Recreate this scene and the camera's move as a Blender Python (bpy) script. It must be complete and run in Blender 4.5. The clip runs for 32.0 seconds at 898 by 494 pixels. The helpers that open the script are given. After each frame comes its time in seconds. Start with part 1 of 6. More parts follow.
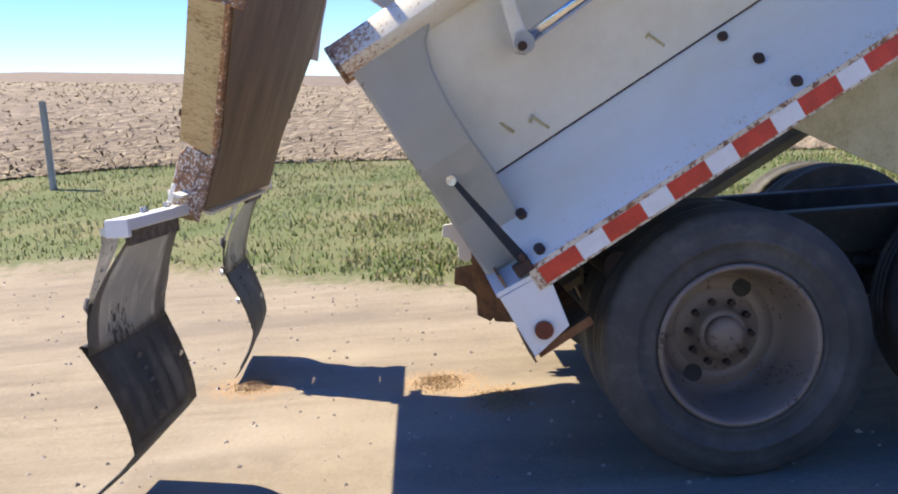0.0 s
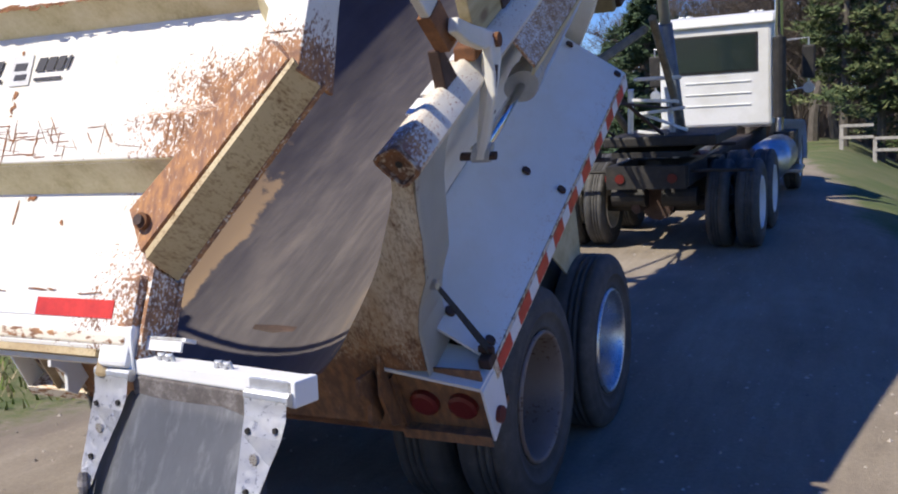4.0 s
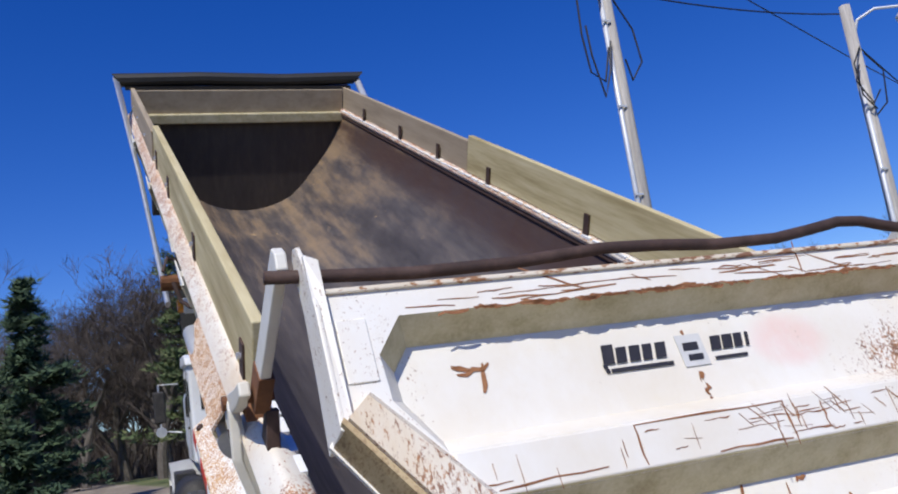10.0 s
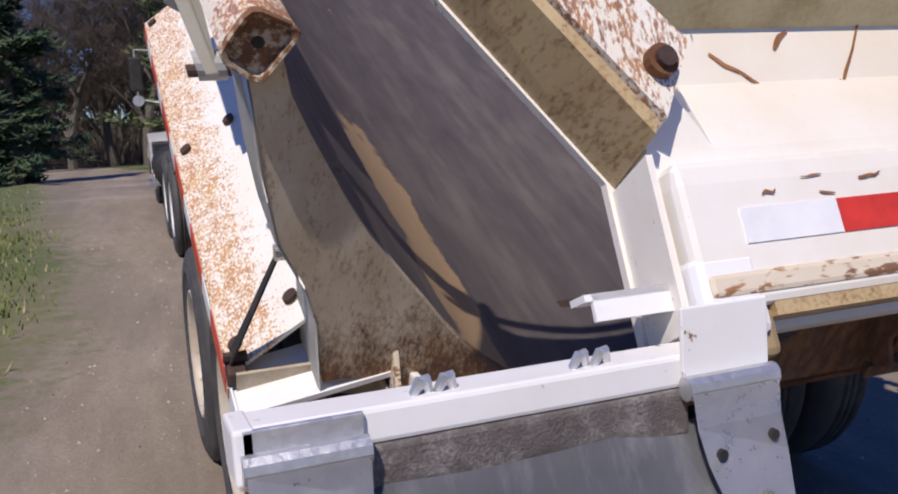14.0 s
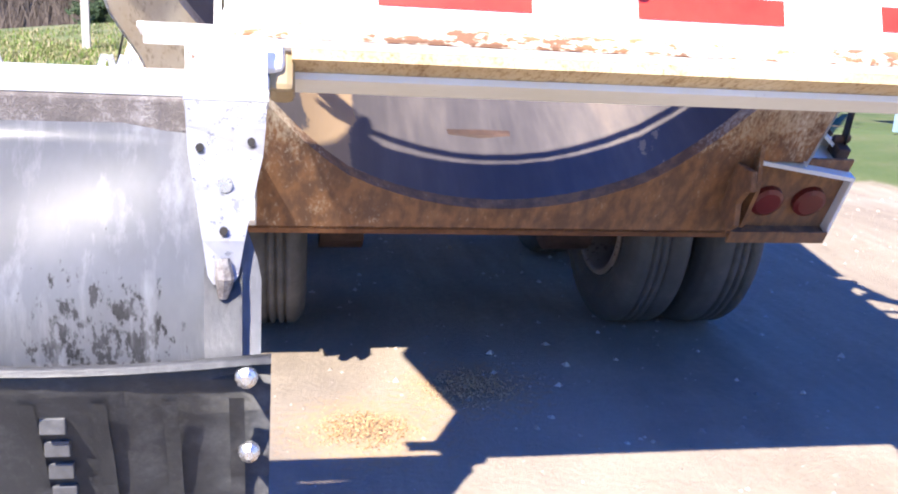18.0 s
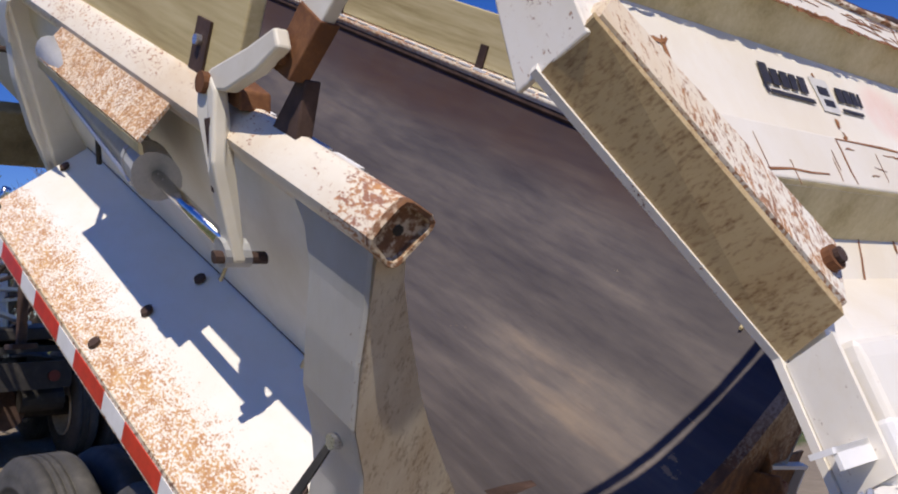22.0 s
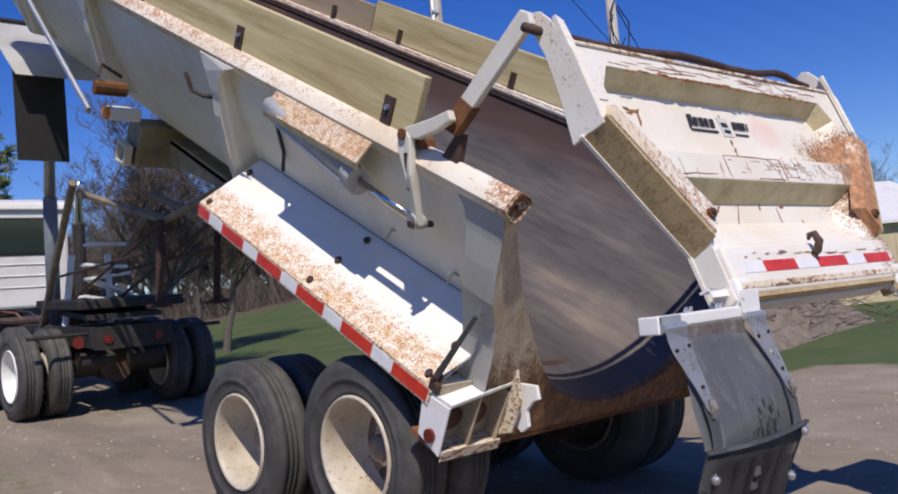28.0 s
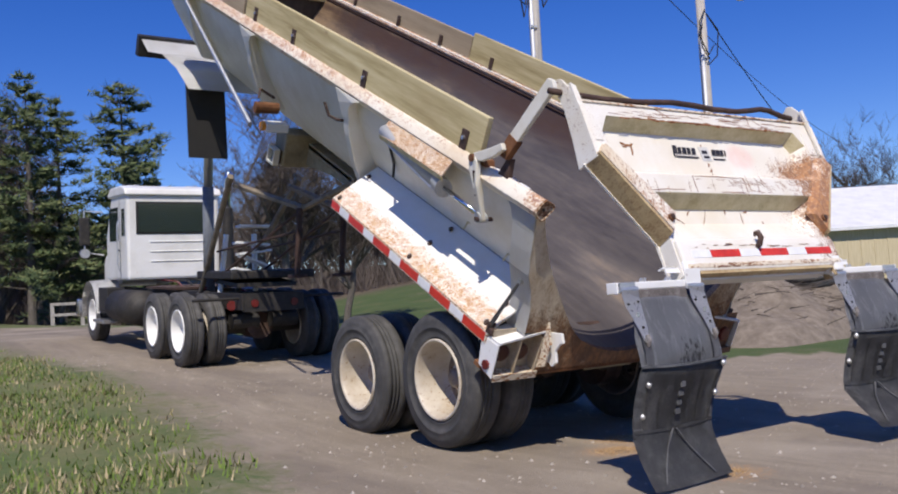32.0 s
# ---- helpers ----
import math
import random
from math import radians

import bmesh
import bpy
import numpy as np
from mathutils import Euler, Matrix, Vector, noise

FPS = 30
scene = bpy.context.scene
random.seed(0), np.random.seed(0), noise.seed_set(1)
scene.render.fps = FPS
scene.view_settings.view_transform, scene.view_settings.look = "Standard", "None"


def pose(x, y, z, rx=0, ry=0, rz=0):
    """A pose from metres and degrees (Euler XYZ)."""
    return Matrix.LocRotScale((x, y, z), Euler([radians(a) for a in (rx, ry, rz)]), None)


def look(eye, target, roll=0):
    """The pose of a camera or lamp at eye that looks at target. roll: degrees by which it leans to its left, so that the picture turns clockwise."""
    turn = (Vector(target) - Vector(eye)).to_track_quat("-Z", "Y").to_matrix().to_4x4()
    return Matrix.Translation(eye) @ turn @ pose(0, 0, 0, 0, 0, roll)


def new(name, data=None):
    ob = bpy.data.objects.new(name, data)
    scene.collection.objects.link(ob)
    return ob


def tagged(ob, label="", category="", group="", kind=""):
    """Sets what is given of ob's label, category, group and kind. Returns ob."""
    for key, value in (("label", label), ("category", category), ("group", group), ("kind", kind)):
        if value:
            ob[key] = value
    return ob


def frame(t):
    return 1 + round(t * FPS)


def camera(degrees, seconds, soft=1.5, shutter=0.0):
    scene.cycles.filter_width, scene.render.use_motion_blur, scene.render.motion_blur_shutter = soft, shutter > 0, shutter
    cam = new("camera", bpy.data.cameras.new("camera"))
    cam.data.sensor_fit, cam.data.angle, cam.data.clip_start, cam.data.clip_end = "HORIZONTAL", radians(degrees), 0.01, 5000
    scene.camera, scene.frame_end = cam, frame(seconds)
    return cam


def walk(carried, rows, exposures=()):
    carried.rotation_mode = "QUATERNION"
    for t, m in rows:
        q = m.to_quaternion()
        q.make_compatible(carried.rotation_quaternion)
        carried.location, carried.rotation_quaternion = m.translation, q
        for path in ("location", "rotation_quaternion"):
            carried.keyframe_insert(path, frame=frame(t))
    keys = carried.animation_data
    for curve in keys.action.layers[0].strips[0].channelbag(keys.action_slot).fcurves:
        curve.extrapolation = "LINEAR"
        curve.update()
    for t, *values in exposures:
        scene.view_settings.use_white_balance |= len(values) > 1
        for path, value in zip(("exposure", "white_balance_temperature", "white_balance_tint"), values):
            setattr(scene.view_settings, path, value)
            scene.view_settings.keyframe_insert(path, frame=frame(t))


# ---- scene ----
cam = camera(53.3, 32.0, soft=2.0)
PATH = [
    (0, (4.393, -1.145, 1.381), (2.411, -1.090, 1.115), -4.0),
    (0.5, (4.162, -1.611, 1.400), (2.195, -1.361, 1.136), -3.5),
    (1, (3.948, -2.049, 1.468), (2.069, -1.458, 1.124), -3.2),
    (1.5, (3.773, -2.383, 1.490), (1.997, -1.527, 1.152), -2.6),
    (2, (3.525, -2.721, 1.527), (1.868, -1.635, 1.251), -2.8),
    (2.5, (3.304, -3.140, 1.518), (1.827, -1.806, 1.323), -2.4),
    (4.5, (2.140, -4.037, 1.741), (1.469, -2.161, 1.563), -1.0),
    (5, (1.646, -4.244, 1.818), (1.114, -2.316, 1.801), 0.0),
    (5.5, (1.166, -4.445, 1.943), (0.858, -2.469, 1.955), -1.5),
    (6, (0.682, -4.407, 1.968), (0.539, -2.419, 2.128), -0.0),
    (6.5, (0.277, -4.473, 2.067), (0.238, -2.494, 2.354), 1.3),
    (7, (0.031, -4.493, 2.101), (0.127, -2.513, 2.368), -1.2),
    (7.5, (-0.216, -4.384, 2.076), (0.038, -2.416, 2.326), -2.2),
    (8, (-0.537, -4.377, 2.035), (-0.159, -2.435, 2.331), -0.2),
    (8.5, (-0.872, -4.435, 2.041), (-0.534, -2.502, 2.430), -0.7),
    (9, (-1.142, -4.281, 1.978), (-0.630, -2.397, 2.415), -5.1),
    (9.5, (-1.439, -4.168, 1.919), (-0.777, -2.330, 2.350), -4.7),
    (10, (-1.718, -4.068, 1.867), (-0.986, -2.247, 2.251), -8.7),
    (10.5, (-1.833, -3.767, 1.801), (-0.989, -1.976, 2.086), -6.9),
    (11, (-1.930, -3.498, 1.719), (-0.991, -1.759, 2.028), -5.0),
    (11.5, (-1.976, -3.257, 1.607), (-0.940, -1.556, 1.787), -6.0),
    (12, (-1.941, -3.082, 1.515), (-0.864, -1.399, 1.609), -4.2),
    (12.5, (-1.775, -2.944, 1.489), (-0.820, -1.187, 1.436), -5.5),
    (13, (-1.675, -2.892, 1.449), (-0.807, -1.094, 1.316), -7.3),
    (13.5, (-1.601, -2.969, 1.424), (-0.788, -1.151, 1.247), -5.9),
    (15.5, (-1.079, -3.590, 1.248), (-0.869, -1.629, 0.919), 2.1),
    (16, (-0.874, -3.682, 1.155), (-0.749, -1.712, 0.835), 3.0),
    (16.5, (-0.724, -3.693, 1.149), (-0.595, -1.738, 0.747), 2.3),
    (17, (-0.651, -3.694, 1.130), (-0.367, -1.759, 0.713), 1.6),
    (17.5, (-0.622, -3.732, 1.184), (-0.298, -1.813, 0.726), 2.6),
    (18, (-0.674, -3.741, 1.209), (-0.337, -1.825, 0.744), 2.8),
    (18.5, (-0.915, -3.793, 1.236), (-0.557, -1.863, 0.853), 1.3),
    (19, (-1.132, -3.787, 1.304), (-0.683, -1.867, 0.971), 0.3),
    (19.5, (-1.343, -3.605, 1.329), (-0.748, -1.706, 1.133), 0.3),
    (20, (-1.607, -3.345, 1.330), (-0.872, -1.485, 1.301), -0.5),
    (20.5, (-1.826, -3.218, 1.342), (-0.989, -1.402, 1.384), -2.6),
    (21, (-2.012, -3.106, 1.364), (-0.954, -1.409, 1.354), -3.9),
    (21.5, (-2.107, -2.922, 1.384), (-0.935, -1.304, 1.466), -5.4),
    (22, (-2.318, -2.766, 1.417), (-0.991, -1.282, 1.608), -3.5),
    (22.5, (-2.637, -2.719, 1.437), (-1.285, -1.270, 1.707), -5.0),
    (23, (-2.865, -2.644, 1.436), (-1.512, -1.210, 1.772), -4.0),
    (23.5, (-3.007, -2.491, 1.459), (-1.639, -1.081, 1.832), -5.4),
    (24, (-3.204, -2.507, 1.460), (-1.833, -1.111, 1.869), -6.2),
    (24.5, (-3.394, -2.636, 1.424), (-2.096, -1.159, 1.788), -5.4),
    (25, (-3.442, -2.800, 1.350), (-2.154, -1.299, 1.646), -4.5),
    (25.5, (-3.492, -3.054, 1.306), (-2.193, -1.549, 1.530), -4.8),
    (26, (-3.667, -3.278, 1.279), (-2.270, -1.856, 1.451), -5.8),
    (26.5, (-3.745, -3.470, 1.259), (-2.323, -2.068, 1.376), -6.6),
    (28.5, (-4.048, -4.237, 1.194), (-2.752, -2.723, 1.360), -4.4),
    (29, (-4.066, -4.526, 1.149), (-2.825, -2.970, 1.351), -3.1),
    (29.5, (-4.176, -4.756, 1.129), (-2.976, -3.173, 1.354), -2.5),
    (30, (-4.348, -4.977, 1.095), (-3.173, -3.375, 1.324), -3.0),
    (30.5, (-4.504, -5.200, 1.056), (-3.362, -3.568, 1.236), -1.6),
    (31, (-4.681, -5.425, 1.049), (-3.572, -3.766, 1.188), -2.0),
    (31.5, (-4.890, -5.580, 1.044), (-3.793, -3.912, 1.162), -4.8),
    (32, (-4.950, -5.684, 1.076), (-3.811, -4.044, 1.200), -3.6),
]
EXPOSURES = [(0.0, 1.5, 8200, 6), (1.0, 1.6, 7800, 6), (2.0, 1.52, 7300, 8), (3.2, 0.9, 7100, 8), (4.5, 0.62, 6700, 10), (5.0, 0.58, 6600, 10), (6.0, -0.08, 6700, 12), (7.0, 0.05, 6600, 12), (9.0, 0.14, 6300, 10), (10.0, 0.22, 6250, 10), (11.0, 0.02, 6450, 12), (12.0, -0.3, 6700, 14), (13.0, 0.1, 6600, 16), (14.0, 0.15, 6800, 16), (16.0, 0.55, 6700, 14), (17.0, 1.45, 6700, 13), (18.2, 2.15, 6700, 14), (19.0, 1.55, 6800, 16), (20.0, 0.45, 7100, 18), (21.0, 0.2, 7150, 14), (23.0, 0.18, 6950, 13), (24.0, 0.2, 6850, 14), (26.0, 0.22, 6950, 15), (29.0, 0.2, 6750, 12), (32.0, 0.34, 6750, 12)]
walk(cam, [(t, look(eye, target, roll)) for t, eye, target, roll in PATH], EXPOSURES)

# ---- light ----
SUN_TO = Vector((0.5, 0.69, -1.0)).normalized()      # the way the sunlight travels
world = bpy.data.worlds.new("sky")
scene.world = world
world.use_nodes = True
wn = world.node_tree.nodes
sky = wn.new("ShaderNodeTexSky")
sky.sky_type, sky.sun_disc = "NISHITA", False
sky.sun_elevation = math.asin(-SUN_TO.z)
sky.sun_rotation = math.atan2(-SUN_TO.x, -SUN_TO.y)
sky.altitude, sky.air_density, sky.dust_density, sky.ozone_density = 300.0, 1.0, 0.0, 6.0
deeper = wn.new("ShaderNodeHueSaturation")
deeper.inputs["Saturation"].default_value, deeper.inputs["Hue"].default_value = 1.30, 0.523
wn["Background"].inputs["Strength"].default_value = 0.10
world.node_tree.links.new(sky.outputs[0], deeper.inputs["Color"])
world.node_tree.links.new(deeper.outputs[0], wn["Background"].inputs["Color"])
sun = new("sun", bpy.data.lights.new("sun", "SUN"))
sun.data.energy, sun.data.angle, sun.data.color = 3.6, radians(0.6), (1.0, 0.95, 0.87)
sun.matrix_basis = look((0, 0, 30), Vector((0, 0, 30)) + SUN_TO)

# ---- materials ----


def nodes_of(name):
    m = bpy.data.materials.new(name)
    m.use_nodes = True
    t = m.node_tree
    return m, t, t.nodes["Principled BSDF"]


def coords(t, scale=(1, 1, 1), rot=(0, 0, 0)):
    c = t.nodes.new("ShaderNodeTexCoord")
    mp = t.nodes.new("ShaderNodeMapping")
    mp.inputs["Scale"].default_value = scale
    mp.inputs["Rotation"].default_value = rot
    t.links.new(c.outputs["Object"], mp.inputs["Vector"])
    return mp.outputs[0]


def noise_at(t, vec, scale, detail=6, rough=0.6):
    n = t.nodes.new("ShaderNodeTexNoise")
    n.inputs["Scale"].default_value, n.inputs["Detail"].default_value, n.inputs["Roughness"].default_value = scale, detail, rough
    t.links.new(vec, n.inputs["Vector"])
    return n.outputs["Fac"]


def ramp(t, fac, stops):
    r = t.nodes.new("ShaderNodeValToRGB")
    els = r.color_ramp.elements
    while len(els) < len(stops):
        els.new(0.5)
    for e, (p, c) in zip(els, stops):
        e.position, e.color = p, (*c, 1) if len(c) == 3 else c
    t.links.new(fac, r.inputs[0])
    return r.outputs[0]


def mix(t, fac, a, b, kind="MIX"):
    n = t.nodes.new("ShaderNodeMix")
    n.data_type, n.blend_type = "RGBA", kind
    for sock, v in ((n.inputs[0], fac), (n.inputs[6], a), (n.inputs[7], b)):
        if isinstance(v, (int, float)):
            sock.default_value = v
        elif isinstance(v, tuple):
            sock.default_value = (*v, 1)
        else:
            t.links.new(v, sock)
    return n.outputs[2]


def maths(t, op, a, b):
    n = t.nodes.new("ShaderNodeMath")
    n.operation = op
    for sock, v in ((n.inputs[0], a), (n.inputs[1], b)):
        if isinstance(v, (int, float)):
            sock.default_value = v
        else:
            t.links.new(v, sock)
    return n.outputs[0]


def bump(t, b, fac, strength=0.3, dist=0.01):
    n = t.nodes.new("ShaderNodeBump")
    n.inputs["Strength"].default_value, n.inputs["Distance"].default_value = strength, dist
    t.links.new(fac, n.inputs["Height"])
    t.links.new(n.outputs[0], b.inputs["Normal"])


BLACK, WHITE = (0, 0, 0), (1, 1, 1)


def painted(name, base, dirt, rust=0.30, rust_col=(0.20, 0.075, 0.025), rough=0.42, scale=1.0, streak=(1, 1, 1), fine=True):
    """Old paint: grime in broad patches, rust in blooms and specks."""
    m, t, b = nodes_of(name)
    v = coords(t, streak)
    broad, fine_n = noise_at(t, v, 1.7 * scale, 5, 0.65), noise_at(t, v, 55 * scale, 3, 0.6)
    spots = noise_at(t, v, 5.5 * scale, 8, 0.72)
    col = mix(t, ramp(t, broad, [(0.42, BLACK), (0.75, WHITE)]), base, dirt)
    col = mix(t, ramp(t, fine_n, [(0.35, (0.25,) * 3), (0.7, BLACK)]), col, dirt)
    f1 = ramp(t, spots, [(0.70 - rust * 0.45, BLACK), (0.76 - rust * 0.40, WHITE)])
    if fine:
        speck = maths(t, "MULTIPLY", ramp(t, fine_n, [(0.54, BLACK), (0.60, WHITE)]), ramp(t, broad, [(0.62 - rust * 0.5, BLACK), (0.80 - rust * 0.4, WHITE)]))
        f1 = maths(t, "MAXIMUM", f1, speck)
    rusty = mix(t, fine_n, rust_col, tuple(min(1, c * 2.4) for c in rust_col))
    t.links.new(mix(t, f1, col, rusty), b.inputs["Base Color"])
    t.links.new(ramp(t, f1, [(0, (rough,) * 3), (1, (0.9,) * 3)]), b.inputs["Roughness"])
    bump(t, b, mix(t, 0.5, spots, fine_n), 0.12, 0.004)
    return m


def worn(name, dark, mid, light, scale=1.0, streak=(1, 1, 1), rough=0.6, metallic=0.0, rot=(0, 0, 0), bumps=0.2):
    m, t, b = nodes_of(name)
    v = coords(t, streak, rot)
    n1, n2 = noise_at(t, v, 2.2 * scale, 8, 0.68), noise_at(t, v, 28 * scale, 5, 0.65)
    f = mix(t, 0.28, n1, n2)
    t.links.new(ramp(t, f, [(0.30, dark), (0.50, mid), (0.70, light)]), b.inputs["Base Color"])
    t.links.new(ramp(t, n2, [(0.3, (rough - 0.12,) * 3), (0.7, (rough + 0.12,) * 3)]), b.inputs["Roughness"])
    b.inputs["Metallic"].default_value = metallic
    bump(t, b, n2, bumps, 0.005)
    return m


def axis(t, k):
    c = t.nodes.new("ShaderNodeTexCoord")
    x = t.nodes.new("ShaderNodeSeparateXYZ")
    t.links.new(c.outputs["Object"], x.inputs[0])
    return x.outputs[k]


def span(t, v, a, b, to=1.0, lo=0.0):
    n = t.nodes.new("ShaderNodeMapRange")
    n.interpolation_type = "SMOOTHSTEP"
    for k, val in enumerate((a, b, lo, to)):
        n.inputs[k + 1].default_value = val
    t.links.new(v, n.inputs[0])
    return n.outputs[0]


def gritty(name, base, dirt, density, size=1.0, rough=0.45, rust=((0.40, 0.17, 0.05), (0.17, 0.065, 0.028)), streak=(1, 1, 1), tint=None, soft=22):
    """Old paint with fine flecks of rust, as many as density says from place to place."""
    m, t, b = nodes_of(name)
    v = coords(t, streak)
    fleck, blot, broad, hue = noise_at(t, v, 62 * size, 4, 0.62), noise_at(t, v, 8 * size, 6, 0.7), noise_at(t, v, 1.6, 6, 0.68), noise_at(t, v, 16 * size, 3, 0.6)
    col = mix(t, ramp(t, broad, [(0.40, BLACK), (0.72, WHITE)]), base, dirt)
    col = mix(t, ramp(t, blot, [(0.52, BLACK), (0.80, (0.5,) * 3)]), col, dirt)
    if tint:
        col = mix(t, tint[0](t), col, tint[1])
    d = density(t) if callable(density) else density
    s_ = maths(t, "ADD", maths(t, "MULTIPLY", fleck, 0.75), maths(t, "MULTIPLY", blot, 0.40))
    thr = maths(t, "SUBTRACT", 0.82, maths(t, "MULTIPLY", d, 0.36))
    f = maths(t, "ADD", maths(t, "MULTIPLY", maths(t, "SUBTRACT", s_, thr), soft), 0.5)
    f = maths(t, "MINIMUM", maths(t, "MAXIMUM", f, 0.0), 1.0)
    rusty = mix(t, ramp(t, hue, [(0.38, BLACK), (0.62, WHITE)]), rust[0], rust[1])
    t.links.new(mix(t, maths(t, "MULTIPLY", f, 0.92), col, rusty), b.inputs["Base Color"])
    t.links.new(ramp(t, f, [(0, (rough,) * 3), (1, (0.9,) * 3)]), b.inputs["Roughness"])
    bump(t, b, mix(t, 0.5, blot, fleck), 0.15, 0.003)
    return m


def plus(t, *vs):
    out = vs[0]
    for v_ in vs[1:]:
        out = maths(t, "ADD", out, v_)
    return out


def pink_patch(t):
    x, z = axis(t, 0), axis(t, 2)
    d = plus(t, maths(t, "POWER", maths(t, "SUBTRACT", x, 0.36), 2), maths(t, "MULTIPLY", maths(t, "POWER", plus(t, z, 0.27), 2), 2.5))
    return maths(t, "MULTIPLY", span(t, d, 0.035, 0.0), maths(t, "MULTIPLY", noise_at(t, coords(t), 9, 6, 0.7), 0.75))


M_PAINT = gritty("cream_paint", (0.76, 0.74, 0.67), (0.62, 0.58, 0.47), 0.05)
M_PLATE = gritty("white_plate_paint", (0.78, 0.78, 0.75), (0.66, 0.64, 0.56), lambda t: plus(t, span(t, axis(t, 1), 0.04, -0.06, 0.28), 0.10), size=1.5, streak=(1, 1, 0.5))
M_GATE = gritty("gate_paint", (0.82, 0.79, 0.72), (0.74, 0.67, 0.54), lambda t: plus(t, maths(t, "MULTIPLY", span(t, axis(t, 0), 0.30, 0.98, 0.85), span(t, axis(t, 2), -0.12, -0.38)), span(t, axis(t, 0), -0.70, -1.08, 0.25), 0.10), size=1.9, soft=15, streak=(1, 1, 0.75), tint=(pink_patch, (0.80, 0.42, 0.36)))
M_GATE_RUST = gritty("gate_rusty_paint", (0.82, 0.78, 0.68), (0.66, 0.50, 0.30), lambda t: plus(t, span(t, axis(t, 0), 0.2, 0.8, 0.42), span(t, axis(t, 2), -0.30, -0.75, 0.22), 0.42), size=2.2, rust=((0.46, 0.20, 0.065), (0.23, 0.095, 0.05)), streak=(1.3, 1, 0.5), soft=13)
M_FENDER = gritty("fender_paint", (0.83, 0.82, 0.78), (0.76, 0.72, 0.62), lambda t: plus(t, span(t, axis(t, 0), -1.02, -1.20, 0.66), span(t, axis(t, 0), 1.10, 1.26, 0.30), 0.05), size=2.3, rust=((0.62, 0.35, 0.12), (0.45, 0.20, 0.065)), streak=(1, 0.6, 1), soft=13)
M_FENDER_RUST = gritty("shield_gritty_paint", (0.80, 0.74, 0.62), (0.70, 0.52, 0.32), 0.72, size=2.2, rust=((0.54, 0.27, 0.09), (0.34, 0.145, 0.05)), soft=13)
M_RAIL = gritty("rail_paint", (0.80, 0.75, 0.64), (0.62, 0.48, 0.31), lambda t: plus(t, span(t, axis(t, 1), 0.16, 0.02, 0.42), span(t, axis(t, 1), 0.8, 4.0, 0.30), span(t, axis(t, 2), 1.15, 1.19, 0.12), 0.26), size=1.8, soft=14, rust=((0.52, 0.24, 0.08), (0.30, 0.12, 0.075)), streak=(1, 0.55, 1))
M_LIP = gritty("lip_paint", (0.76, 0.70, 0.58), (0.58, 0.44, 0.26), 0.58, streak=(0.4, 1, 1))
M_TAN = gritty("tan_underside", (0.36, 0.27, 0.145), (0.22, 0.14, 0.065), 0.24, rust=((0.20, 0.09, 0.03), (0.08, 0.04, 0.02)))
M_SCAB = worn("rust_scab", (0.14, 0.055, 0.022), (0.26, 0.11, 0.045), (0.40, 0.20, 0.09), 6, rough=0.9)
M_RUST = worn("rusted_steel", (0.06, 0.025, 0.012), (0.16, 0.065, 0.025), (0.30, 0.14, 0.06), 3, rough=0.85)
M_BLACKRUST = worn("dark_rusted_steel", (0.025, 0.014, 0.010), (0.055, 0.030, 0.022), (0.11, 0.065, 0.05), 4, rough=0.75)
M_DULLYELLOW = worn("dull_yellow_paint", (0.30, 0.235, 0.105), (0.53, 0.46, 0.27), (0.67, 0.60, 0.41), 3, rough=0.6)
M_FLANGE = gritty("flange_paint", (0.58, 0.46, 0.26), (0.38, 0.25, 0.11), 0.42, size=1.6, rust=((0.30, 0.165, 0.065), (0.17, 0.085, 0.035)), streak=(1.4, 0.5, 1.4), soft=5)
M_HOIST = worn("slate_hoist_steel", (0.09, 0.10, 0.12), (0.15, 0.165, 0.185), (0.24, 0.25, 0.26), 2, rough=0.4)
M_BOXTAN = worn("dusty_lamp_box", (0.24, 0.19, 0.13), (0.40, 0.33, 0.235), (0.56, 0.49, 0.38), 3, rough=0.8)
M_ZINC = worn("bright_zinc", (0.60, 0.61, 0.62), (0.70, 0.71, 0.72), (0.80, 0.80, 0.80), 2.2, rough=0.34, metallic=0.6)
M_ARM = worn("weathered_arm_steel", (0.10, 0.080, 0.056), (0.22, 0.18, 0.13), (0.36, 0.31, 0.23), 3, rough=0.8)
M_TANSTEEL = worn("dusty_tan_steel", (0.17, 0.135, 0.08), (0.30, 0.25, 0.155), (0.44, 0.38, 0.26), 2.5, rough=0.7)
M_RUBBER = worn("tyre_rubber", (0.034, 0.033, 0.032), (0.062, 0.060, 0.057), (0.125, 0.118, 0.108), 2.2, rough=0.72)
M_BELT = gritty("conveyor_belt", (0.25, 0.257, 0.275), (0.15, 0.152, 0.160), lambda t: plus(t, maths(t, "MULTIPLY", span(t, axis(t, 2), -0.17, -0.32, 0.60), span(t, maths(t, "ABSOLUTE", plus(t, axis(t, 0), -0.07), 0), 0.16, 0.05)), 0.10), size=0.9, rough=0.30, rust=((0.016, 0.015, 0.015), (0.035, 0.033, 0.032)), streak=(1.5, 1, 0.8), soft=14)
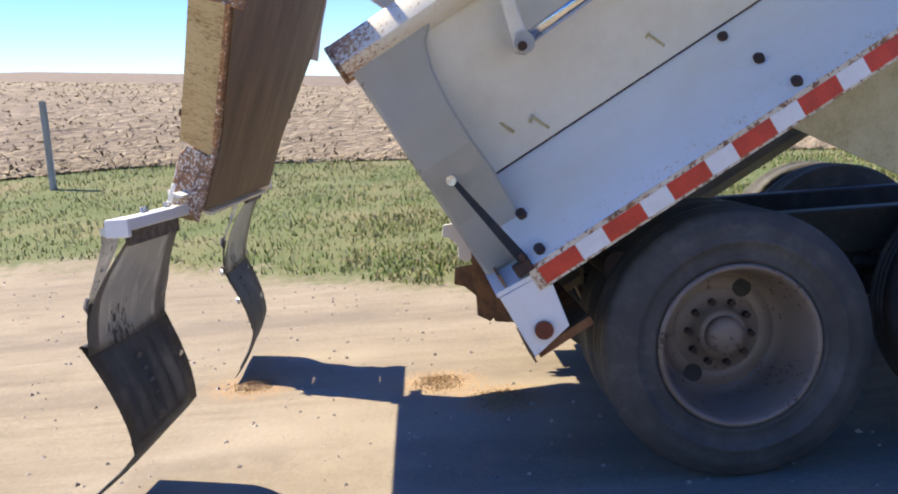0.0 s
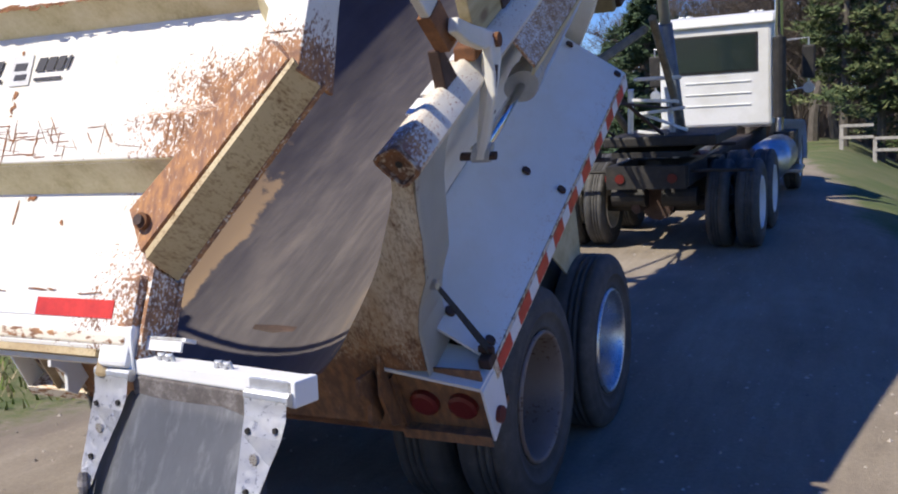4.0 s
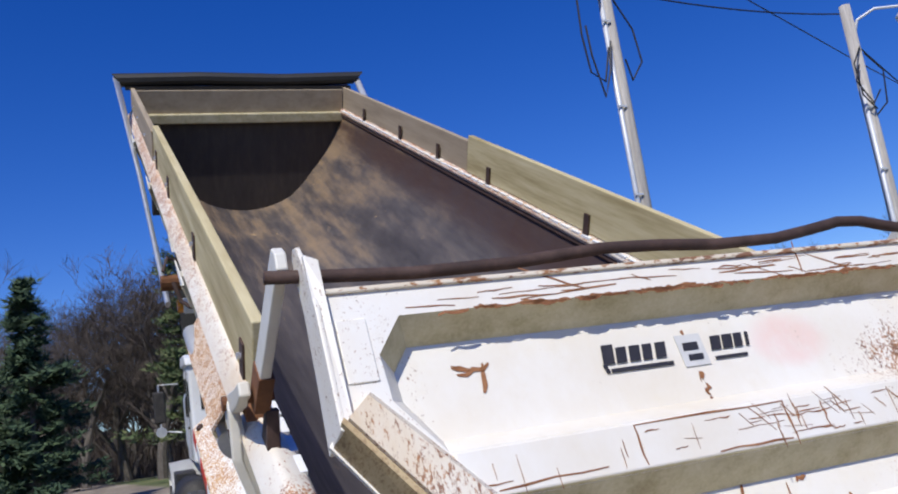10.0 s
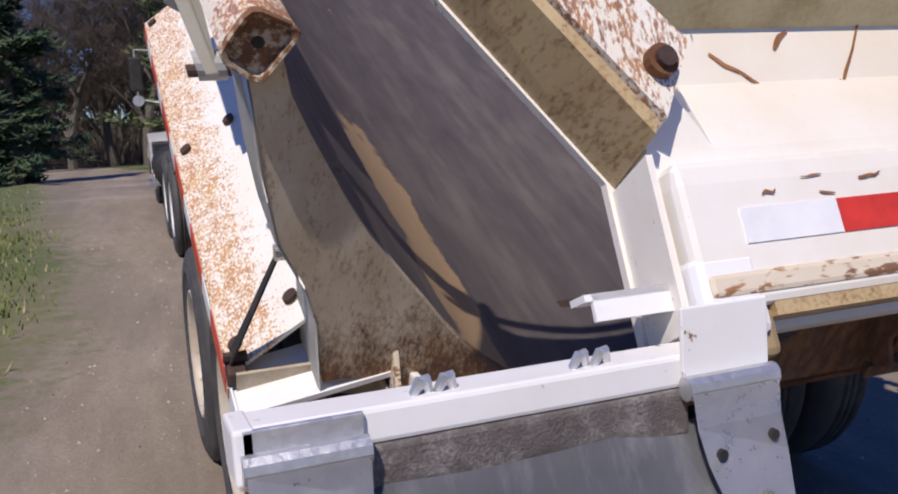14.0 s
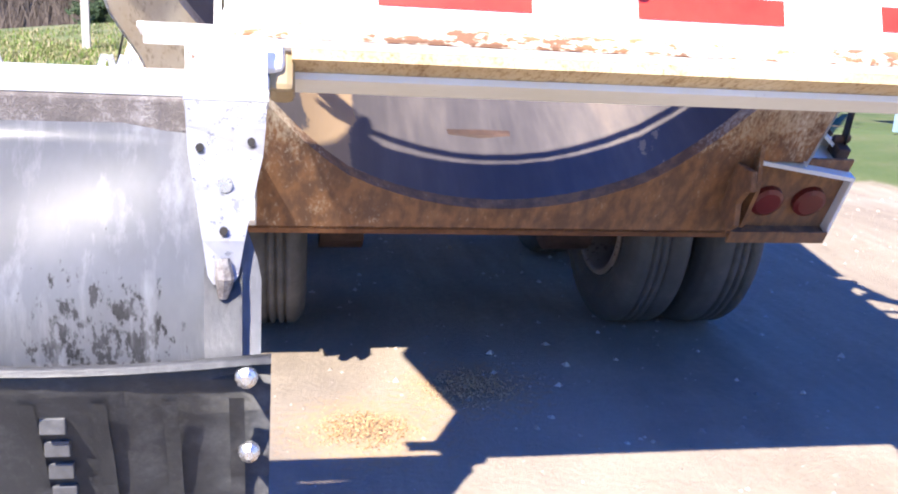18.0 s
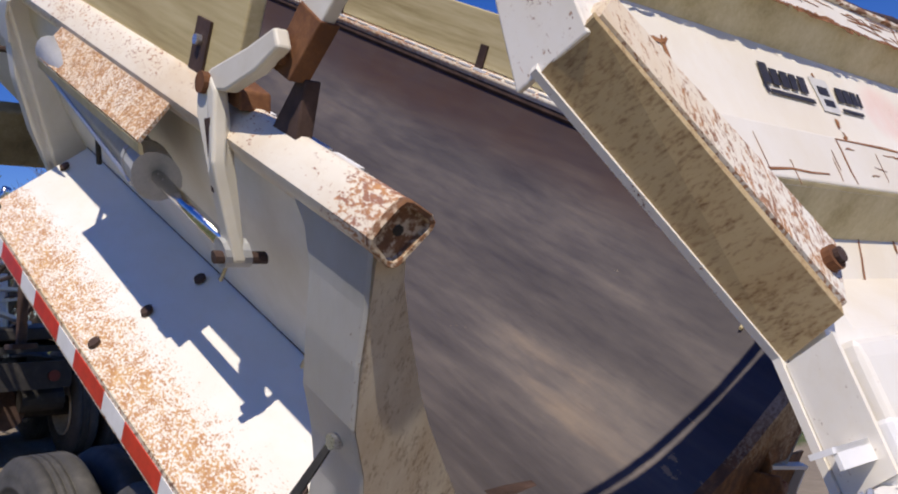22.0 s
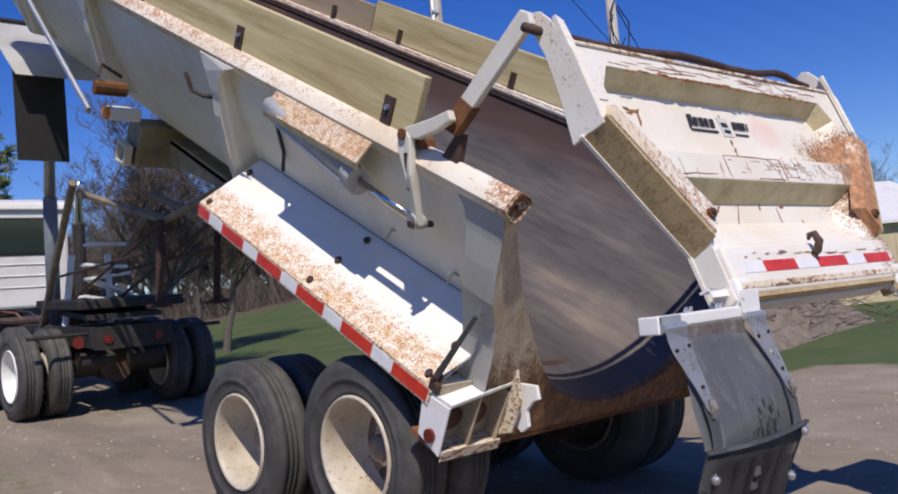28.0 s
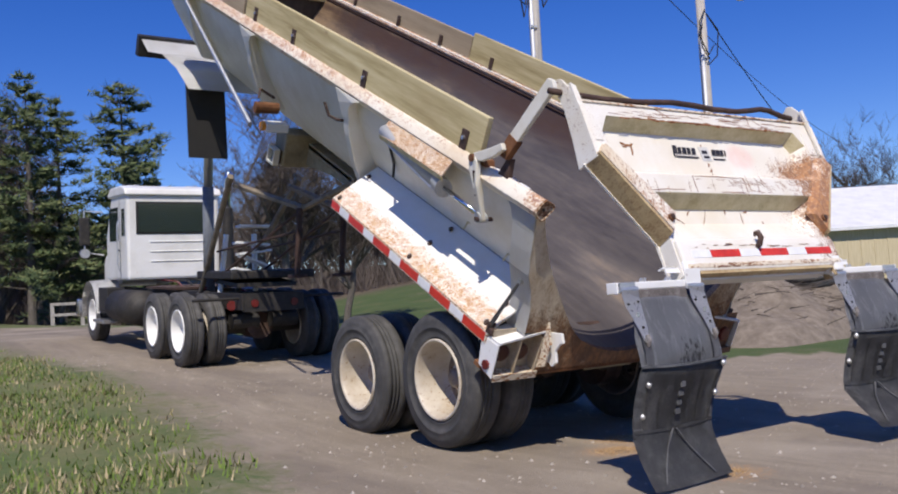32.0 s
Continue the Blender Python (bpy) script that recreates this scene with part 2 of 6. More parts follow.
# scuffs and pale drag marks on the belting
t = M_BELT.node_tree
b = next(n for n in t.nodes if n.type == "BSDF_PRINCIPLED")
old_col = b.inputs["Base Color"].links[0].from_socket
drag, wash = noise_at(t, coords(t, (1.5, 1, 0.22)), 16, 5, 0.68), noise_at(t, coords(t), 5.5, 6, 0.7)
scuffed = mix(t, ramp(t, drag, [(0.50, BLACK), (0.70, (0.55,) * 3)]), old_col, (0.48, 0.487, 0.505))
scuffed = mix(t, ramp(t, wash, [(0.48, BLACK), (0.68, (0.50,) * 3)]), scuffed, (0.185, 0.19, 0.205))
t.links.new(scuffed, b.inputs["Base Color"])
M_FLAP = worn("belt_rubber", (0.085, 0.086, 0.092), (0.135, 0.138, 0.146), (0.25, 0.25, 0.25), 2.2, streak=(1.4, 1, 0.7), rough=0.42)
M_FLAP2 = worn("moulded_rubber", (0.045, 0.045, 0.047), (0.085, 0.085, 0.087), (0.19, 0.187, 0.18), 3, rough=0.6)
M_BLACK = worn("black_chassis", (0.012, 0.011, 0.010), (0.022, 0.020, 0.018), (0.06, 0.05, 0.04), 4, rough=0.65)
M_GALV = worn("galvanised_steel", (0.45, 0.46, 0.47), (0.58, 0.59, 0.60), (0.70, 0.70, 0.70), 4, rough=0.42, metallic=0.75)
M_CYL = worn("grey_cylinder_paint", (0.30, 0.31, 0.31), (0.42, 0.43, 0.43), (0.54, 0.54, 0.53), 3, rough=0.45)
M_CHROME = worn("chromed_rod", (0.55, 0.58, 0.62), (0.70, 0.72, 0.75), (0.80, 0.82, 0.85), 3, rough=0.18, metallic=1.0, bumps=0.02)
M_WHITEST = gritty("white_repaint", (0.84, 0.84, 0.83), (0.74, 0.73, 0.68), 0.16)
M_RIM = gritty("rim_paint", (0.62, 0.57, 0.48), (0.40, 0.32, 0.22), 0.34, size=0.8)
M_RIM_BROWN = gritty("rim_dirty", (0.26, 0.20, 0.16), (0.15, 0.11, 0.085), 0.35, size=0.6, rust=((0.20, 0.10, 0.055), (0.09, 0.05, 0.03)))
M_ALU = worn("aluminium_wheel", (0.50, 0.50, 0.50), (0.64, 0.64, 0.64), (0.76, 0.76, 0.76), 4, rough=0.32, metallic=0.9)
M_CAB = painted("cab_white_paint", (0.82, 0.82, 0.80), (0.66, 0.65, 0.60), 0.0, rough=0.3, fine=False)
M_POLE = worn("weathered_pole_wood", (0.22, 0.20, 0.17), (0.40, 0.37, 0.33), (0.58, 0.55, 0.50), 2, streak=(6, 6, 0.4), rough=0.85)
M_GREYPIPE = worn("grey_conduit", (0.50, 0.51, 0.52), (0.62, 0.63, 0.64), (0.74, 0.74, 0.74), 3, rough=0.5, metallic=0.3)
M_BRIGHT = worn("shiny_bolt", (0.5, 0.5, 0.5), (0.65, 0.65, 0.65), (0.8, 0.8, 0.8), 8, rough=0.3, metallic=0.9)
M_STRAP = worn("black_strap", (0.012, 0.012, 0.012), (0.025, 0.024, 0.022), (0.06, 0.055, 0.05), 8, rough=0.8)


def flat(name, col, rough=0.5, metallic=0.0, spread=0.25):
    m, t, b = nodes_of(name)
    v = coords(t)
    n = noise_at(t, v, 12, 6, 0.7)
    t.links.new(ramp(t, n, [(0.3, tuple(c * (1 - spread) for c in col)), (0.7, tuple(min(1, c * (1 + spread)) for c in col))]), b.inputs["Base Color"])
    b.inputs["Roughness"].default_value, b.inputs["Metallic"].default_value = rough, metallic
    return m


M_RED = flat("red_reflective", (0.62, 0.045, 0.025), 0.35)
M_WHT = flat("white_reflective", (0.80, 0.80, 0.80), 0.35, spread=0.08)
M_LAMP = flat("red_lamp_lens", (0.13, 0.014, 0.011), 0.35)
# darker copy of the lens red: shadow on the left tail lamps, in colour
M_LAMP_SHADED = flat("shaded_lamp_lens", (0.055, 0.014, 0.012), 0.45)
M_AMBER = flat("amber_lamp_lens", (0.75, 0.28, 0.03), 0.25)
M_INK = flat("faded_decal_ink", (0.028, 0.026, 0.03), 0.5)
M_DECAL = flat("grey_decal_ground", (0.60, 0.59, 0.56), 0.45, spread=0.1)
M_HOOD = flat("rubber_hose", (0.014, 0.013, 0.012), 0.6)

# timber boards: long soft grain, a few knots
M_WOOD, t, b = nodes_of("treated_lumber")
v = coords(t, (1.0, 0.10, 1.6))
n1, n2, n3 = noise_at(t, v, 7, 5, 0.55), noise_at(t, v, 34, 4, 0.6), noise_at(t, coords(t, (1, 0.5, 1)), 2.2, 4, 0.6)
col = ramp(t, mix(t, 0.3, n1, n2), [(0.36, (0.36, 0.285, 0.13)), (0.50, (0.51, 0.425, 0.225)), (0.64, (0.61, 0.53, 0.31))])
col = mix(t, ramp(t, n3, [(0.50, BLACK), (0.78, (0.6,) * 3)]), col, (0.38, 0.29, 0.14))
knots = t.nodes.new("ShaderNodeTexVoronoi")
knots.inputs["Scale"].default_value = 2.1
t.links.new(coords(t, (1, 0.55, 1.3)), knots.inputs["Vector"])
col = mix(t, ramp(t, knots.outputs["Distance"], [(0.03, (0.8,) * 3), (0.075, BLACK)]), col, (0.20, 0.12, 0.055))
t.links.new(col, b.inputs["Base Color"])
b.inputs["Roughness"].default_value = 0.75
bump(t, b, n2, 0.10, 0.003)
M_WOOD_OLD = worn("greyed_lumber", (0.22, 0.17, 0.11), (0.34, 0.27, 0.18), (0.42, 0.34, 0.24), 1.5, streak=(2, 0.2, 3), rough=0.8)

# inside of the half-round body: scoured steel with dust trails running down it
M_INSIDE, t, b = nodes_of("scoured_bed_steel")
x, y, z = axis(t, 0), axis(t, 1), axis(t, 2)
v = coords(t, (2.4, 0.34, 2.4))
n1, n2, n3, n4 = noise_at(t, v, 1.5, 6, 0.6), noise_at(t, v, 9, 5, 0.65), noise_at(t, coords(t), 1.3, 7, 0.66), noise_at(t, coords(t, (1, 0.7, 1)), 3.1, 7, 0.7)
col = ramp(t, mix(t, 0.16, mix(t, 0.30, n1, n3), n2), [(0.34, (0.052, 0.047, 0.051)), (0.50, (0.102, 0.090, 0.089)), (0.66, (0.185, 0.160, 0.143))])
# brown unscoured band under the rails, tan dust towards the front
col = mix(t, maths(t, "MULTIPLY", span(t, z, 0.72, 0.98), ramp(t, n3, [(0.35, (0.6,) * 3), (0.6, WHITE)])), col, (0.085, 0.050, 0.038))
tan = plus(t, span(t, y, 3.5, 8.5, 0.46), span(t, n1, 0.34, 0.74, 0.56), span(t, n3, 0.40, 0.72, 0.16))
col = mix(t, span(t, tan, 0.45, 1.05, 0.85), col, (0.36, 0.25, 0.145))
col = mix(t, maths(t, "MULTIPLY", span(t, n4, 0.665, 0.68), span(t, z, 0.7, 0.4)), col, (0.46, 0.32, 0.18))
residue = maths(t, "MULTIPLY", maths(t, "MULTIPLY", span(t, maths(t, "ABSOLUTE", plus(t, x, 0.58), 0), 0.24, 0.03), span(t, y, 3.2, 0.8)), 0.62)
col = mix(t, span(t, plus(t, residue, mix(t, 0.5, n3, n4)), 0.97, 1.03, 0.9), col, (0.42, 0.29, 0.165))
t.links.new(col, b.inputs["Base Color"])
t.links.new(ramp(t, n2, [(0.3, (0.42,) * 3), (0.7, (0.62,) * 3)]), b.inputs["Roughness"])
b.inputs["Metallic"].default_value = 0.25
bump(t, b, n2, 0.03, 0.003)
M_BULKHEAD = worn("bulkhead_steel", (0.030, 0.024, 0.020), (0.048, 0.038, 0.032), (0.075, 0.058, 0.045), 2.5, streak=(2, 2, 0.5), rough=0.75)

M_GLASS, t, b = nodes_of("tinted_glass")
b.inputs["Base Color"].default_value = (0.05, 0.075, 0.07, 1)
b.inputs["Roughness"].default_value = 0.06
b.inputs["Transmission Weight"].default_value = 0.55

# ---- building helpers ----


def part(name, bm, material, parent=None, label="", m=None, smooth=False):
    me = bpy.data.meshes.new(name)
    bm.normal_update()
    bm.to_mesh(me)
    bm.free()
    return part_of(name, me, material, parent, label, m, smooth)


def part_of(name, me, material, parent=None, label="", m=None, smooth=False):
    if material and not me.materials:
        me.materials.append(material)
    if smooth:
        for p in me.polygons:
            p.use_smooth = True
    ob = new(name, me)
    if parent:
        ob.parent = parent
    if m is not None:
        ob.matrix_basis = m
    if label:
        ob["label"] = label
    return ob


def thing(name, label, category, at=(0, 0, 0), group="", turn=0):
    ob = new(name)
    ob.matrix_basis = pose(*at, 0, 0, turn)
    ob.empty_display_size = 0.1
    return tagged(ob, label, category, group)


def add_box(bm, x0, x1, y0, y1, z0, z1, m=None):
    g = bmesh.ops.create_cube(bm, size=1.0)["verts"]
    for vv in g:
        vv.co = Vector(((x0 + x1) / 2 + vv.co.x * (x1 - x0), (y0 + y1) / 2 + vv.co.y * (y1 - y0), (z0 + z1) / 2 + vv.co.z * (z1 - z0)))
        if m is not None:
            vv.co = m @ vv.co
    return bm


def box(x0, x1, y0, y1, z0, z1, m=None, bev=0.0):
    bm = bmesh.new()
    add_box(bm, x0, x1, y0, y1, z0, z1, m)
    if bev:
        bmesh.ops.bevel(bm, geom=bm.edges[:], offset=bev, segments=2, affect="EDGES", profile=0.5)
    return bm


def add_prism(bm, pts, off):
    """A polygon of 3D points pushed along off, closed."""
    off = Vector(off)
    lo = [bm.verts.new(p) for p in pts]
    hi = [bm.verts.new(Vector(p) + off) for p in pts]
    bm.faces.new(lo[::-1])
    bm.faces.new(hi)
    n = len(pts)
    for i in range(n):
        bm.faces.new((lo[i], lo[(i + 1) % n], hi[(i + 1) % n], hi[i]))
    return bm


def prism(pts, off, bev=0.0):
    bm = bmesh.new()
    add_prism(bm, pts, off)
    bmesh.ops.recalc_face_normals(bm, faces=bm.faces)
    if bev:
        bmesh.ops.bevel(bm, geom=bm.edges[:], offset=bev, segments=2, affect="EDGES", profile=0.5)
    return bm


def add_tube(bm, pts, r, n=8, caps=True):
    pts = [Vector(p) for p in pts]
    rs = r if isinstance(r, (list, tuple)) else [r] * len(pts)
    rings, side = [], None
    for i, p in enumerate(pts):
        d = (pts[min(i + 1, len(pts) - 1)] - pts[max(i - 1, 0)]).normalized()
        if side is None:
            side = d.orthogonal().normalized()
        side = (side - d * side.dot(d)).normalized()
        up = d.cross(side)
        rings.append([bm.verts.new(p + rs[i] * (math.cos(a) * side + math.sin(a) * up)) for a in (2 * math.pi * k / n for k in range(n))])
    for a, c in zip(rings, rings[1:]):
        for k in range(n):
            bm.faces.new((a[k], a[(k + 1) % n], c[(k + 1) % n], c[k]))
    if caps:
        bm.faces.new(rings[0][::-1])
        bm.faces.new(rings[-1])
    return bm


def tube(pts, r, n=10):
    return add_tube(bmesh.new(), pts, r, n)


def lathe(profile, n=40):
    """Turns (x, r) round the x axis."""
    bm = bmesh.new()
    rings = [[bm.verts.new((x, r * math.cos(2 * math.pi * k / n), r * math.sin(2 * math.pi * k / n))) for k in range(n)] for x, r in profile]
    for a, c in zip(rings, rings[1:]):
        for k in range(n):
            bm.faces.new((a[k], a[(k + 1) % n], c[(k + 1) % n], c[k]))
    bmesh.ops.recalc_face_normals(bm, faces=bm.faces)
    return bm


def sheet(rows, thick=0.0):
    """A skin through rows of points."""
    bm = bmesh.new()
    vs = [[bm.verts.new(p) for p in row] for row in rows]
    for a, c in zip(vs, vs[1:]):
        for k in range(len(a) - 1):
            bm.faces.new((a[k], a[k + 1], c[k + 1], c[k]))
    if thick:
        bmesh.ops.solidify(bm, geom=bm.faces[:], thickness=thick)
    return bm


BED = pose(0, -0.775, 0.63, 29.3, 0, 0)          # x across, y along the body from its rear lip, z square to its floor
GATE = pose(0, -1.71, 2.26, -19.9, 0, 0)      # x across, y inwards, z up the gate from its top edge


def along(v, stops):
    """Straight lines through (value, result) stops."""
    for (a, fa), (b_, fb) in zip(stops, stops[1:]):
        if v <= b_:
            return fa + (fb - fa) * (v - a) / (b_ - a)
    return stops[-1][1] + v - stops[-1][0]


# true heights and widths of the body and of the gate over their nominal drawings
BED_Z = ((-1.0, -1.07), (0.07, -0.01), (0.24, 0.16), (0.48, 0.49), (0.86, 0.875), (1.05, 1.09), (1.45, 1.51))
BED_X = ((-1.0, 1.0), (0.60, 1.0), (0.86, 1.03), (1.06, 1.095), (1.5, 1.095))
GATE_Z = ((-1.2, -1.44), (-0.99, -1.23), (-0.93, -1.17), (-0.848, -1.09), (-0.80, -1.04), (-0.77, -0.95), (-0.715, -0.80), (-0.365, -0.40), (-0.30, -0.305), (0.3, 0.3))
GATE_X = ((-1.2, 1.14), (-0.75, 1.14), (-0.60, 1.07), (0.3, 1.075))


def bed_fit(p):
    return Vector((p[0] * along(p[2], BED_X), p[1], along(p[2], BED_Z)))


def gate_fit(p):
    return Vector((p[0] * along(p[2], GATE_X), p[1], along(p[2], GATE_Z)))


def refit(ob, law):
    for o in [ob] + list(ob.children_recursive):
        for v_ in o.data.vertices:
            v_.co = law(v_.co)


def ground_z(x, y):
    rise = 0.065 * max(0.0, min(y, 14.0) - 0.8) + 0.02 * max(0.0, min(y, 45.0) - 14.0)
    k = min(1.0, max(0.0, (x + 16.0) / 12.0)) * min(1.0, max(0.0, (4.6 - x) / 3.2))
    east = 0.14 * max(0.0, min(x, 34.0) - 11.0) * min(1.0, max(0.0, (y - 14.0) / 25.0))
    west = max(0.0, -x - 4.8)                     # the fields rise gently towards the horizon
    side = min(1.0, max(0.0, 1.5 - abs(y) / (west + 4.0)))
    return rise * k * k * (3 - 2 * k) + east + side * (0.058 * west - 0.08 * y * min(1.0, west / 20.0))

# ---- the trailer ----
trailer = thing("dump_trailer", "cream half-round dump trailer with raised rusty body and open tailgate", "dump trailer")
R_IN, H_AXIS, BED_LEN = 1.02, 1.10, 8.4
M_REAR_CAP = gritty("rail_end_paint", (0.66, 0.58, 0.44), (0.34, 0.19, 0.09), 0.80, size=0.8, rust=((0.22, 0.085, 0.03), (0.11, 0.045, 0.02)), soft=10)


def arc(r, h, s, n=28, a0=-90, a1=90):
    return [(r * math.sin(radians(a)) * (1 + 0.055 * math.sin(radians(a)) ** 4), s, h - r * 0.985 * math.cos(radians(a))) for a in (a0 + (a1 - a0) * k / n for k in range(n + 1))]


# inner and outer skins of the body
body = part("body_shell", sheet([arc(R_IN + 0.03, H_AXIS, s) for s in (0.0, 1, 2.5, 4, 6, 7.5, BED_LEN)][::-1], 0), M_PAINT, trailer, "cream painted half-round steel shell", BED, True)
part("inner_liner", sheet([arc(R_IN, H_AXIS, s) for s in (-0.01, 1, 2.5, 4, 6, 7.5, BED_LEN)], 0), M_INSIDE, body, "scoured dark steel lining with tan dust trails", None, True)
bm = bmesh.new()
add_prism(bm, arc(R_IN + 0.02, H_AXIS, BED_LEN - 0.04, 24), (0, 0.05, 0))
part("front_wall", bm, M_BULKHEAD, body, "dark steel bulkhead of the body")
for sx in (-1, 1):
    # box tube set on its corner: outer slope, inner slope and two undersides
    sec = [(1.182, 1.112), (1.170, 1.136), (1.140, 1.180), (1.128, 1.190), (1.112, 1.190), (1.060, 1.166), (1.046, 1.150), (1.048, 1.136), (1.100, 1.064), (1.114, 1.054), (1.130, 1.056), (1.176, 1.094)]
    mid_x, mid_h = 1.115, 1.122

    def ring_at(yy, k):
        return [(sx * (mid_x + (x - mid_x) * k), yy, mid_h + (h - mid_h) * k) for x, h in sec]
    bm = sheet([ring_at(yy, 1) + ring_at(yy, 1)[:1] for yy in (-0.055, 1, 3, 6, BED_LEN)])
    bmesh.ops.recalc_face_normals(bm, faces=bm.faces)
    part("top_rail", bm, M_RAIL, trailer, "cream box rail with rust-streaked top", BED, True)
    bm = sheet([ring_at(yy, k) + ring_at(yy, k)[:1] for yy, k in ((-0.050, 1.015), (-0.066, 1.02), (-0.070, 0.97), (-0.068, 0.84), (-0.050, 0.80))])
    bm.faces.new([bm.verts.new(p) for p in ring_at(-0.050, 0.80)])
    bmesh.ops.recalc_face_normals(bm, faces=bm.faces)
    cap = part("rail_cap", bm, M_REAR_CAP, trailer, "rusted end of the box rail", BED)
    part("plug_hole", tube([(sx * 1.115, -0.0525, 1.125), (sx * 1.115, -0.0490, 1.125)], 0.012, 8), M_BLACK, cap)
    part("inner_flange", prism([(sx * 1.056, 0.0, 1.095), (sx * 1.066, 0.0, 1.150), (sx * 1.085, 0.0, 1.120), (sx * 1.070, 0.0, 1.075)], (0, BED_LEN, 0)), M_BLACKRUST, trailer, "dark flange under the rail", BED)
    # weld seam below the rail on the inside
    bm = bmesh.new()
    rnd = random.Random(5 + sx)
    for k in range(59):
        s0 = 0.2 + k * 0.137
        add_box(bm, sx * 1.062 - 0.012, sx * 1.062 + 0.012, s0, s0 + 0.11, H_AXIS + 0.062 + rnd.uniform(-0.006, 0.006), H_AXIS + 0.072)
    part("weld_seam", bm, M_WHITEST, trailer, "pale flaked paint along the rail", BED)
    # sideboards in two lengths with their brackets
    for s0, s1, top, tilt in (((0.72, 5.30, 0.285, 0.0), (5.33, BED_LEN, 0.235, 0.012)) if sx < 0 else ((0.72, 4.45, 0.285, 0.0), (4.48, BED_LEN, 0.235, 0.012))):
        bm = box(sx * 1.10 - 0.022, sx * 1.10 + 0.022, s0, s1, H_AXIS + 0.082, H_AXIS + 0.088 + top, None, 0.006)
        part("sideboard", bm, M_WOOD_OLD if tilt else M_WOOD, trailer, "greyed old lumber plank" if tilt else "greenish treated lumber plank", BED @ pose(tilt * sx, 0, 0))
    for s0 in ((0.93, 2.50, 4.00, 5.00, 6.15, 7.20, 8.0) if sx < 0 else (1.07, 2.48, 4.00, 5.10, 6.15, 7.40)):
        bm = box(sx * 1.10 + sx * 0.024 - 0.006, sx * 1.10 + sx * 0.024 + 0.006, s0 - 0.042, s0 + 0.042, H_AXIS + 0.07, H_AXIS + 0.225)
        add_box(bm, sx * 1.10 - sx * 0.03 - 0.006, sx * 1.10 - sx * 0.03 + 0.006, s0 - 0.03, s0 + 0.03, H_AXIS + 0.07, H_AXIS + 0.20)
        br = part("board_bracket", bm, M_BLACKRUST, trailer, "dark rusty steel bracket", BED)
        part("bolt", tube([(sx * 1.13, s0, H_AXIS + 0.17), (sx * 1.145, s0, H_AXIS + 0.17)], 0.014, 8), M_BRIGHT, br)
bm = box(-1.08, 1.08, BED_LEN - 0.05, BED_LEN, H_AXIS + 0.05, H_AXIS + 0.30, None, 0.006)
part("front_board", bm, M_WOOD_OLD, trailer, "treated lumber plank across the front", BED)
part("front_rail", box(-1.10, 1.10, BED_LEN - 0.10, BED_LEN + 0.02, H_AXIS - 0.06, H_AXIS + 0.05, None, 0.015), M_DULLYELLOW, trailer, "yellowed front rail", BED)
# rolled tarp over the front and its bows
tarp = part("tarp_roll", tube([(-1.22, BED_LEN + 0.05, H_AXIS + 0.40), (-0.4, BED_LEN + 0.05, H_AXIS + 0.42), (0.4, BED_LEN + 0.05, H_AXIS + 0.40), (1.22, BED_LEN + 0.05, H_AXIS + 0.43)], 0.075, 10), M_HOOD, trailer, "black rolled tarpaulin", BED)
part("tarp_housing", box(-1.18, 1.18, BED_LEN - 0.02, BED_LEN + 0.20, H_AXIS + 0.30, H_AXIS + 0.34), M_BLACK, tarp)
for sx in (-1, 1):
    part("tarp_arm", tube([(sx * 1.24, BED_LEN + 0.05, H_AXIS + 0.42), (sx * 1.25, 6.6, H_AXIS - 0.26), (sx * 1.22, 4.75, H_AXIS - 0.84)], 0.022, 8), M_GALV, trailer, "galvanised tarp arm", BED)

# ribs on the flanks
for sx in (-1, 1):
    for s0 in (2.62, 5.00, 7.1):
        pts = [(sx * x, s0, h) for x, _, h in arc(R_IN + 0.02, H_AXIS, s0, 8, 88, 42)]
        outer = [(sx * 0.98, s0, 0.36), (sx * 1.10, s0, 0.52), (sx * 1.18, s0, 0.75), (sx * 1.19, s0, 0.92), (sx * 1.190, s0, H_AXIS - 0.03)]
        bm = prism(pts + outer, (0, 0.10, 0), 0.006)
        rib = part("side_rib", bm, M_PAINT, trailer, "cream pressed rib", BED)
        wing = [(sx * 1.188, s0 - 0.25, H_AXIS - 0.005), (sx * 1.188, s0 + 0.21, H_AXIS - 0.005), (sx * 1.191, s0 + 0.140, 1.00), (sx * 1.191, s0 + 0.105, 0.90), (sx * 1.191, s0 - 0.005, 0.90), (sx * 1.191, s0 - 0.055, 1.00), (sx * 1.190, s0 - 0.14, 1.06)]
        part("gusset", prism(wing, (sx * 0.008, 0, 0)), M_PAINT, rib)

# rear frame round the opening
opening = [(x, -0.03, h) for x, _, h in arc(R_IN - 0.005, H_AXIS, 0, 36)]
half_out = [(1.130, 1.06), (1.150, 0.95), (1.171, 0.83), (1.160, 0.68), (1.107, 0.55), (1.073, 0.45), (1.055, 0.31), (0.87, 0.302), (0.87, 0.0)]
outline = [(x, -0.03, h) for x, h in half_out] + [(-x, -0.03, h) for x, h in half_out[::-1]]
bm = bmesh.new()
ring = [bm.verts.new(p) for p in opening + outline]
edges = [bm.edges.new((ring[i], ring[(i + 1) % len(ring)])) for i in range(len(ring))]
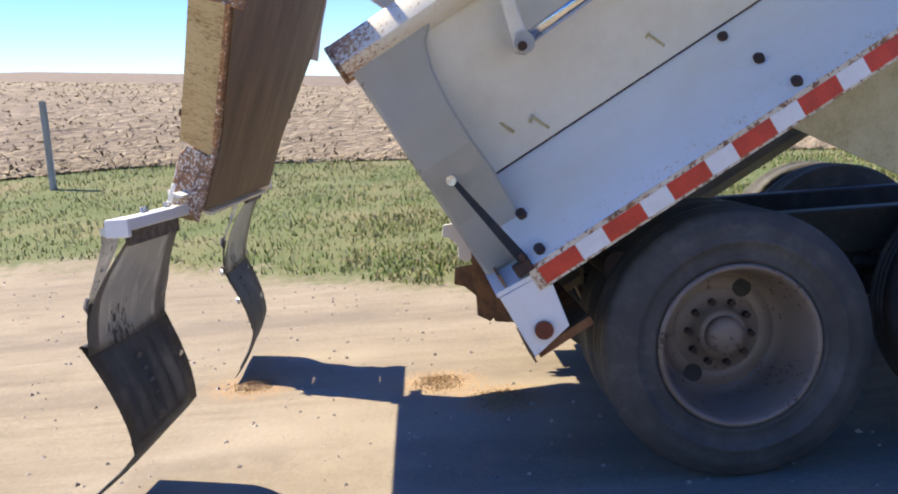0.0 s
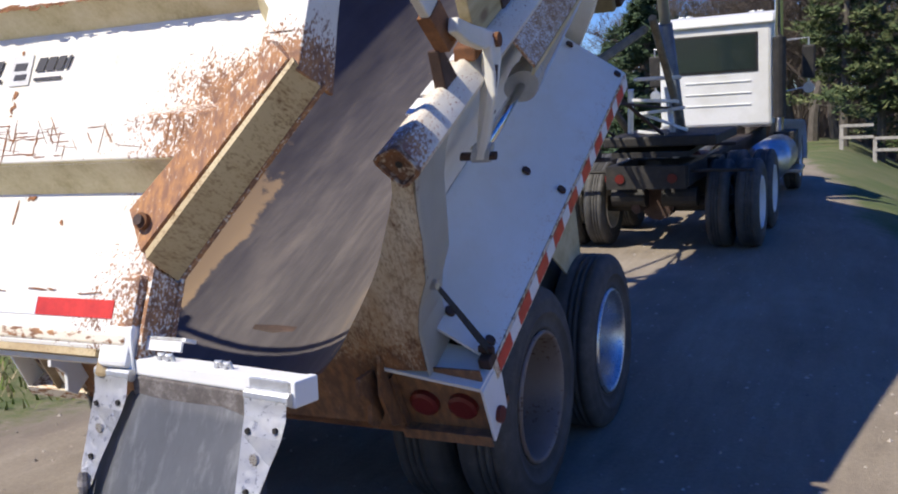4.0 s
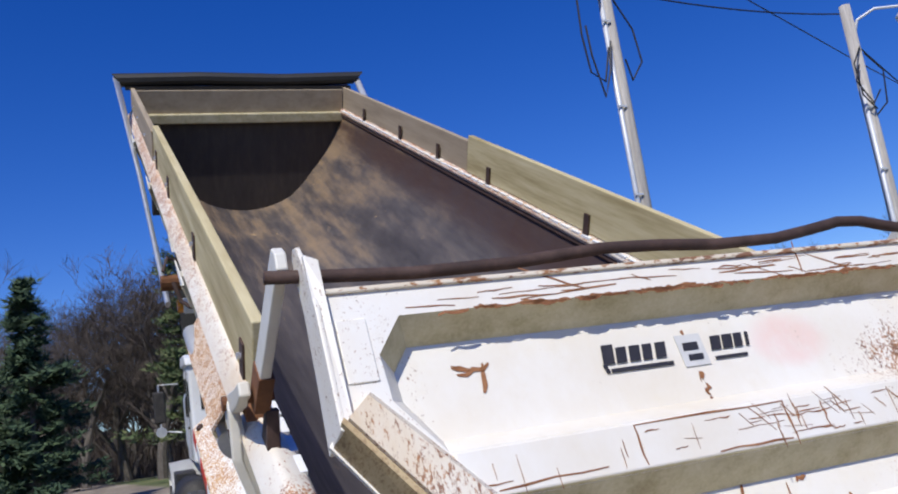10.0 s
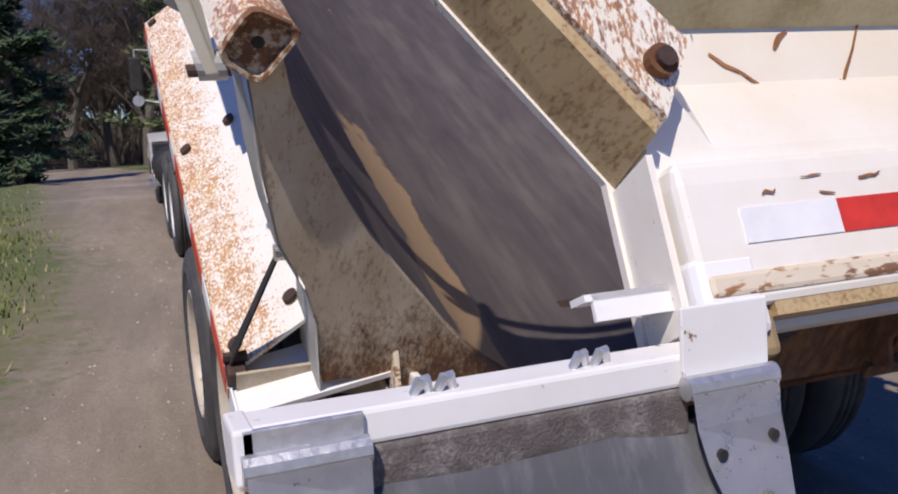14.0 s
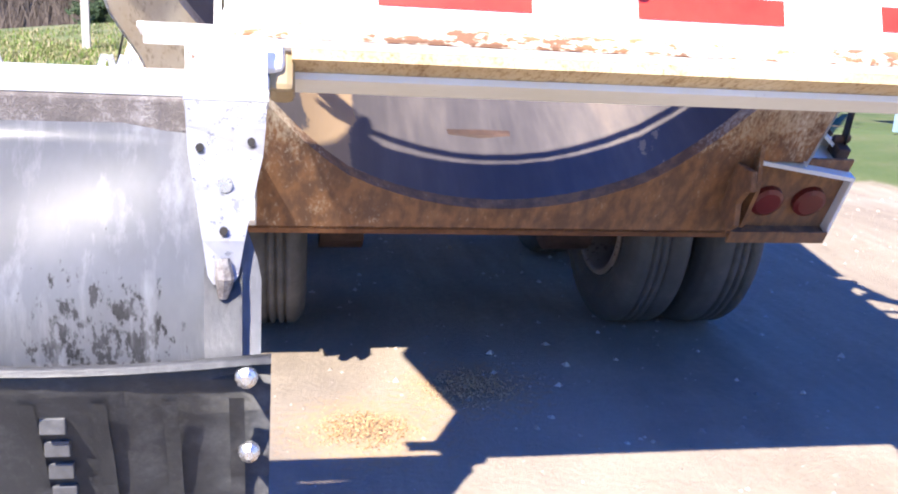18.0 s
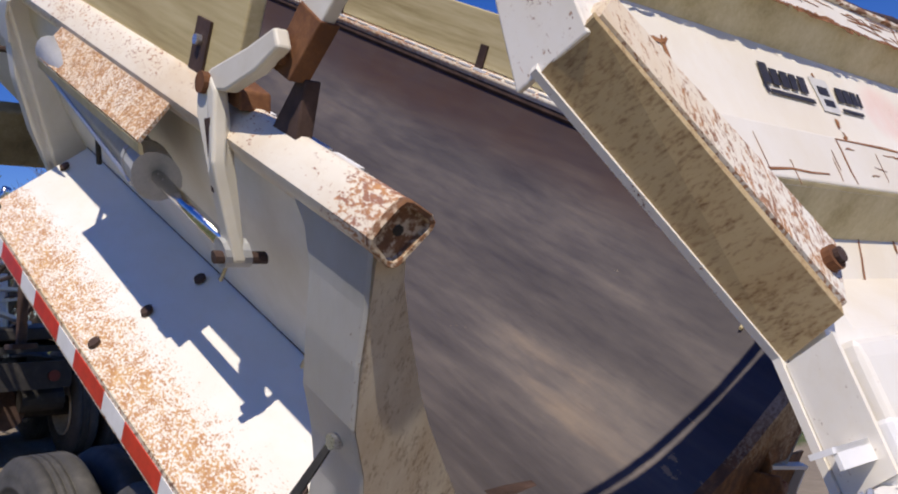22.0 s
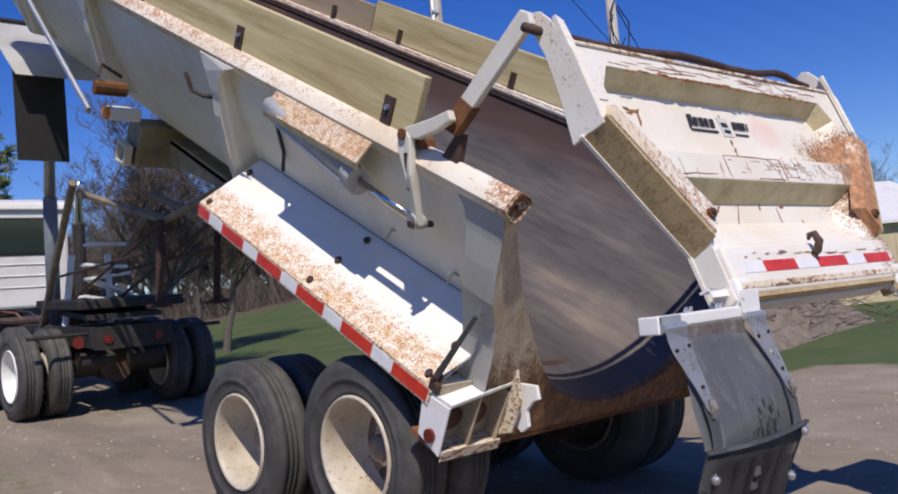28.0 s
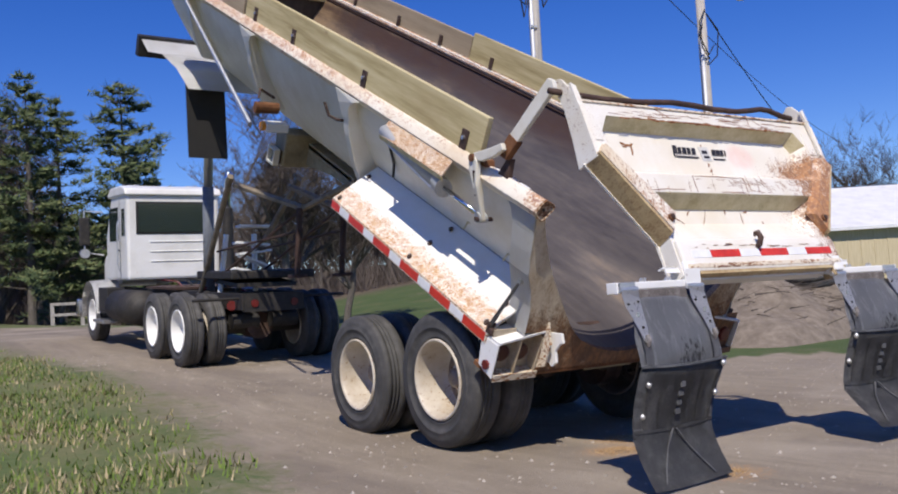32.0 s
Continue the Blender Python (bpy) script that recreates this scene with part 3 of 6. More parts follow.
bmesh.ops.triangle_fill(bm, edges=edges, use_beauty=True)
r = bmesh.ops.extrude_face_region(bm, geom=bm.faces[:])
for vv in [g for g in r["geom"] if isinstance(g, bmesh.types.BMVert)]:
    vv.co.y += 0.05
bmesh.ops.recalc_face_normals(bm, faces=bm.faces)
M_REAR = gritty("rear_frame_paint", (0.70, 0.63, 0.48), (0.40, 0.27, 0.14), lambda t: plus(t, span(t, axis(t, 2), 0.55, 0.14, 1.0), span(t, axis(t, 0), -0.80, -0.1, 0.18), 0.22), size=1.4, rust=((0.25, 0.105, 0.035), (0.12, 0.05, 0.022)), rough=0.6, soft=3.5, streak=(1.2, 1, 0.6))
rear_frame = part("rear_frame", bm, M_REAR, trailer, "rust-brown rear frame round the round opening", BED)
part("rear_sill", box(-1.24, 1.24, -0.03, 0.20, -0.02, 0.012), M_RUST, rear_frame, "rusted underside sill")
for sx in (-1, 1):
    web = ((1.150, 0.42, 1.118), (1.146, 0.31, 1.085), (1.146, 0.24, 1.03), (1.156, 0.21, 0.95), (1.176, 0.195, 0.83), (1.165, 0.195, 0.68), (1.112, 0.205, 0.55), (1.078, 0.20, 0.45), (1.060, 0.19, 0.29))
    bm = sheet([[(sx * x, -0.034, h), (sx * (x + 0.004), -0.022, h), (sx * (x + 0.004), s1 - 0.01, h), (sx * (x - 0.006), s1, h)] for x, s1, h in web], 0.010)
    part("rear_post", bm, M_PLATE, trailer, "white pressed rear post plate with rusty edges", BED)
    # lamp box at the foot of the post
    end = [(sx * 1.255, -0.045, 0.0), (sx * 1.255, 0.12, 0.03), (sx * 1.255, 0.16, 0.24), (sx * 1.255, -0.035, 0.25)]
    lamp = part("lamp_box", prism(end, (sx * 0.012, 0, 0), 0.003), M_WHITEST, trailer, "white lamp box at the rear corner", BED)
    bm = prism([(sx * 0.87, -0.035, 0.300), (sx * 1.262, -0.04, 0.252), (sx * 1.262, 0.17, 0.24), (sx * 0.87, 0.17, 0.300)], (0, 0, 0.012))
    part("box_top", bm, M_WHITEST, lamp)
    part("marker_lamp", tube([(sx * 1.26, 0.035, 0.07), (sx * 1.284, 0.035, 0.07)], 0.034, 16), M_LAMP, lamp, "round red marker lamp")
    lo_x, hi_x = min(sx * 0.87, sx * 1.255), max(sx * 0.87, sx * 1.255)
    inner, back = (M_BOXTAN, 0.055) if sx < 0 else (M_REAR, 0.0)
    part("lamp_recess", box(lo_x, hi_x, back, back + 0.01, 0.0, 0.30), inner, lamp, "dusty recess round the tail lamps")
    part("box_shelf", box(lo_x, hi_x, -0.050, back - 0.001, 0.0, 0.014), M_LIP if sx < 0 else M_REAR, lamp)
    part("box_lip", box(lo_x, hi_x, -0.056, -0.048, -0.022, 0.030), M_LIP if sx < 0 else M_REAR, lamp)
    for lx in (0.985, 1.150):
        part("tail_lamp", tube([(sx * lx, back - 0.001, 0.142), (sx * lx, back - 0.022, 0.142), (sx * lx, back - 0.030, 0.142)], [0.062, 0.060, 0.045], 18), M_LAMP if sx > 0 else M_LAMP_SHADED, lamp, "dull red round tail lamp")
    for dx in (0.878, 1.066) if sx < 0 else (0.878,):
        part("divider", box(min(sx * dx, sx * (dx + 0.008)), max(sx * dx, sx * (dx + 0.008)), -0.036, back - 0.001, 0.015, 0.272), inner, lamp)
    # latch hook by the opening
    hook = [(sx * 0.80, -0.03, 0.30), (sx * 0.80, -0.13, 0.33), (sx * 0.80, -0.17, 0.29), (sx * 0.80, -0.14, 0.27), (sx * 0.80, -0.12, 0.22), (sx * 0.80, -0.16, 0.15), (sx * 0.80, -0.13, 0.10), (sx * 0.80, -0.03, 0.12)]
    part("latch_hook", prism(hook, (sx * 0.022, 0, 0), 0.004), M_WHITEST if sx < 0 else M_REAR, trailer, "chipped white steel latch hook" if sx < 0 else "rusty steel latch hook", BED)
    part("latch_plate", prism([(sx * 0.86, -0.03, 0.36), (sx * 0.86, -0.11, 0.26), (sx * 0.86, -0.11, 0.10), (sx * 0.86, -0.03, 0.04)], (sx * 0.014, 0, 0)), M_LIP if sx < 0 else M_REAR, trailer, "worn latch cheek plate", BED)
    # side fender with its lip and tapes
    F0, F1 = 0.10, 2.57
    fen = part("side_fender", prism([(sx * 0.87, F0, 0.50), (sx * 1.268, F0, 0.262), (sx * 1.268, F1, 0.262), (sx * 0.87, F1, 0.50)], (0, 0, 0.012)), M_FENDER, trailer, "white sloping side fender dusted with rust", BED)
    part("lip", box(min(sx * 1.262, sx * 1.272), max(sx * 1.262, sx * 1.272), F0, F1, 0.195, 0.275), M_LIP, fen)
    part("crease_bead", tube([(sx * 0.875, F0, 0.513), (sx * 0.875, F1, 0.513)], 0.012, 6), M_BLACKRUST, fen)
    red, white, first = (0.280, 0.178, 0.02) if sx < 0 else (0.158, 0.112, 0.034)
    s0 = F0 + first
    while s0 < F1 - 0.05:
        for width, mt, nm in ((red, M_RED, "red_tape"), (white, M_WHT, "white_tape")):
            s1 = min(s0 + width, F1)
            if s1 - s0 > 0.01:
                part(nm, box(min(sx * 1.272, sx * 1.2745), max(sx * 1.272, sx * 1.2745), s0, s1 - 0.002, 0.205, 0.262), mt, fen)
            s0 = s1
    rnd = random.Random(11)
    for fs, f in ((0.18, 0.22), (0.20, 0.55), (0.18, 0.92), (1.22, 0.16), (1.24, 0.55), (1.26, 0.92), (2.5, 0.3), (2.5, 0.93)):
        p = Vector((sx * (0.87 + 0.398 * f), fs, 0.50 - 0.238 * f + 0.012))
        part("fender_bolt", tube([p, p + Vector((sx * 0.006, 0, 0.010))], 0.020, 10), M_BLACKRUST, fen)
    # added gap filler panel above the wheels, coloured black for the dark underneath
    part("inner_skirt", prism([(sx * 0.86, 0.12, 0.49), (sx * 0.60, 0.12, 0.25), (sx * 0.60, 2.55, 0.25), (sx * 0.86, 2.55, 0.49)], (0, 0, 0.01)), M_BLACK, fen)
    # ratchet strap
    part("strap", prism([(sx * 1.150, 0.045, 0.60), (sx * 1.150, 0.065, 0.60), (sx * 1.262, 0.13, 0.30), (sx * 1.262, 0.09, 0.30)], (sx * 0.004, 0, 0.004)), M_STRAP, trailer, "black ratchet strap", BED)
    part("strap_bolt", tube([(sx * 1.14, 0.05, 0.60), (sx * 1.165, 0.05, 0.60)], 0.02, 8), M_BRIGHT, trailer, "", BED)
    bm = box(min(sx * 1.225, sx * 1.275), max(sx * 1.225, sx * 1.275), 0.06, 0.13, 0.265, 0.30, None, 0.006)
    add_tube(bm, [(sx * 1.22, 0.11, 0.31), (sx * 1.28, 0.11, 0.31)], 0.012, 8)
    part("ratchet", bm, M_BLACKRUST, trailer, "rusty ratchet buckle", BED)
    # gate cylinder under its shield, and the lever
    shield = part("cylinder_shield", prism([(sx * 1.150, 0.93, 1.125), (sx * 1.260, 0.93, 0.985), (sx * 1.260, 1.88, 0.985), (sx * 1.150, 1.88, 1.125)], (sx * 0.004, 0, 0.010)), M_FENDER_RUST, trailer, "rusty sloping shield plate over the cylinder", BED)
    part("shield_edge", box(min(sx * 1.253, sx * 1.265), max(sx * 1.253, sx * 1.265), 0.93, 1.88, 0.960, 0.987), M_DULLYELLOW, shield)
    cyl = part("gate_cylinder", tube([(sx * 1.20, 1.88, 1.00), (sx * 1.20, 1.04, 0.885)], 0.064, 18), M_CYL, trailer, "grey hydraulic cylinder", BED, True)
    part("gland", tube([(sx * 1.20, 1.07, 0.892), (sx * 1.20, 1.015, 0.880)], 0.074, 18), M_CYL, cyl)
    part("gland_ring", tube([(sx * 1.20, 1.085, 0.895), (sx * 1.20, 1.070, 0.892)], 0.076, 18), M_CYL, cyl)
    part("rod", tube([(sx * 1.20, 1.0, 0.885), (sx * 1.20, 0.55, 0.865)], 0.022, 12), M_CHROME, cyl, "bright chrome rod", None, True)
    part("rod_eye", tube([(sx * 1.165, 0.52, 0.860), (sx * 1.235, 0.52, 0.860)], 0.036, 14), M_CYL, cyl)
    part("pin", tube([(sx * 1.12, 0.505, 0.855), (sx * 1.26, 0.505, 0.855)], 0.016, 10), M_BLACKRUST, cyl)
    part("feed_pipe", tube([(sx * 1.25, 1.82, 0.960), (sx * 1.255, 1.06, 0.850)], 0.013, 8), M_GALV, cyl)
    part("hose", tube([(sx * 1.20, 1.88, 0.99), (sx * 1.10, 2.04, 0.86), (sx * 1.02, 2.08, 0.70), (sx * 1.0, 2.10, 0.58)], 0.012, 6), M_HOOD, cyl)
    lever = [(sx * 1.185, a, c) for a, c in ((0.478, 0.850), (0.535, 0.842), (0.575, 1.02), (0.67, 1.14), (0.695, 1.20), (0.655, 1.245), (0.600, 1.215), (0.535, 1.06))]
    lev = part("gate_lever", prism(lever, (sx * 0.035, 0, 0), 0.008), M_PAINT, trailer, "cream pressed lever, rusty at its joints", BED)
    part("pivot_plate", prism([(sx * 1.09, 0.56, 1.18), (sx * 1.09, 0.74, 1.18), (sx * 1.09, 0.69, 1.235), (sx * 1.09, 0.58, 1.225)], (sx * 0.08, 0, 0), 0.006), M_RUST, lev, "rusty hinge plate")
    part("elbow_pin", tube([(sx * 1.15, 0.655, 1.215), (sx * 1.232, 0.655, 1.215)], 0.026, 12), M_RUST, lev)
    part("fork_slot", prism([(sx * 1.2195, a, c) for a, c in ((0.545, 0.99), (0.558, 0.99), (0.615, 1.14), (0.590, 1.15))], (sx * 0.003, 0, 0)), M_BLACKRUST, lev)
    part("link", prism([(sx * 1.180, a, c) for a, c in ((0.700, 1.19), (0.655, 1.25), (0.50, 1.335), (0.40, 1.400), (0.365, 1.365), (0.44, 1.295), (0.56, 1.220))], (sx * 0.035, 0, 0), 0.007), M_PAINT, lev)
    part("stop_post", prism([(sx * 1.10, 0.34, 1.17), (sx * 1.10, 0.46, 1.17), (sx * 1.10, 0.40, 1.30), (sx * 1.10, 0.36, 1.31)], (sx * 0.04, 0, 0), 0.005), M_BLACKRUST, lev, "dark rusty stop")
    # odd hooks and steps along the flank
    part("tarp_hook", tube([(sx * 1.08, 2.78, 0.84), (sx * 1.20, 2.84, 0.83), (sx * 1.24, 2.92, 0.84), (sx * 1.24, 2.98, 0.93)], 0.014, 8), M_BLACKRUST, trailer, "bent black rod hook", BED)
    st = part("step_roller", tube([(sx * 1.02, 4.55, 0.44), (sx * 1.28, 4.55, 0.44)], 0.045, 12), M_RUST, trailer, "rusty roller step on a triangular stay", BED)
    part("stay", tube([(sx * 0.98, 4.78, 0.48), (sx * 1.22, 4.62, 0.60), (sx * 1.26, 4.54, 0.52)], 0.014, 8), M_BLACKRUST, st)
    for hs, hh in ((0.95, 0.62), (0.30, 0.66), (0.42, 0.60)):
        part("rope_hook", tube([(sx * 0.93, hs, hh), (sx * 0.985, hs + 0.02, hh + 0.02), (sx * 0.985, hs + 0.05, hh - 0.05)], 0.007, 6), M_DULLYELLOW, trailer, "", BED)
    # reaching arm up to the gate ear
    p0, p1 = BED @ bed_fit((sx * 1.135, 0.40, 1.355)), GATE @ gate_fit((sx * 1.135, 0.075, 0.165))
    d = (p1 - p0).normalized()
    nrm = Vector((0, -d.z, d.y))
    bm = prism([p0 - nrm * 0.046, p1 - nrm * 0.056, p1 + d * 0.02 - nrm * 0.01, p1 + nrm * 0.038, p0 + nrm * 0.046], (sx * 0.035, 0, 0), 0.006)
    arm = part("gate_arm", bm, M_PAINT, trailer, "cream steel arm carrying the tailgate")
    q0 = p0 - d * 0.07
    part("arm_hinge", prism([q0 - nrm * 0.035 + Vector((-sx * 0.012, 0, 0)), q0 + d * 0.17 - nrm * 0.052 + Vector((-sx * 0.012, 0, 0)), q0 + d * 0.19 + nrm * 0.050 + Vector((-sx * 0.012, 0, 0)), q0 + d * 0.03 + nrm * 0.055 + Vector((-sx * 0.012, 0, 0))], (sx * 0.052, 0, 0), 0.004), M_RUST, arm, "rusty hinge plate")
    part("hinge_bolt", tube([p0 - d * 0.02 + Vector((-sx * 0.03, 0, 0)), p0 - d * 0.02 + Vector((sx * 0.055, 0, 0))], 0.016, 10), M_RUST, arm)

for ob in list(trailer.children):
    if all(abs(a_ - b_) < 1e-4 for r1, r2 in zip(ob.matrix_basis.to_3x3(), BED.to_3x3()) for a_, b_ in zip(r1, r2)):
        refit(ob, bed_fit)

# ---- the tailgate ----
W1 = 1.10
gate_out = [(1.075, 0), (W1, -0.35), (0.70, -0.75), (0.70, -0.93), (-0.70, -0.93), (-0.70, -0.75), (-W1, -0.35), (-1.075, 0)]
hole1 = [(0.895, -0.085), (0.970, -0.195), (0.965, -0.32), (0.86, -0.445), (-0.86, -0.445), (-0.965, -0.32), (-0.970, -0.195), (-0.895, -0.085)]
hole2 = [(0.79, -0.570), (0.60, -0.765), (-0.60, -0.765), (-0.79, -0.570)]


def inset(loop, k):
    out = []
    n = len(loop)
    for i in range(n):
        (ax, az), (bx, bz), (cx, cz) = loop[i - 1], loop[i], loop[(i + 1) % n]
        d1, d2 = Vector((bx - ax, bz - az)).normalized(), Vector((cx - bx, cz - bz)).normalized()
        n1, n2 = Vector((d1.y, -d1.x)), Vector((d2.y, -d2.x))
        mid = (n1 + n2).normalized()
        o = Vector((bx, bz)) + mid * k / max(0.3, mid.dot(n1))
        out.append((o.x, o.y))
    return out


bm = bmesh.new()
edges, loops = [], []
for lp in (gate_out, hole1, hole2):
    vs = [bm.verts.new((x, 0.0, z)) for x, z in lp]
    loops.append(vs)
    edges += [bm.edges.new((vs[i], vs[(i + 1) % len(vs)])) for i in range(len(vs))]
bmesh.ops.triangle_fill(bm, edges=edges, use_beauty=True)
for vs, lp in ((loops[1], hole1), (loops[2], hole2)):
    sgn = 0.055
    inner = [bm.verts.new((x, 0.095, z)) for x, z in inset(lp, sgn)]
    for i in range(len(vs)):
        bm.faces.new((vs[i], vs[(i + 1) % len(vs)], inner[(i + 1) % len(vs)], inner[i]))
    bm.faces.new(inner)
back = [bm.verts.new((x, 0.10, z)) for x, z in gate_out]
vs = loops[0]
for i in range(len(vs)):
    bm.faces.new((vs[i], back[i], back[(i + 1) % len(vs)], vs[(i + 1) % len(vs)]))
bm.faces.new(back)
bmesh.ops.recalc_face_normals(bm, faces=bm.faces)
gate = part("tailgate", bm, M_GATE, trailer, "cream steel tailgate with sunken panels and rust streaks", GATE)
gate.data.materials.append(M_DULLYELLOW)
# recess faces that slope downward get a darker, yellower colour
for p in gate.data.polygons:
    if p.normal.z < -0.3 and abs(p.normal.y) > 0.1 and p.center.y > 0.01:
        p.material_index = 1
# brown skin laid over the back of the gate
M_SKIN = worn("brown_gate_skin", (0.11, 0.075, 0.05), (0.19, 0.13, 0.085), (0.29, 0.205, 0.135), 3, streak=(1, 1, 0.3), rough=0.7)
part("inner_skin", prism([(x * 0.995, 0.102, z) for x, z in gate_out], (0, 0.006, 0)), M_SKIN, gate, "brown inner skin of the tailgate")
part("top_cap", box(-1.08, 1.08, -0.012, 0.11, -0.004, 0.012, None, 0.004), M_LIP, gate, "rusted top edge")
for sx in (-1, 1):
    ear = [(sx * 1.098, -0.03, -0.37), (sx * 1.098, -0.03, -0.05), (sx * 1.098, 0.012, 0.12), (sx * 1.098, 0.045, 0.185), (sx * 1.098, 0.085, 0.205), (sx * 1.098, 0.115, 0.185), (sx * 1.098, 0.115, 0.10), (sx * 1.098, 0.105, 0.0), (sx * 1.098, 0.12, -0.20), (sx * 1.098, 0.15, -0.37)]
    part("ear_plate", prism(ear, (sx * 0.014, 0, 0), 0.004), M_GATE, gate, "cream side plate with a pipe through it")
    rim_ = [(sx * 1.078, -0.028, -0.36), (sx * 1.078, -0.028, 0.0), (sx * 1.075, -0.020, 0.10), (sx * 1.112, -0.020, 0.12), (sx * 1.112, -0.028, -0.36)]
    part("column_plate", prism(rim_, (0, 0.02, 0)), M_GATE, gate)
    part("column_patch", box(min(sx * 0.985, sx * 1.065), max(sx * 0.985, sx * 1.065), -0.006, 0.004, -0.27, -0.085, None, 0.003), M_GATE, gate, "welded patch plate")
    a, b2, c2, d2 = Vector((sx * 1.10, 0, -0.36)), Vector((sx * 0.70, 0, -0.76)), Vector((sx * 0.625, 0, -0.685)), Vector((sx * 1.015, 0, -0.295))
    off = Vector((0, -0.055, 0))
    k = Vector((-sx * 0.022, 0, 0.022))
    bm = bmesh.new()
    lo = [bm.verts.new(p) for p in (a, b2, c2, d2)]
    hi = [bm.verts.new(p + off) for p in (a + k * 0.3, b2 + k * 0.3, c2 - k, d2 - k)]
    bm.faces.new(hi)
    for i in range(4):
        bm.faces.new((lo[i], lo[(i + 1) % 4], hi[(i + 1) % 4], hi[i]))
    bmesh.ops.recalc_face_normals(bm, faces=bm.faces)
    part("diagonal_beam", bm, M_GATE_RUST, gate, "diagonal box beam blasted with rust")
    bm = prism([(sx * 1.104, -0.050, -0.350), (sx * 0.704, -0.050, -0.753), (sx * 0.704, 0.085, -0.765), (sx * 1.104, 0.085, -0.362)], (sx * 0.008, 0, -0.008))
    part("edge_flange", bm, M_FLANGE, gate, "cream edge flange stained brown with grease and rust")
    part("end_flange", prism([(sx * 0.706, -0.02, -0.768), (sx * 0.706, -0.02, -0.95), (sx * 0.706, 0.082, -0.97), (sx * 0.706, 0.082, -0.775)], (sx * 0.010, 0, 0)), M_GATE, gate)
    edge = [(sx * 1.122, 0.084, -0.365), (sx * 0.722, 0.084, -0.770), (sx * 0.722, 0.084, -0.985), (sx * 0.704, 0.084, -0.985), (sx * 0.700, 0.084, -0.750), (sx * 1.100, 0.084, -0.345)]
    part("edge_strip", prism(edge, (0, 0.016, 0)), M_GATE, gate, "cream edge strip")
    for k2 in range(16 if sx > 0 else 0):
        f = 0.05 + 0.055 * k2
        p = Vector((sx * (1.105 - 0.40 * f), 0.035, -0.356 - 0.40 * f))
        part("rust_drip", box(-0.002, 0.002, -0.030, 0.020 + 0.018 * math.sin(k2 * 2.4), -0.006, 0.006, Matrix.Translation(p) @ Matrix.Rotation(sx * radians(45), 4, "Y")), M_BLACKRUST, gate)
    part("stiffener_tick", box(sx * 0.885 - 0.003, sx * 0.885 + 0.003, -0.045, -0.0, -0.540, -0.460), M_SCAB, gate)
    bm = box(min(sx * 0.69, sx * 0.830), max(sx * 0.69, sx * 0.830), 0.0, 0.042, -0.892, -0.882)
    add_box(bm, min(sx * 0.69, sx * 0.820), max(sx * 0.69, sx * 0.820), 0.0, 0.008, -0.92, -0.882)
    part("angle_peg", bm, M_WHITEST, gate, "whitewashed angle-iron peg")
    part("foot_block", box(min(sx * 0.610, sx * 0.703), max(sx * 0.610, sx * 0.703), -0.046, 0.05, -0.975, -0.855, None, 0.014), M_WHITEST, gate, "freshly whitened foot block")
    part("crusted_end", box(min(sx * 0.595, sx * 0.635), max(sx * 0.595, sx * 0.635), -0.03, 0.06, -1.005, -0.93, None, 0.012), M_TAN, gate)
# mid rail, bottom beam with tapes, lifting hook
bm = box(-0.855, 0.855, -0.014, 0.004, -0.565, -0.452, None, 0.005)
part("mid_rail", bm, M_GATE, gate, "scraped mid rail")
# same darker yellow on the face below the mid rail
part("mid_rail_underside", prism([(-0.84, -0.01, -0.566), (0.84, -0.01, -0.566), (0.80, 0.09, -0.60), (-0.80, 0.09, -0.60)], (0, 0.0, 0.006)), M_DULLYELLOW, gate)
part("bottom_beam", box(-0.70, 0.70, -0.045, 0.10, -0.935, -0.775, None, 0.012), M_GATE, gate, "bottom beam with a rusty lower edge")
part("bottom_lip", box(-0.69, 0.69, -0.050, 0.04, -0.920, -0.885, None, 0.008), M_LIP, gate)
part("beam_underside", box(-0.60, 0.60, -0.040, 0.06, -0.952, -0.921), M_FLANGE, gate, "tan underside streaked with rust")
part("under_strip", box(-0.60, 0.60, 0.03, 0.115, -0.966, -0.953), M_PLATE, gate)
for x0, x1, mt, nm in ((-0.62, -0.472, M_WHT, "white_tape"), (-0.470, -0.227, M_RED, "red_tape"), (-0.225, -0.052, M_WHT, "white_tape"), (-0.050, 0.205, M_RED, "red_tape"), (0.207, 0.383, M_WHT, "white_tape"), (0.385, 0.636, M_RED, "red_tape")):
    part(nm, box(x0, x1, -0.0475, -0.044, -0.848, -0.800), mt, gate)
pts = [(-1.20, 0.08, 0.115), (-1.05, 0.08, 0.105), (-0.80, 0.07, 0.085), (-0.5, 0.06, 0.085), (-0.2, 0.05, 0.105), (0.0, 0.05, 0.100), (0.2, 0.05, 0.085), (0.45, 0.06, 0.095), (0.62, 0.07, 0.125), (0.76, 0.08, 0.155), (0.86, 0.08, 0.150), (1.0, 0.09, 0.120), (1.12, 0.09, 0.105)]
part("cross_pipe", tube(pts, 0.020, 12), M_BLACKRUST, gate, "bent rusty pipe along the top of the tailgate", None, True)
# score marks and rust trails, each a thin raised scab
rnd = random.Random(3)


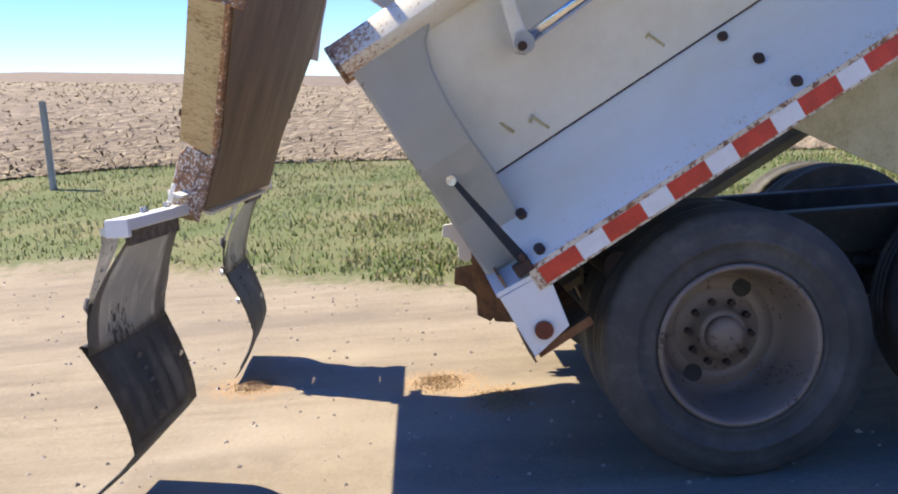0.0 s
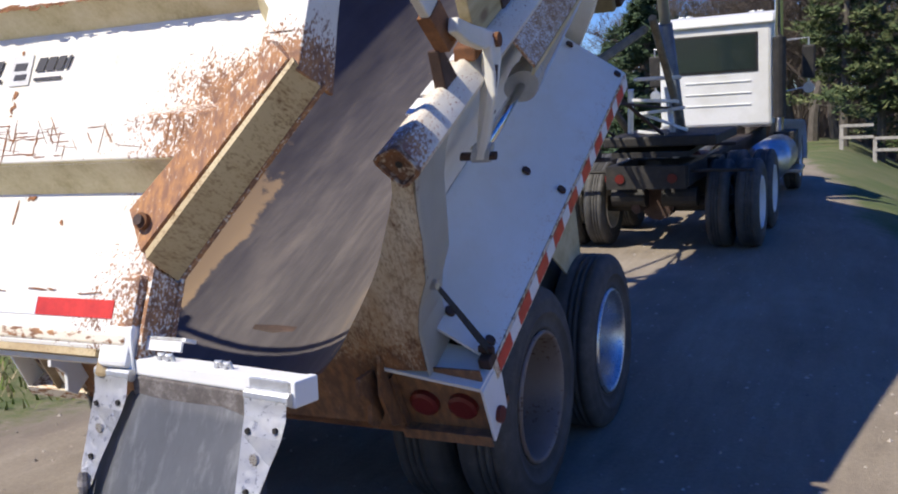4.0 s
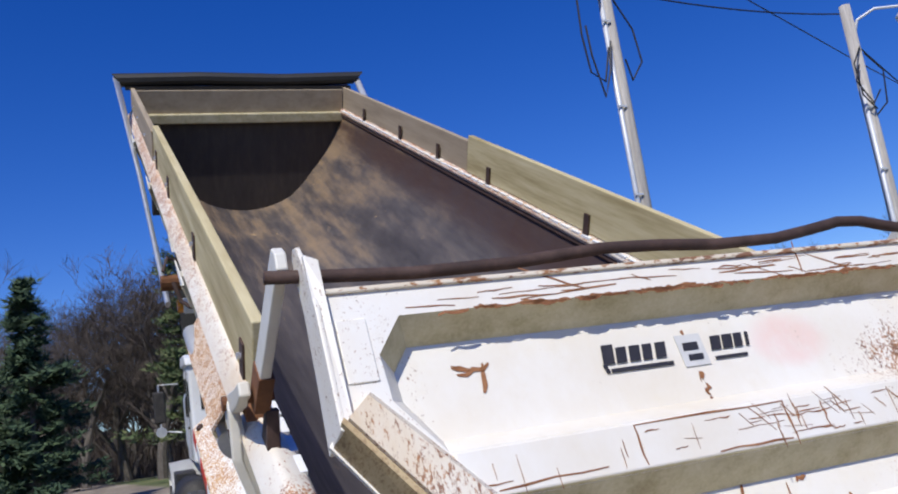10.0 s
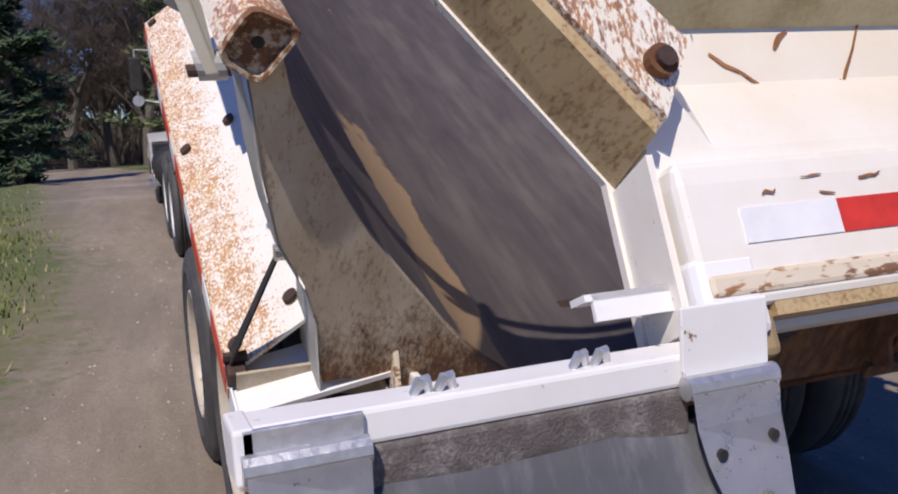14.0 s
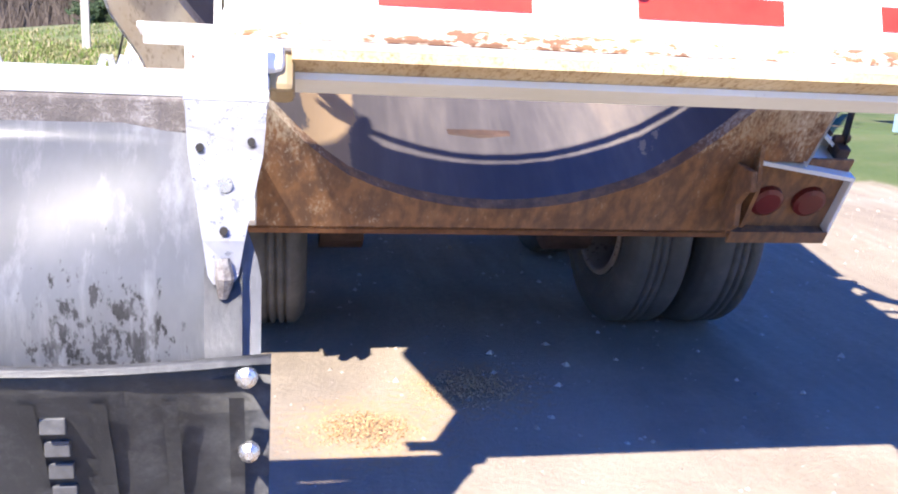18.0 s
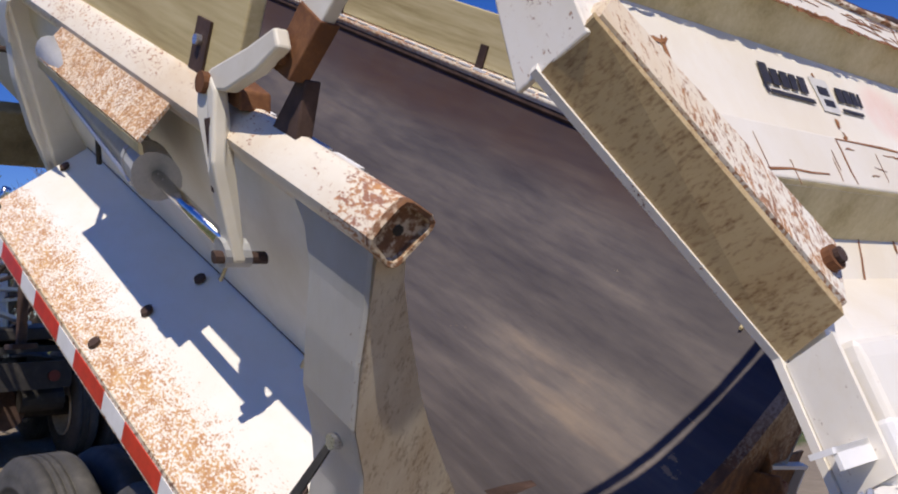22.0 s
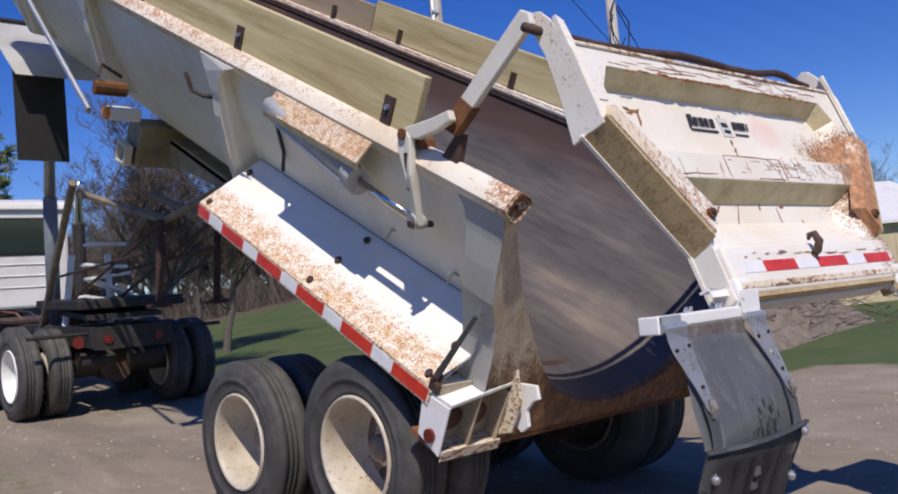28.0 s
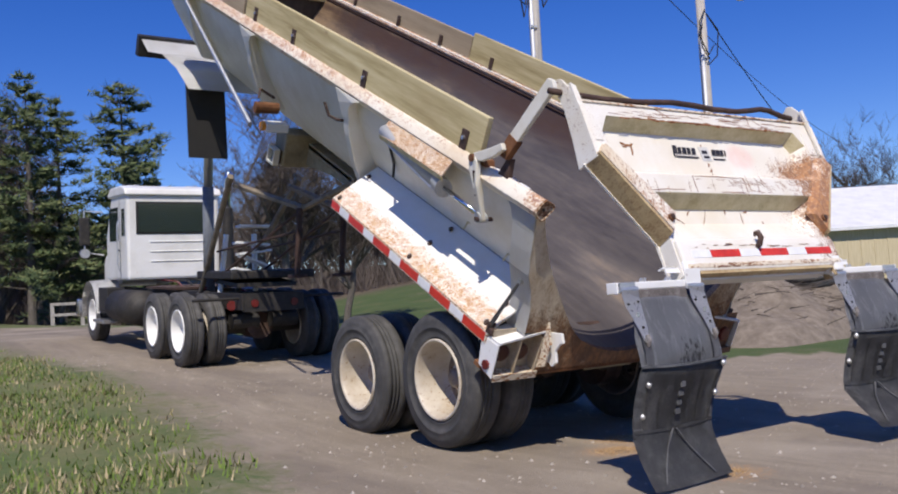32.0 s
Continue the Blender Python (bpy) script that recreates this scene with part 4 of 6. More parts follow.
def scab(x, z, length, width, ang, y=-0.0015, mt=None):
    c, s = math.cos(ang), math.sin(ang)
    n = 5
    up, dn = [], []
    for i in range(n):
        f = i / (n - 1)
        wv = width * (0.35 + 0.65 * math.sin(math.pi * (0.12 + 0.8 * f))) * rnd.uniform(0.6, 1.2)
        j = rnd.uniform(-1, 1) * width * 0.5
        px, pz = x + c * length * (f - 0.5) - s * j, z + s * length * (f - 0.5) + c * j
        up.append((px - s * wv / 2, y, pz + c * wv / 2))
        dn.append((px + s * wv / 2, y, pz - c * wv / 2))
    part("rust_scab", prism(up + dn[::-1], (0, 0.001, 0)), mt or M_SCAB, gate)


for k in range(34):
    x = rnd.uniform(-0.85, 0.95)
    scab(x, rnd.uniform(-0.075, -0.012), rnd.uniform(0.04, 0.24), rnd.uniform(0.002, 0.007), rnd.choice((0.06, -0.05, 0.02, 0.0, -0.03, 0.04, -0.45, 1.4)))
for k in range(70):
    scab(rnd.uniform(-0.8, 0.8), -0.0865 + rnd.uniform(-0.006, 0.004), rnd.uniform(0.02, 0.09), rnd.uniform(0.006, 0.014), 0)
for k in range(64):
    x = rnd.choice((rnd.uniform(-0.8, 0.8), rnd.gauss(0.22, 0.14)))
    scab(max(-0.82, min(0.82, x)), rnd.uniform(-0.555, -0.462), rnd.uniform(0.03, 0.10), rnd.uniform(0.0012, 0.0045), rnd.choice((0.05, -0.1, 1.5, 1.57, 0.02, -0.9)), -0.0155)
for x, z, ln, wd, an in ((-0.70, -0.235, 0.10, 0.016, 0.25), (-0.675, -0.26, 0.09, 0.014, 1.35), (-0.735, -0.225, 0.05, 0.02, 0.0), (-0.02, -0.335, 0.02, 0.018, 0), (-0.02, -0.365, 0.03, 0.016, 1.2), (-0.025, -0.40, 0.03, 0.012, 1.4), (-0.025, -0.20, 0.02, 0.01, 1.4)):
    scab(x, z, ln, wd, an, 0.092)
# weld beads boxing in the mid rail's patch
for x, z, ln, an in ((-0.36, -0.508, 0.10, 1.55), (0.115, -0.508, 0.10, 1.57), (0.24, -0.508, 0.07, 1.5), (-0.12, -0.459, 0.48, 0), (-0.62, -0.548, 0.30, 0.02), (-0.02, -0.556, 0.24, 0.0)):
    scab(x, z, ln, 0.006, an, -0.0155)
# faded maker's decal: plain blocks in its colours
part("decal_ground", box(-0.060, 0.028, 0.0905, 0.0925, -0.310, -0.208), M_DECAL, gate, "faded grey decal square with dark lettering blocks")


def slanted(x0, x1, z0, z1, lean=0.012):
    part("decal_block", prism([(x0, 0.0905, z0), (x1, 0.0905, z0), (x1 + lean, 0.0905, z1), (x0 + lean, 0.0905, z1)], (0, -0.002, 0)), M_INK, gate)


for k, (w_, h_) in enumerate(((0.040, 0.062), (0.036, 0.050), (0.038, 0.050), (0.034, 0.050), (0.038, 0.050))):
    x0 = -0.318 + 0.0435 * k
    slanted(x0, x0 + w_ - 0.003, -0.272, -0.272 + h_)
slanted(-0.300, -0.095, -0.300, -0.288, 0.0)
slanted(-0.316, -0.304, -0.300, -0.272, -0.006)
for x0, x1, z0, z1 in ((-0.046, 0.006, -0.262, -0.236), (-0.040, 0.010, -0.296, -0.276)):
    slanted(x0, x1, z0, z1, 0.004)
for k, w_ in enumerate((0.036, 0.036, 0.030, 0.012)):
    x0 = 0.048 + 0.042 * k
    slanted(x0, x0 + w_, -0.270, -0.224)
slanted(0.050, 0.165, -0.302, -0.293, 0.0)

refit(gate, gate_fit)
for k in range(16):
    scab(rnd.uniform(-0.68, 0.68), rnd.uniform(-1.035, -1.0), rnd.uniform(0.02, 0.12), rnd.uniform(0.002, 0.006), rnd.uniform(-0.1, 0.1), -0.0485)
for x, z, ln, wd, an in ((-0.27, -0.74, 0.20, 0.007, 1.0), (-0.33, -0.83, 0.07, 0.018, 0.9), (-0.42, -0.72, 0.05, 0.010, 0.6), (-0.05, -0.70, 0.06, 0.012, 1.4), (0.10, -0.76, 0.09, 0.006, 1.5), (0.16, -0.71, 0.04, 0.014, 0.4), (0.02, -0.86, 0.03, 0.010, 0.4), (0.31, -0.80, 0.04, 0.014, 1.5), (-0.52, -0.78, 0.13, 0.008, -0.6), (0.36, -0.93, 0.05, 0.034, 1.3), (0.50, -0.89, 0.10, 0.008, 0.5), (0.56, -0.90, 0.12, 0.006, 1.2)):
    scab(x, z, ln, wd, an, 0.092)
for sx in (-1, 1):
    part("bolt_eye", tube([(sx * 0.785, -0.046, -0.825), (sx * 0.785, -0.072, -0.825)], 0.024, 14), M_RUST, gate)
    part("bolt_core", tube([(sx * 0.785, -0.070, -0.825), (sx * 0.785, -0.082, -0.825)], 0.015, 12), M_BLACKRUST, gate)
part("lifting_hook", tube([(-0.065, -0.045, -1.03), (-0.065, -0.072, -1.02), (-0.065, -0.098, -0.985), (-0.062, -0.090, -0.945), (-0.056, -0.064, -0.938), (-0.052, -0.050, -0.956)], [0.016, 0.019, 0.019, 0.017, 0.013, 0.008], 10), M_BLACKRUST, gate, "rusty lifting hook", None, True)

# ---- mud flaps hung from the tailgate ----


M_CRUST = worn("crusted_weld", (0.06, 0.052, 0.048), (0.15, 0.13, 0.12), (0.42, 0.40, 0.38), 9, rough=0.9, bumps=0.8)


def mud_flap(cx, sx, twist=0, drop=0.335, curl=0.45):
    """Belting on strap hinges under a white angle bar; cx is the middle, sx the outer side."""
    m = Matrix.Translation(GATE @ Vector((cx, -0.005, -1.235 if sx < 0 else -1.21))) @ Matrix.Rotation(radians(twist), 4, "Z") @ Matrix.Diagonal((1.157, 1.10, 1.25, 1.0))
    flap = part("mud_flap", box(-0.298, 0.298, -0.032, 0.032, -0.014, 0.020, None, 0.005), M_WHITEST, trailer, "grey belting mud flap on a white hanger bar", m)
    part("end_plate", box(min(sx * 0.282, sx * 0.304), max(sx * 0.282, sx * 0.304), -0.040, 0.036, -0.030, 0.021, None, 0.004), M_WHITEST, flap)
    part("crusted_lip", box(-0.19, 0.19, -0.036, -0.010, -0.064, -0.0145, None, 0.005), M_CRUST, flap, "crusted grey weld along the bar")
    for x in (-0.10, 0.08):
        for dx in (-0.013, 0.013):
            part("chain_loop", tube([(x + dx - 0.008, -0.012, 0.020), (x + dx - 0.002, -0.016, 0.034), (x + dx + 0.006, -0.012, 0.034), (x + dx + 0.009, -0.008, 0.020)], 0.0055, 6), M_GALV, flap)

    def curve(f):
        return Vector((0, -0.046 - 0.105 * math.sin(math.pi * min(1.0, f) * 0.60) ** 1.2, -0.050 - drop * f + 0.02 * f * f))

    def half(f):
        return 0.205 + 0.085 * min(1.0, f / 0.55) ** 0.8
    rows = [[curve(f) + Vector((k * half(f), 0.020 * k * k * (1 - f) + 0.006 * math.sin(7 * f + 3 * k), 0)) for k in (-1, -0.75, -0.5, -0.25, 0, 0.25, 0.5, 0.75, 1)] for f in (k / 12 for k in range(13))]
    part("belting", sheet(rows, 0.010), M_BELT, flap, "scuffed grey conveyor belting", None, True)
    for bx in (-0.238, 0.238):
        spec = ((0.0, 0.056), (0.10, 0.053), (0.24, 0.042), (0.42, 0.029), (0.55, 0.021), (0.585, 0.013))
        pl = [Vector((bx - 0.058, -0.058, -0.016))] + [curve(f) + Vector((bx - wd, -0.016, 0)) for f, wd in spec]
        pr = [Vector((bx + 0.058, -0.058, -0.016))] + [curve(f) + Vector((bx + wd, -0.016, 0)) for f, wd in spec]
        st = part("strap_hinge", sheet([list(r_) for r_ in zip(pl, pr)], 0.006), M_ZINC, flap, "galvanised strap hinge", None, True)
        part("hinge_barrel", tube([(bx - 0.060, -0.046, -0.012), (bx + 0.060, -0.046, -0.012)], 0.013, 10), M_GALV, st)
        part("hinge_leaf", box(bx - 0.058, bx + 0.058, -0.040, -0.034, -0.016, 0.020 if bx * sx > 0 else 0.070, None, 0.002), M_GALV if bx * sx > 0 else M_WHITEST, st)
        for f, dx, r_ in ((0.075, -0.036, 0.006), (0.05, 0.036, 0.006), (0.21, 0.0, 0.011), (0.38, 0.0, 0.006)):
            p = curve(f) + Vector((bx + dx, -0.018, 0))
            part("rivet", tube([p, p + Vector((0, -0.006, 0))], r_, 8), M_BRIGHT if r_ > 0.01 else M_BLACK, st)
        sl = [curve(f) + Vector((bx - 0.026, -0.010, 0)) for f in (0.52, 0.68, 0.84, 1.0)]
        sr = [curve(f) + Vector((bx + 0.026, -0.010, 0)) for f in (0.52, 0.68, 0.84, 1.0)]
        part("belt_strip", sheet([list(r_) for r_ in zip(sl, sr)], 0.006), M_FLAP, flap, "grey belting strip", None, True)
        p = curve(0.57) + Vector((bx, -0.020, 0))
        part("rust_weld", tube([p + Vector((0, 0.002, 0.030)), p + Vector((0.003, -0.003, 0.005)), p - Vector((0, -0.002, 0.022))], [0.010, 0.014, 0.007], 8), M_CRUST, flap)
    e = curve(1.0)

    def low(f):
        return e + Vector((0, -0.006 + 0.115 * math.sin(f * 2.6) - curl * max(0.0, f - 0.58), 0.030 - 0.54 * f + 0.22 * curl * max(0.0, f - 0.58)))
    span_ = (-0.305, -0.2, -0.1, 0, 0.1, 0.2, 0.305)
    rows = [[low(f) + Vector((x * (1 - 0.05 * f), -0.012 - 0.016 * math.cos(5 * x + 2 * f), -0.010 * math.cos(x * 5))) for x in span_] for f in (k / 12 for k in range(13))]
    lower = part("lower_flap", sheet(rows, 0.012), M_FLAP2, flap, "moulded black rubber lower flap", None, True)
    lip = [[low(0.0) + Vector((x, -0.012 - 0.016 * math.cos(5 * x) + dy, -0.010 * math.cos(x * 5) + dz)) for x in span_] for dy, dz in ((0.018, 0.000), (0.008, 0.006), (-0.004, 0.002), (-0.003, -0.005))]
    part("folded_lip", sheet(lip, 0.004), M_FLAP, lower, "scuffed grey folded lip", None, True)
    # five sunken panels: raised frames between them
    for x in (-0.245, -0.142, -0.045, 0.052, 0.150, 0.245):
        rl = [low(f) + Vector((x * (1 - 0.05 * f), -0.020 - 0.016 * math.cos(5 * x + 2 * f), -0.008)) for f in (0.10, 0.24, 0.38, 0.50)]
        rr = [p + Vector((0.022, 0, 0)) for p in rl]
        part("moulded_rib", sheet([list(r_) for r_ in zip(rl, rr)], 0.008), M_FLAP2, lower)
    for f in (0.50,):
        rl = [low(f) + Vector((x * 0.96, -0.015 - 0.016 * math.cos(5 * x + 2 * f), -0.008 - 0.010 * math.cos(x * 5))) for x in span_]
        rr = [p - Vector((0, 0, 0.014)) for p in rl]
        part("moulded_rib", sheet([list(r_) for r_ in zip(rl, rr)], 0.008), M_FLAP2, lower)
    for x0, x1 in ((-0.03, -0.20), (0.0, 0.17)):
        part("moulded_line", tube([low(f) + Vector((x0 + (x1 - x0) * k, -0.024 - 0.016 * math.cos(5 * (x0 + (x1 - x0) * k) + 2 * f), -0.006)) for f, k in ((0.54, 0.0), (0.68, 0.35), (0.82, 0.7), (0.95, 1.0))], 0.005, 5), M_FLAP2, lower)
    # raised moulding too worn to read
    for k in range(4):
        p = low(0.17 + 0.075 * k) + Vector((-0.003, -0.034, -0.008))
        part("raised_bar", box(p.x - 0.018, p.x + 0.018, p.y - 0.004, p.y + 0.008, p.z - 0.012, p.z + 0.012, None, 0.002), M_FLAP2, lower)
    for f, x in ((0.035, 0.27 * -sx), (0.29, 0.27 * -sx), (0.14, 0.235 * sx), (0.40, 0.235 * sx)):
        p = low(f) + Vector((x, -0.022, -0.006))
        part("flap_bolt", tube([p, p + Vector((0, -0.008, 0)), p + Vector((0, -0.016, 0))], [0.017, 0.015, 0.007], 12), M_BRIGHT, lower)
    return flap


mud_flap(-1.066, -1, 0, 0.345, 0.16)
mud_flap(1.02, 1, -7, 0.325)

# ---- wheels and running gear ----


def tyre_bm(r=0.515, w=0.27):
    h = w / 2
    prof = [(h - 0.06, 0.30), (h - 0.03, 0.312), (h - 0.024, 0.322), (h - 0.020, 0.334), (h - 0.024, 0.338), (h - 0.008, 0.385), (h - 0.002, 0.392), (h - 0.001, 0.404), (h - 0.005, 0.408), (h - 0.004, 0.44), (h - 0.012, 0.470), (h - 0.016, 0.474), (h - 0.022, 0.492), (h - 0.034, r - 0.008), (h - 0.052, r)]
    grooves = []
    for k in range(3):
        g = h - 0.085 - k * (w - 0.17) / 3
        grooves += [(g + 0.007, r), (g + 0.005, r - 0.013), (g - 0.005, r - 0.013), (g - 0.007, r)]
    prof = prof + grooves + [(-x, rr) for x, rr in prof[::-1]]
    return lathe(prof, 48)


TYRE = bpy.data.meshes.new("tyre")
bm = tyre_bm()
bm.to_mesh(TYRE)
bm.free()
TYRE.materials.append(M_RUBBER)


def rim_mesh(deep):
    prof = [(0.110, 0.312), (0.122, 0.306), (0.124, 0.296), (0.110, 0.288), (0.085, 0.280), (0.02, 0.268), (-0.02 - deep * 0.6, 0.255), (-0.035 - deep, 0.225), (-0.030 - deep, 0.17), (-0.015 - deep, 0.145), (-0.010 - deep, 0.105), (0.04 - deep, 0.100), (0.05 - deep, 0.085), (0.055 - deep, 0.0)]
    bm = lathe(prof, 36)
    me = bpy.data.meshes.new("rim")
    bm.to_mesh(me)
    bm.free()
    return me


RIM_DEEP, RIM_TRACTOR = rim_mesh(0.125), rim_mesh(0.06)
for me in (RIM_DEEP, RIM_TRACTOR):
    me.materials.append(M_RIM)
NUT = bpy.data.meshes.new("wheel_nut")
bm = tube([(0, 0, 0), (0.03, 0, 0)], 0.014, 6)
bm.to_mesh(NUT)
bm.free()
NUT.materials.append(M_BLACKRUST)
HOLE = bpy.data.meshes.new("hand_hole")
bm = tube([(0, 0, 0), (0.006, 0, 0)], 0.038, 14)
bm.to_mesh(HOLE)
bm.free()
HOLE.materials.append(M_BLACK)


def wheel(parent, x, y, z, side, rim_mat=None, deep=True, spin=0, label="black truck tyre on a dusty steel rim"):
    m = Matrix.Translation((x, y, z)) @ (Matrix.Rotation(math.pi, 4, "Z") if side < 0 else Matrix.Identity(4)) @ Matrix.Rotation(radians(spin), 4, "X")
    me = RIM_DEEP if deep else RIM_TRACTOR
    if rim_mat:
        me = me.copy()
        me.materials.clear()
        me.materials.append(rim_mat)
    w_ = part_of("wheel", me, None, parent, label, m, True)
    part_of("tyre", TYRE, None, w_, "", None, True)
    d = 0.135 if deep else 0.07
    for k in range(10):
        a = 2 * math.pi * k / 10
        part_of("wheel_nut", NUT, None, w_, "", Matrix.Translation((0.0 - d, 0.126 * math.cos(a), 0.126 * math.sin(a))))
    if deep:
        part("hub_cap", tube([(-d + 0.05, 0, 0), (-d + 0.095, 0, 0), (-d + 0.105, 0, 0)], [0.078, 0.074, 0.050], 16), M_RIM_BROWN, w_, "grimy brown hub cap", None, True)
    for k in (0, 1):
        a = 2 * math.pi * (k + 0.25) / 2
        part_of("hand_hole", HOLE, None, w_, "", Matrix.Translation((-0.026 - d, 0.197 * math.cos(a), 0.197 * math.sin(a))))
    return w_


for sx in (-1, 1):
    for yy, mt in ((0.0, M_RIM_BROWN if sx > 0 else None), (1.26, M_ALU if sx > 0 else None)):
        wheel(trailer, sx * 1.075, yy, 0.50, sx, mt, True, 30 * sx + 40 * yy)
        wheel(trailer, sx * 0.765, yy, 0.50, -sx, M_RIM_BROWN, True, 77)
for yy in (0.0, 1.26):
    part("axle", tube([(-1.0, yy, 0.50), (1.0, yy, 0.50)], 0.075, 12), M_BLACK, trailer, "dark axle tube")
    for sx in (-1, 1):
        part("brake_drum", tube([(sx * 0.58, yy, 0.50), (sx * 0.40, yy, 0.50)], 0.20, 20), M_BLACKRUST, trailer, "rusty brake drum")
for sx in (-1, 1):
    part("subframe_beam", box(sx * 0.45 - 0.06, sx * 0.45 + 0.06, -0.45, 2.3, 0.70, 0.90, None, 0.01), M_BLACK, trailer, "dark chassis beam")
    part("spring_hanger", prism([(sx * 0.45, 0.40, 0.72), (sx * 0.45, 0.86, 0.72), (sx * 0.45, 0.70, 0.42), (sx * 0.45, 0.56, 0.42)], (sx * 0.03, 0, 0)), M_BLACK, trailer)
    part("leaf_spring", tube([(sx * 0.47, -0.45, 0.66), (sx * 0.47, 0.0, 0.60), (sx * 0.47, 0.50, 0.66)], 0.035, 6), M_BLACK, trailer)
    part("leaf_spring", tube([(sx * 0.47, 0.76, 0.66), (sx * 0.47, 1.26, 0.60), (sx * 0.47, 1.75, 0.66)], 0.035, 6), M_BLACK, trailer)
# unseen tanks, chambers and ties, added to cut light under the body
for yy in (0.62, 1.86):
    part("air_tank", tube([(-0.42, yy, 0.47), (-0.38, yy, 0.47), (0.38, yy, 0.47), (0.42, yy, 0.47)], [0.06, 0.14, 0.14, 0.06], 16), M_BLACK, trailer, "black tank added between the axles to cut light", None, True)
for sx in (-1, 1):
    for yy in (0.0, 1.26):
        part("brake_chamber", tube([(sx * 0.30, yy - 0.24, 0.52), (sx * 0.30, yy - 0.12, 0.52)], 0.085, 14), M_BLACKRUST, trailer, "rusty drum added by the axle to cut light")
    part("frame_cross_tie", box(sx * 0.18 - 0.22, sx * 0.18 + 0.22, -0.42, -0.32, 0.60, 0.74, None, 0.01), M_BLACK, trailer)
part("hinge_beam", tube([(-1.0, -0.40, 0.80), (1.0, -0.40, 0.80)], 0.06, 12), M_BLACKRUST, trailer, "rusty hinge tube")
part("belly_plate", prism([BED @ Vector((-0.25, 0.1, -0.16)), BED @ Vector((0.25, 0.1, -0.16)), BED @ Vector((0.25, 5.6, -0.16)), BED @ Vector((-0.25, 5.6, -0.16))], (0, 0, -0.04)), M_TANSTEEL, trailer, "dusty tan belly plate")
# grey stone guard between the body and the front axle
part("stone_guard", prism([BED @ Vector((1.0, 1.15, 0.20)), BED @ Vector((1.0, 2.15, 0.25)), Vector((1.0, 1.35, 0.75)), Vector((1.0, 1.05, 0.90))], (0.01, 0, 0)), M_DULLYELLOW, trailer, "grey-yellow stone guard sheet")

# ---- draught arms, hoist and front gear of the trailer ----
part("nose_bracket", box(-0.55, 0.55, 5.22, 5.52, -0.45, -0.05, None, 0.02), M_TANSTEEL, trailer, "dusty tan bracket box under the body", BED)
part("bracket_tube", box(-0.60, 0.60, 5.27, 5.43, -0.43, -0.27, None, 0.015), M_BLACKRUST, trailer, "open rusty box tube", BED)
for a0, a1, c0, c1 in ((5.25, 5.275, -0.45, -0.25), (5.425, 5.45, -0.45, -0.25), (5.275, 5.425, -0.45, -0.425), (5.275, 5.425, -0.275, -0.25)):
    part("tube_rim", box(-0.66, -0.585, a0, a1, c0, c1, None, 0.004), M_PAINT, trailer, "cream painted tube rim", BED)
part("belly_keel", prism([(0, 2.3, -0.14), (0, 5.7, -0.14), (0, 5.7, -0.50), (0, 4.6, -0.30)], (0.5, 0, 0)), M_TANSTEEL, trailer, "dusty tan belly keel", BED @ pose(-0.25, 0, 0))
part("amber_lamp", tube([(-1.12, 4.60, 0.22), (-1.16, 4.60, 0.22)], 0.05, 14), M_AMBER, trailer, "amber side lamp on a white mount", BED)
part("lamp_mount", box(-1.12, -0.86, 4.54, 4.66, 0.17, 0.27, None, 0.015), M_WHITEST, trailer, "", BED)
for sx in (-1, 1):
    a, b2 = Vector((sx * 0.50, 5.75, 2.95)), Vector((sx * 0.30 + 0.15, 8.15, 1.48))
    part("draught_arm", tube([a, a.lerp(b2, 0.5), b2], 0.044, 8), M_ARM, trailer, "weathered steel draught arm")
    part("side_brace", tube([(sx * 0.40, 5.85, 2.85), (sx * 0.25, 4.10, 2.32)], 0.045, 6), M_ARM, trailer, "angle-iron brace")
    part("side_brace", tube([(sx * 0.25, 4.10, 2.32), (sx * 0.35, 2.60, 2.42)], 0.034, 6), M_ARM, trailer)
    part("stay_rod", tube([(sx * 0.25, 4.10, 2.32), (sx * 0.30 + 0.1, 7.4, 1.62)], 0.018, 6), M_BLACKRUST, trailer)
    part("stay_rod", tube([(sx * 0.28, 4.1, 2.05), (sx * 0.30 + 0.1, 7.2, 2.05)], 0.016, 6), M_BLACKRUST, trailer)
    part("landing_leg", tube([(sx * 0.30, 4.10, 2.32), (sx * 0.30, 4.25, 1.52)], 0.040, 8), M_BLACKRUST, trailer, "rusty landing leg")
    part("leg_foot", box(sx * 0.30 - 0.09, sx * 0.30 + 0.09, 4.16, 4.35, 1.49, 1.53, None, 0.006), M_BLACKRUST, trailer)
    part("upright", tube([(sx * 0.28 + 0.15, 7.35, 1.45), (sx * 0.22 + 0.15, 7.15, 2.30)], 0.04, 6), M_WHITEST, trailer, "whitish upright")
for k, (z, dx, tilt) in enumerate(((2.40, 0.0, 0), (2.14, -0.04, 4), (2.02, 0.02, -6), (1.88, 0.06, 22), (1.74, -0.02, 10), (1.64, 0.10, 0))):
    part("ladder_rung", box(-0.27, 0.27, -0.085, 0.085, -0.018, 0.018, pose(0.30 + dx, 6.95 + 0.06 * k, z, 0, tilt, 6), 0.004), M_WHITEST, trailer, "white painted ladder rung")
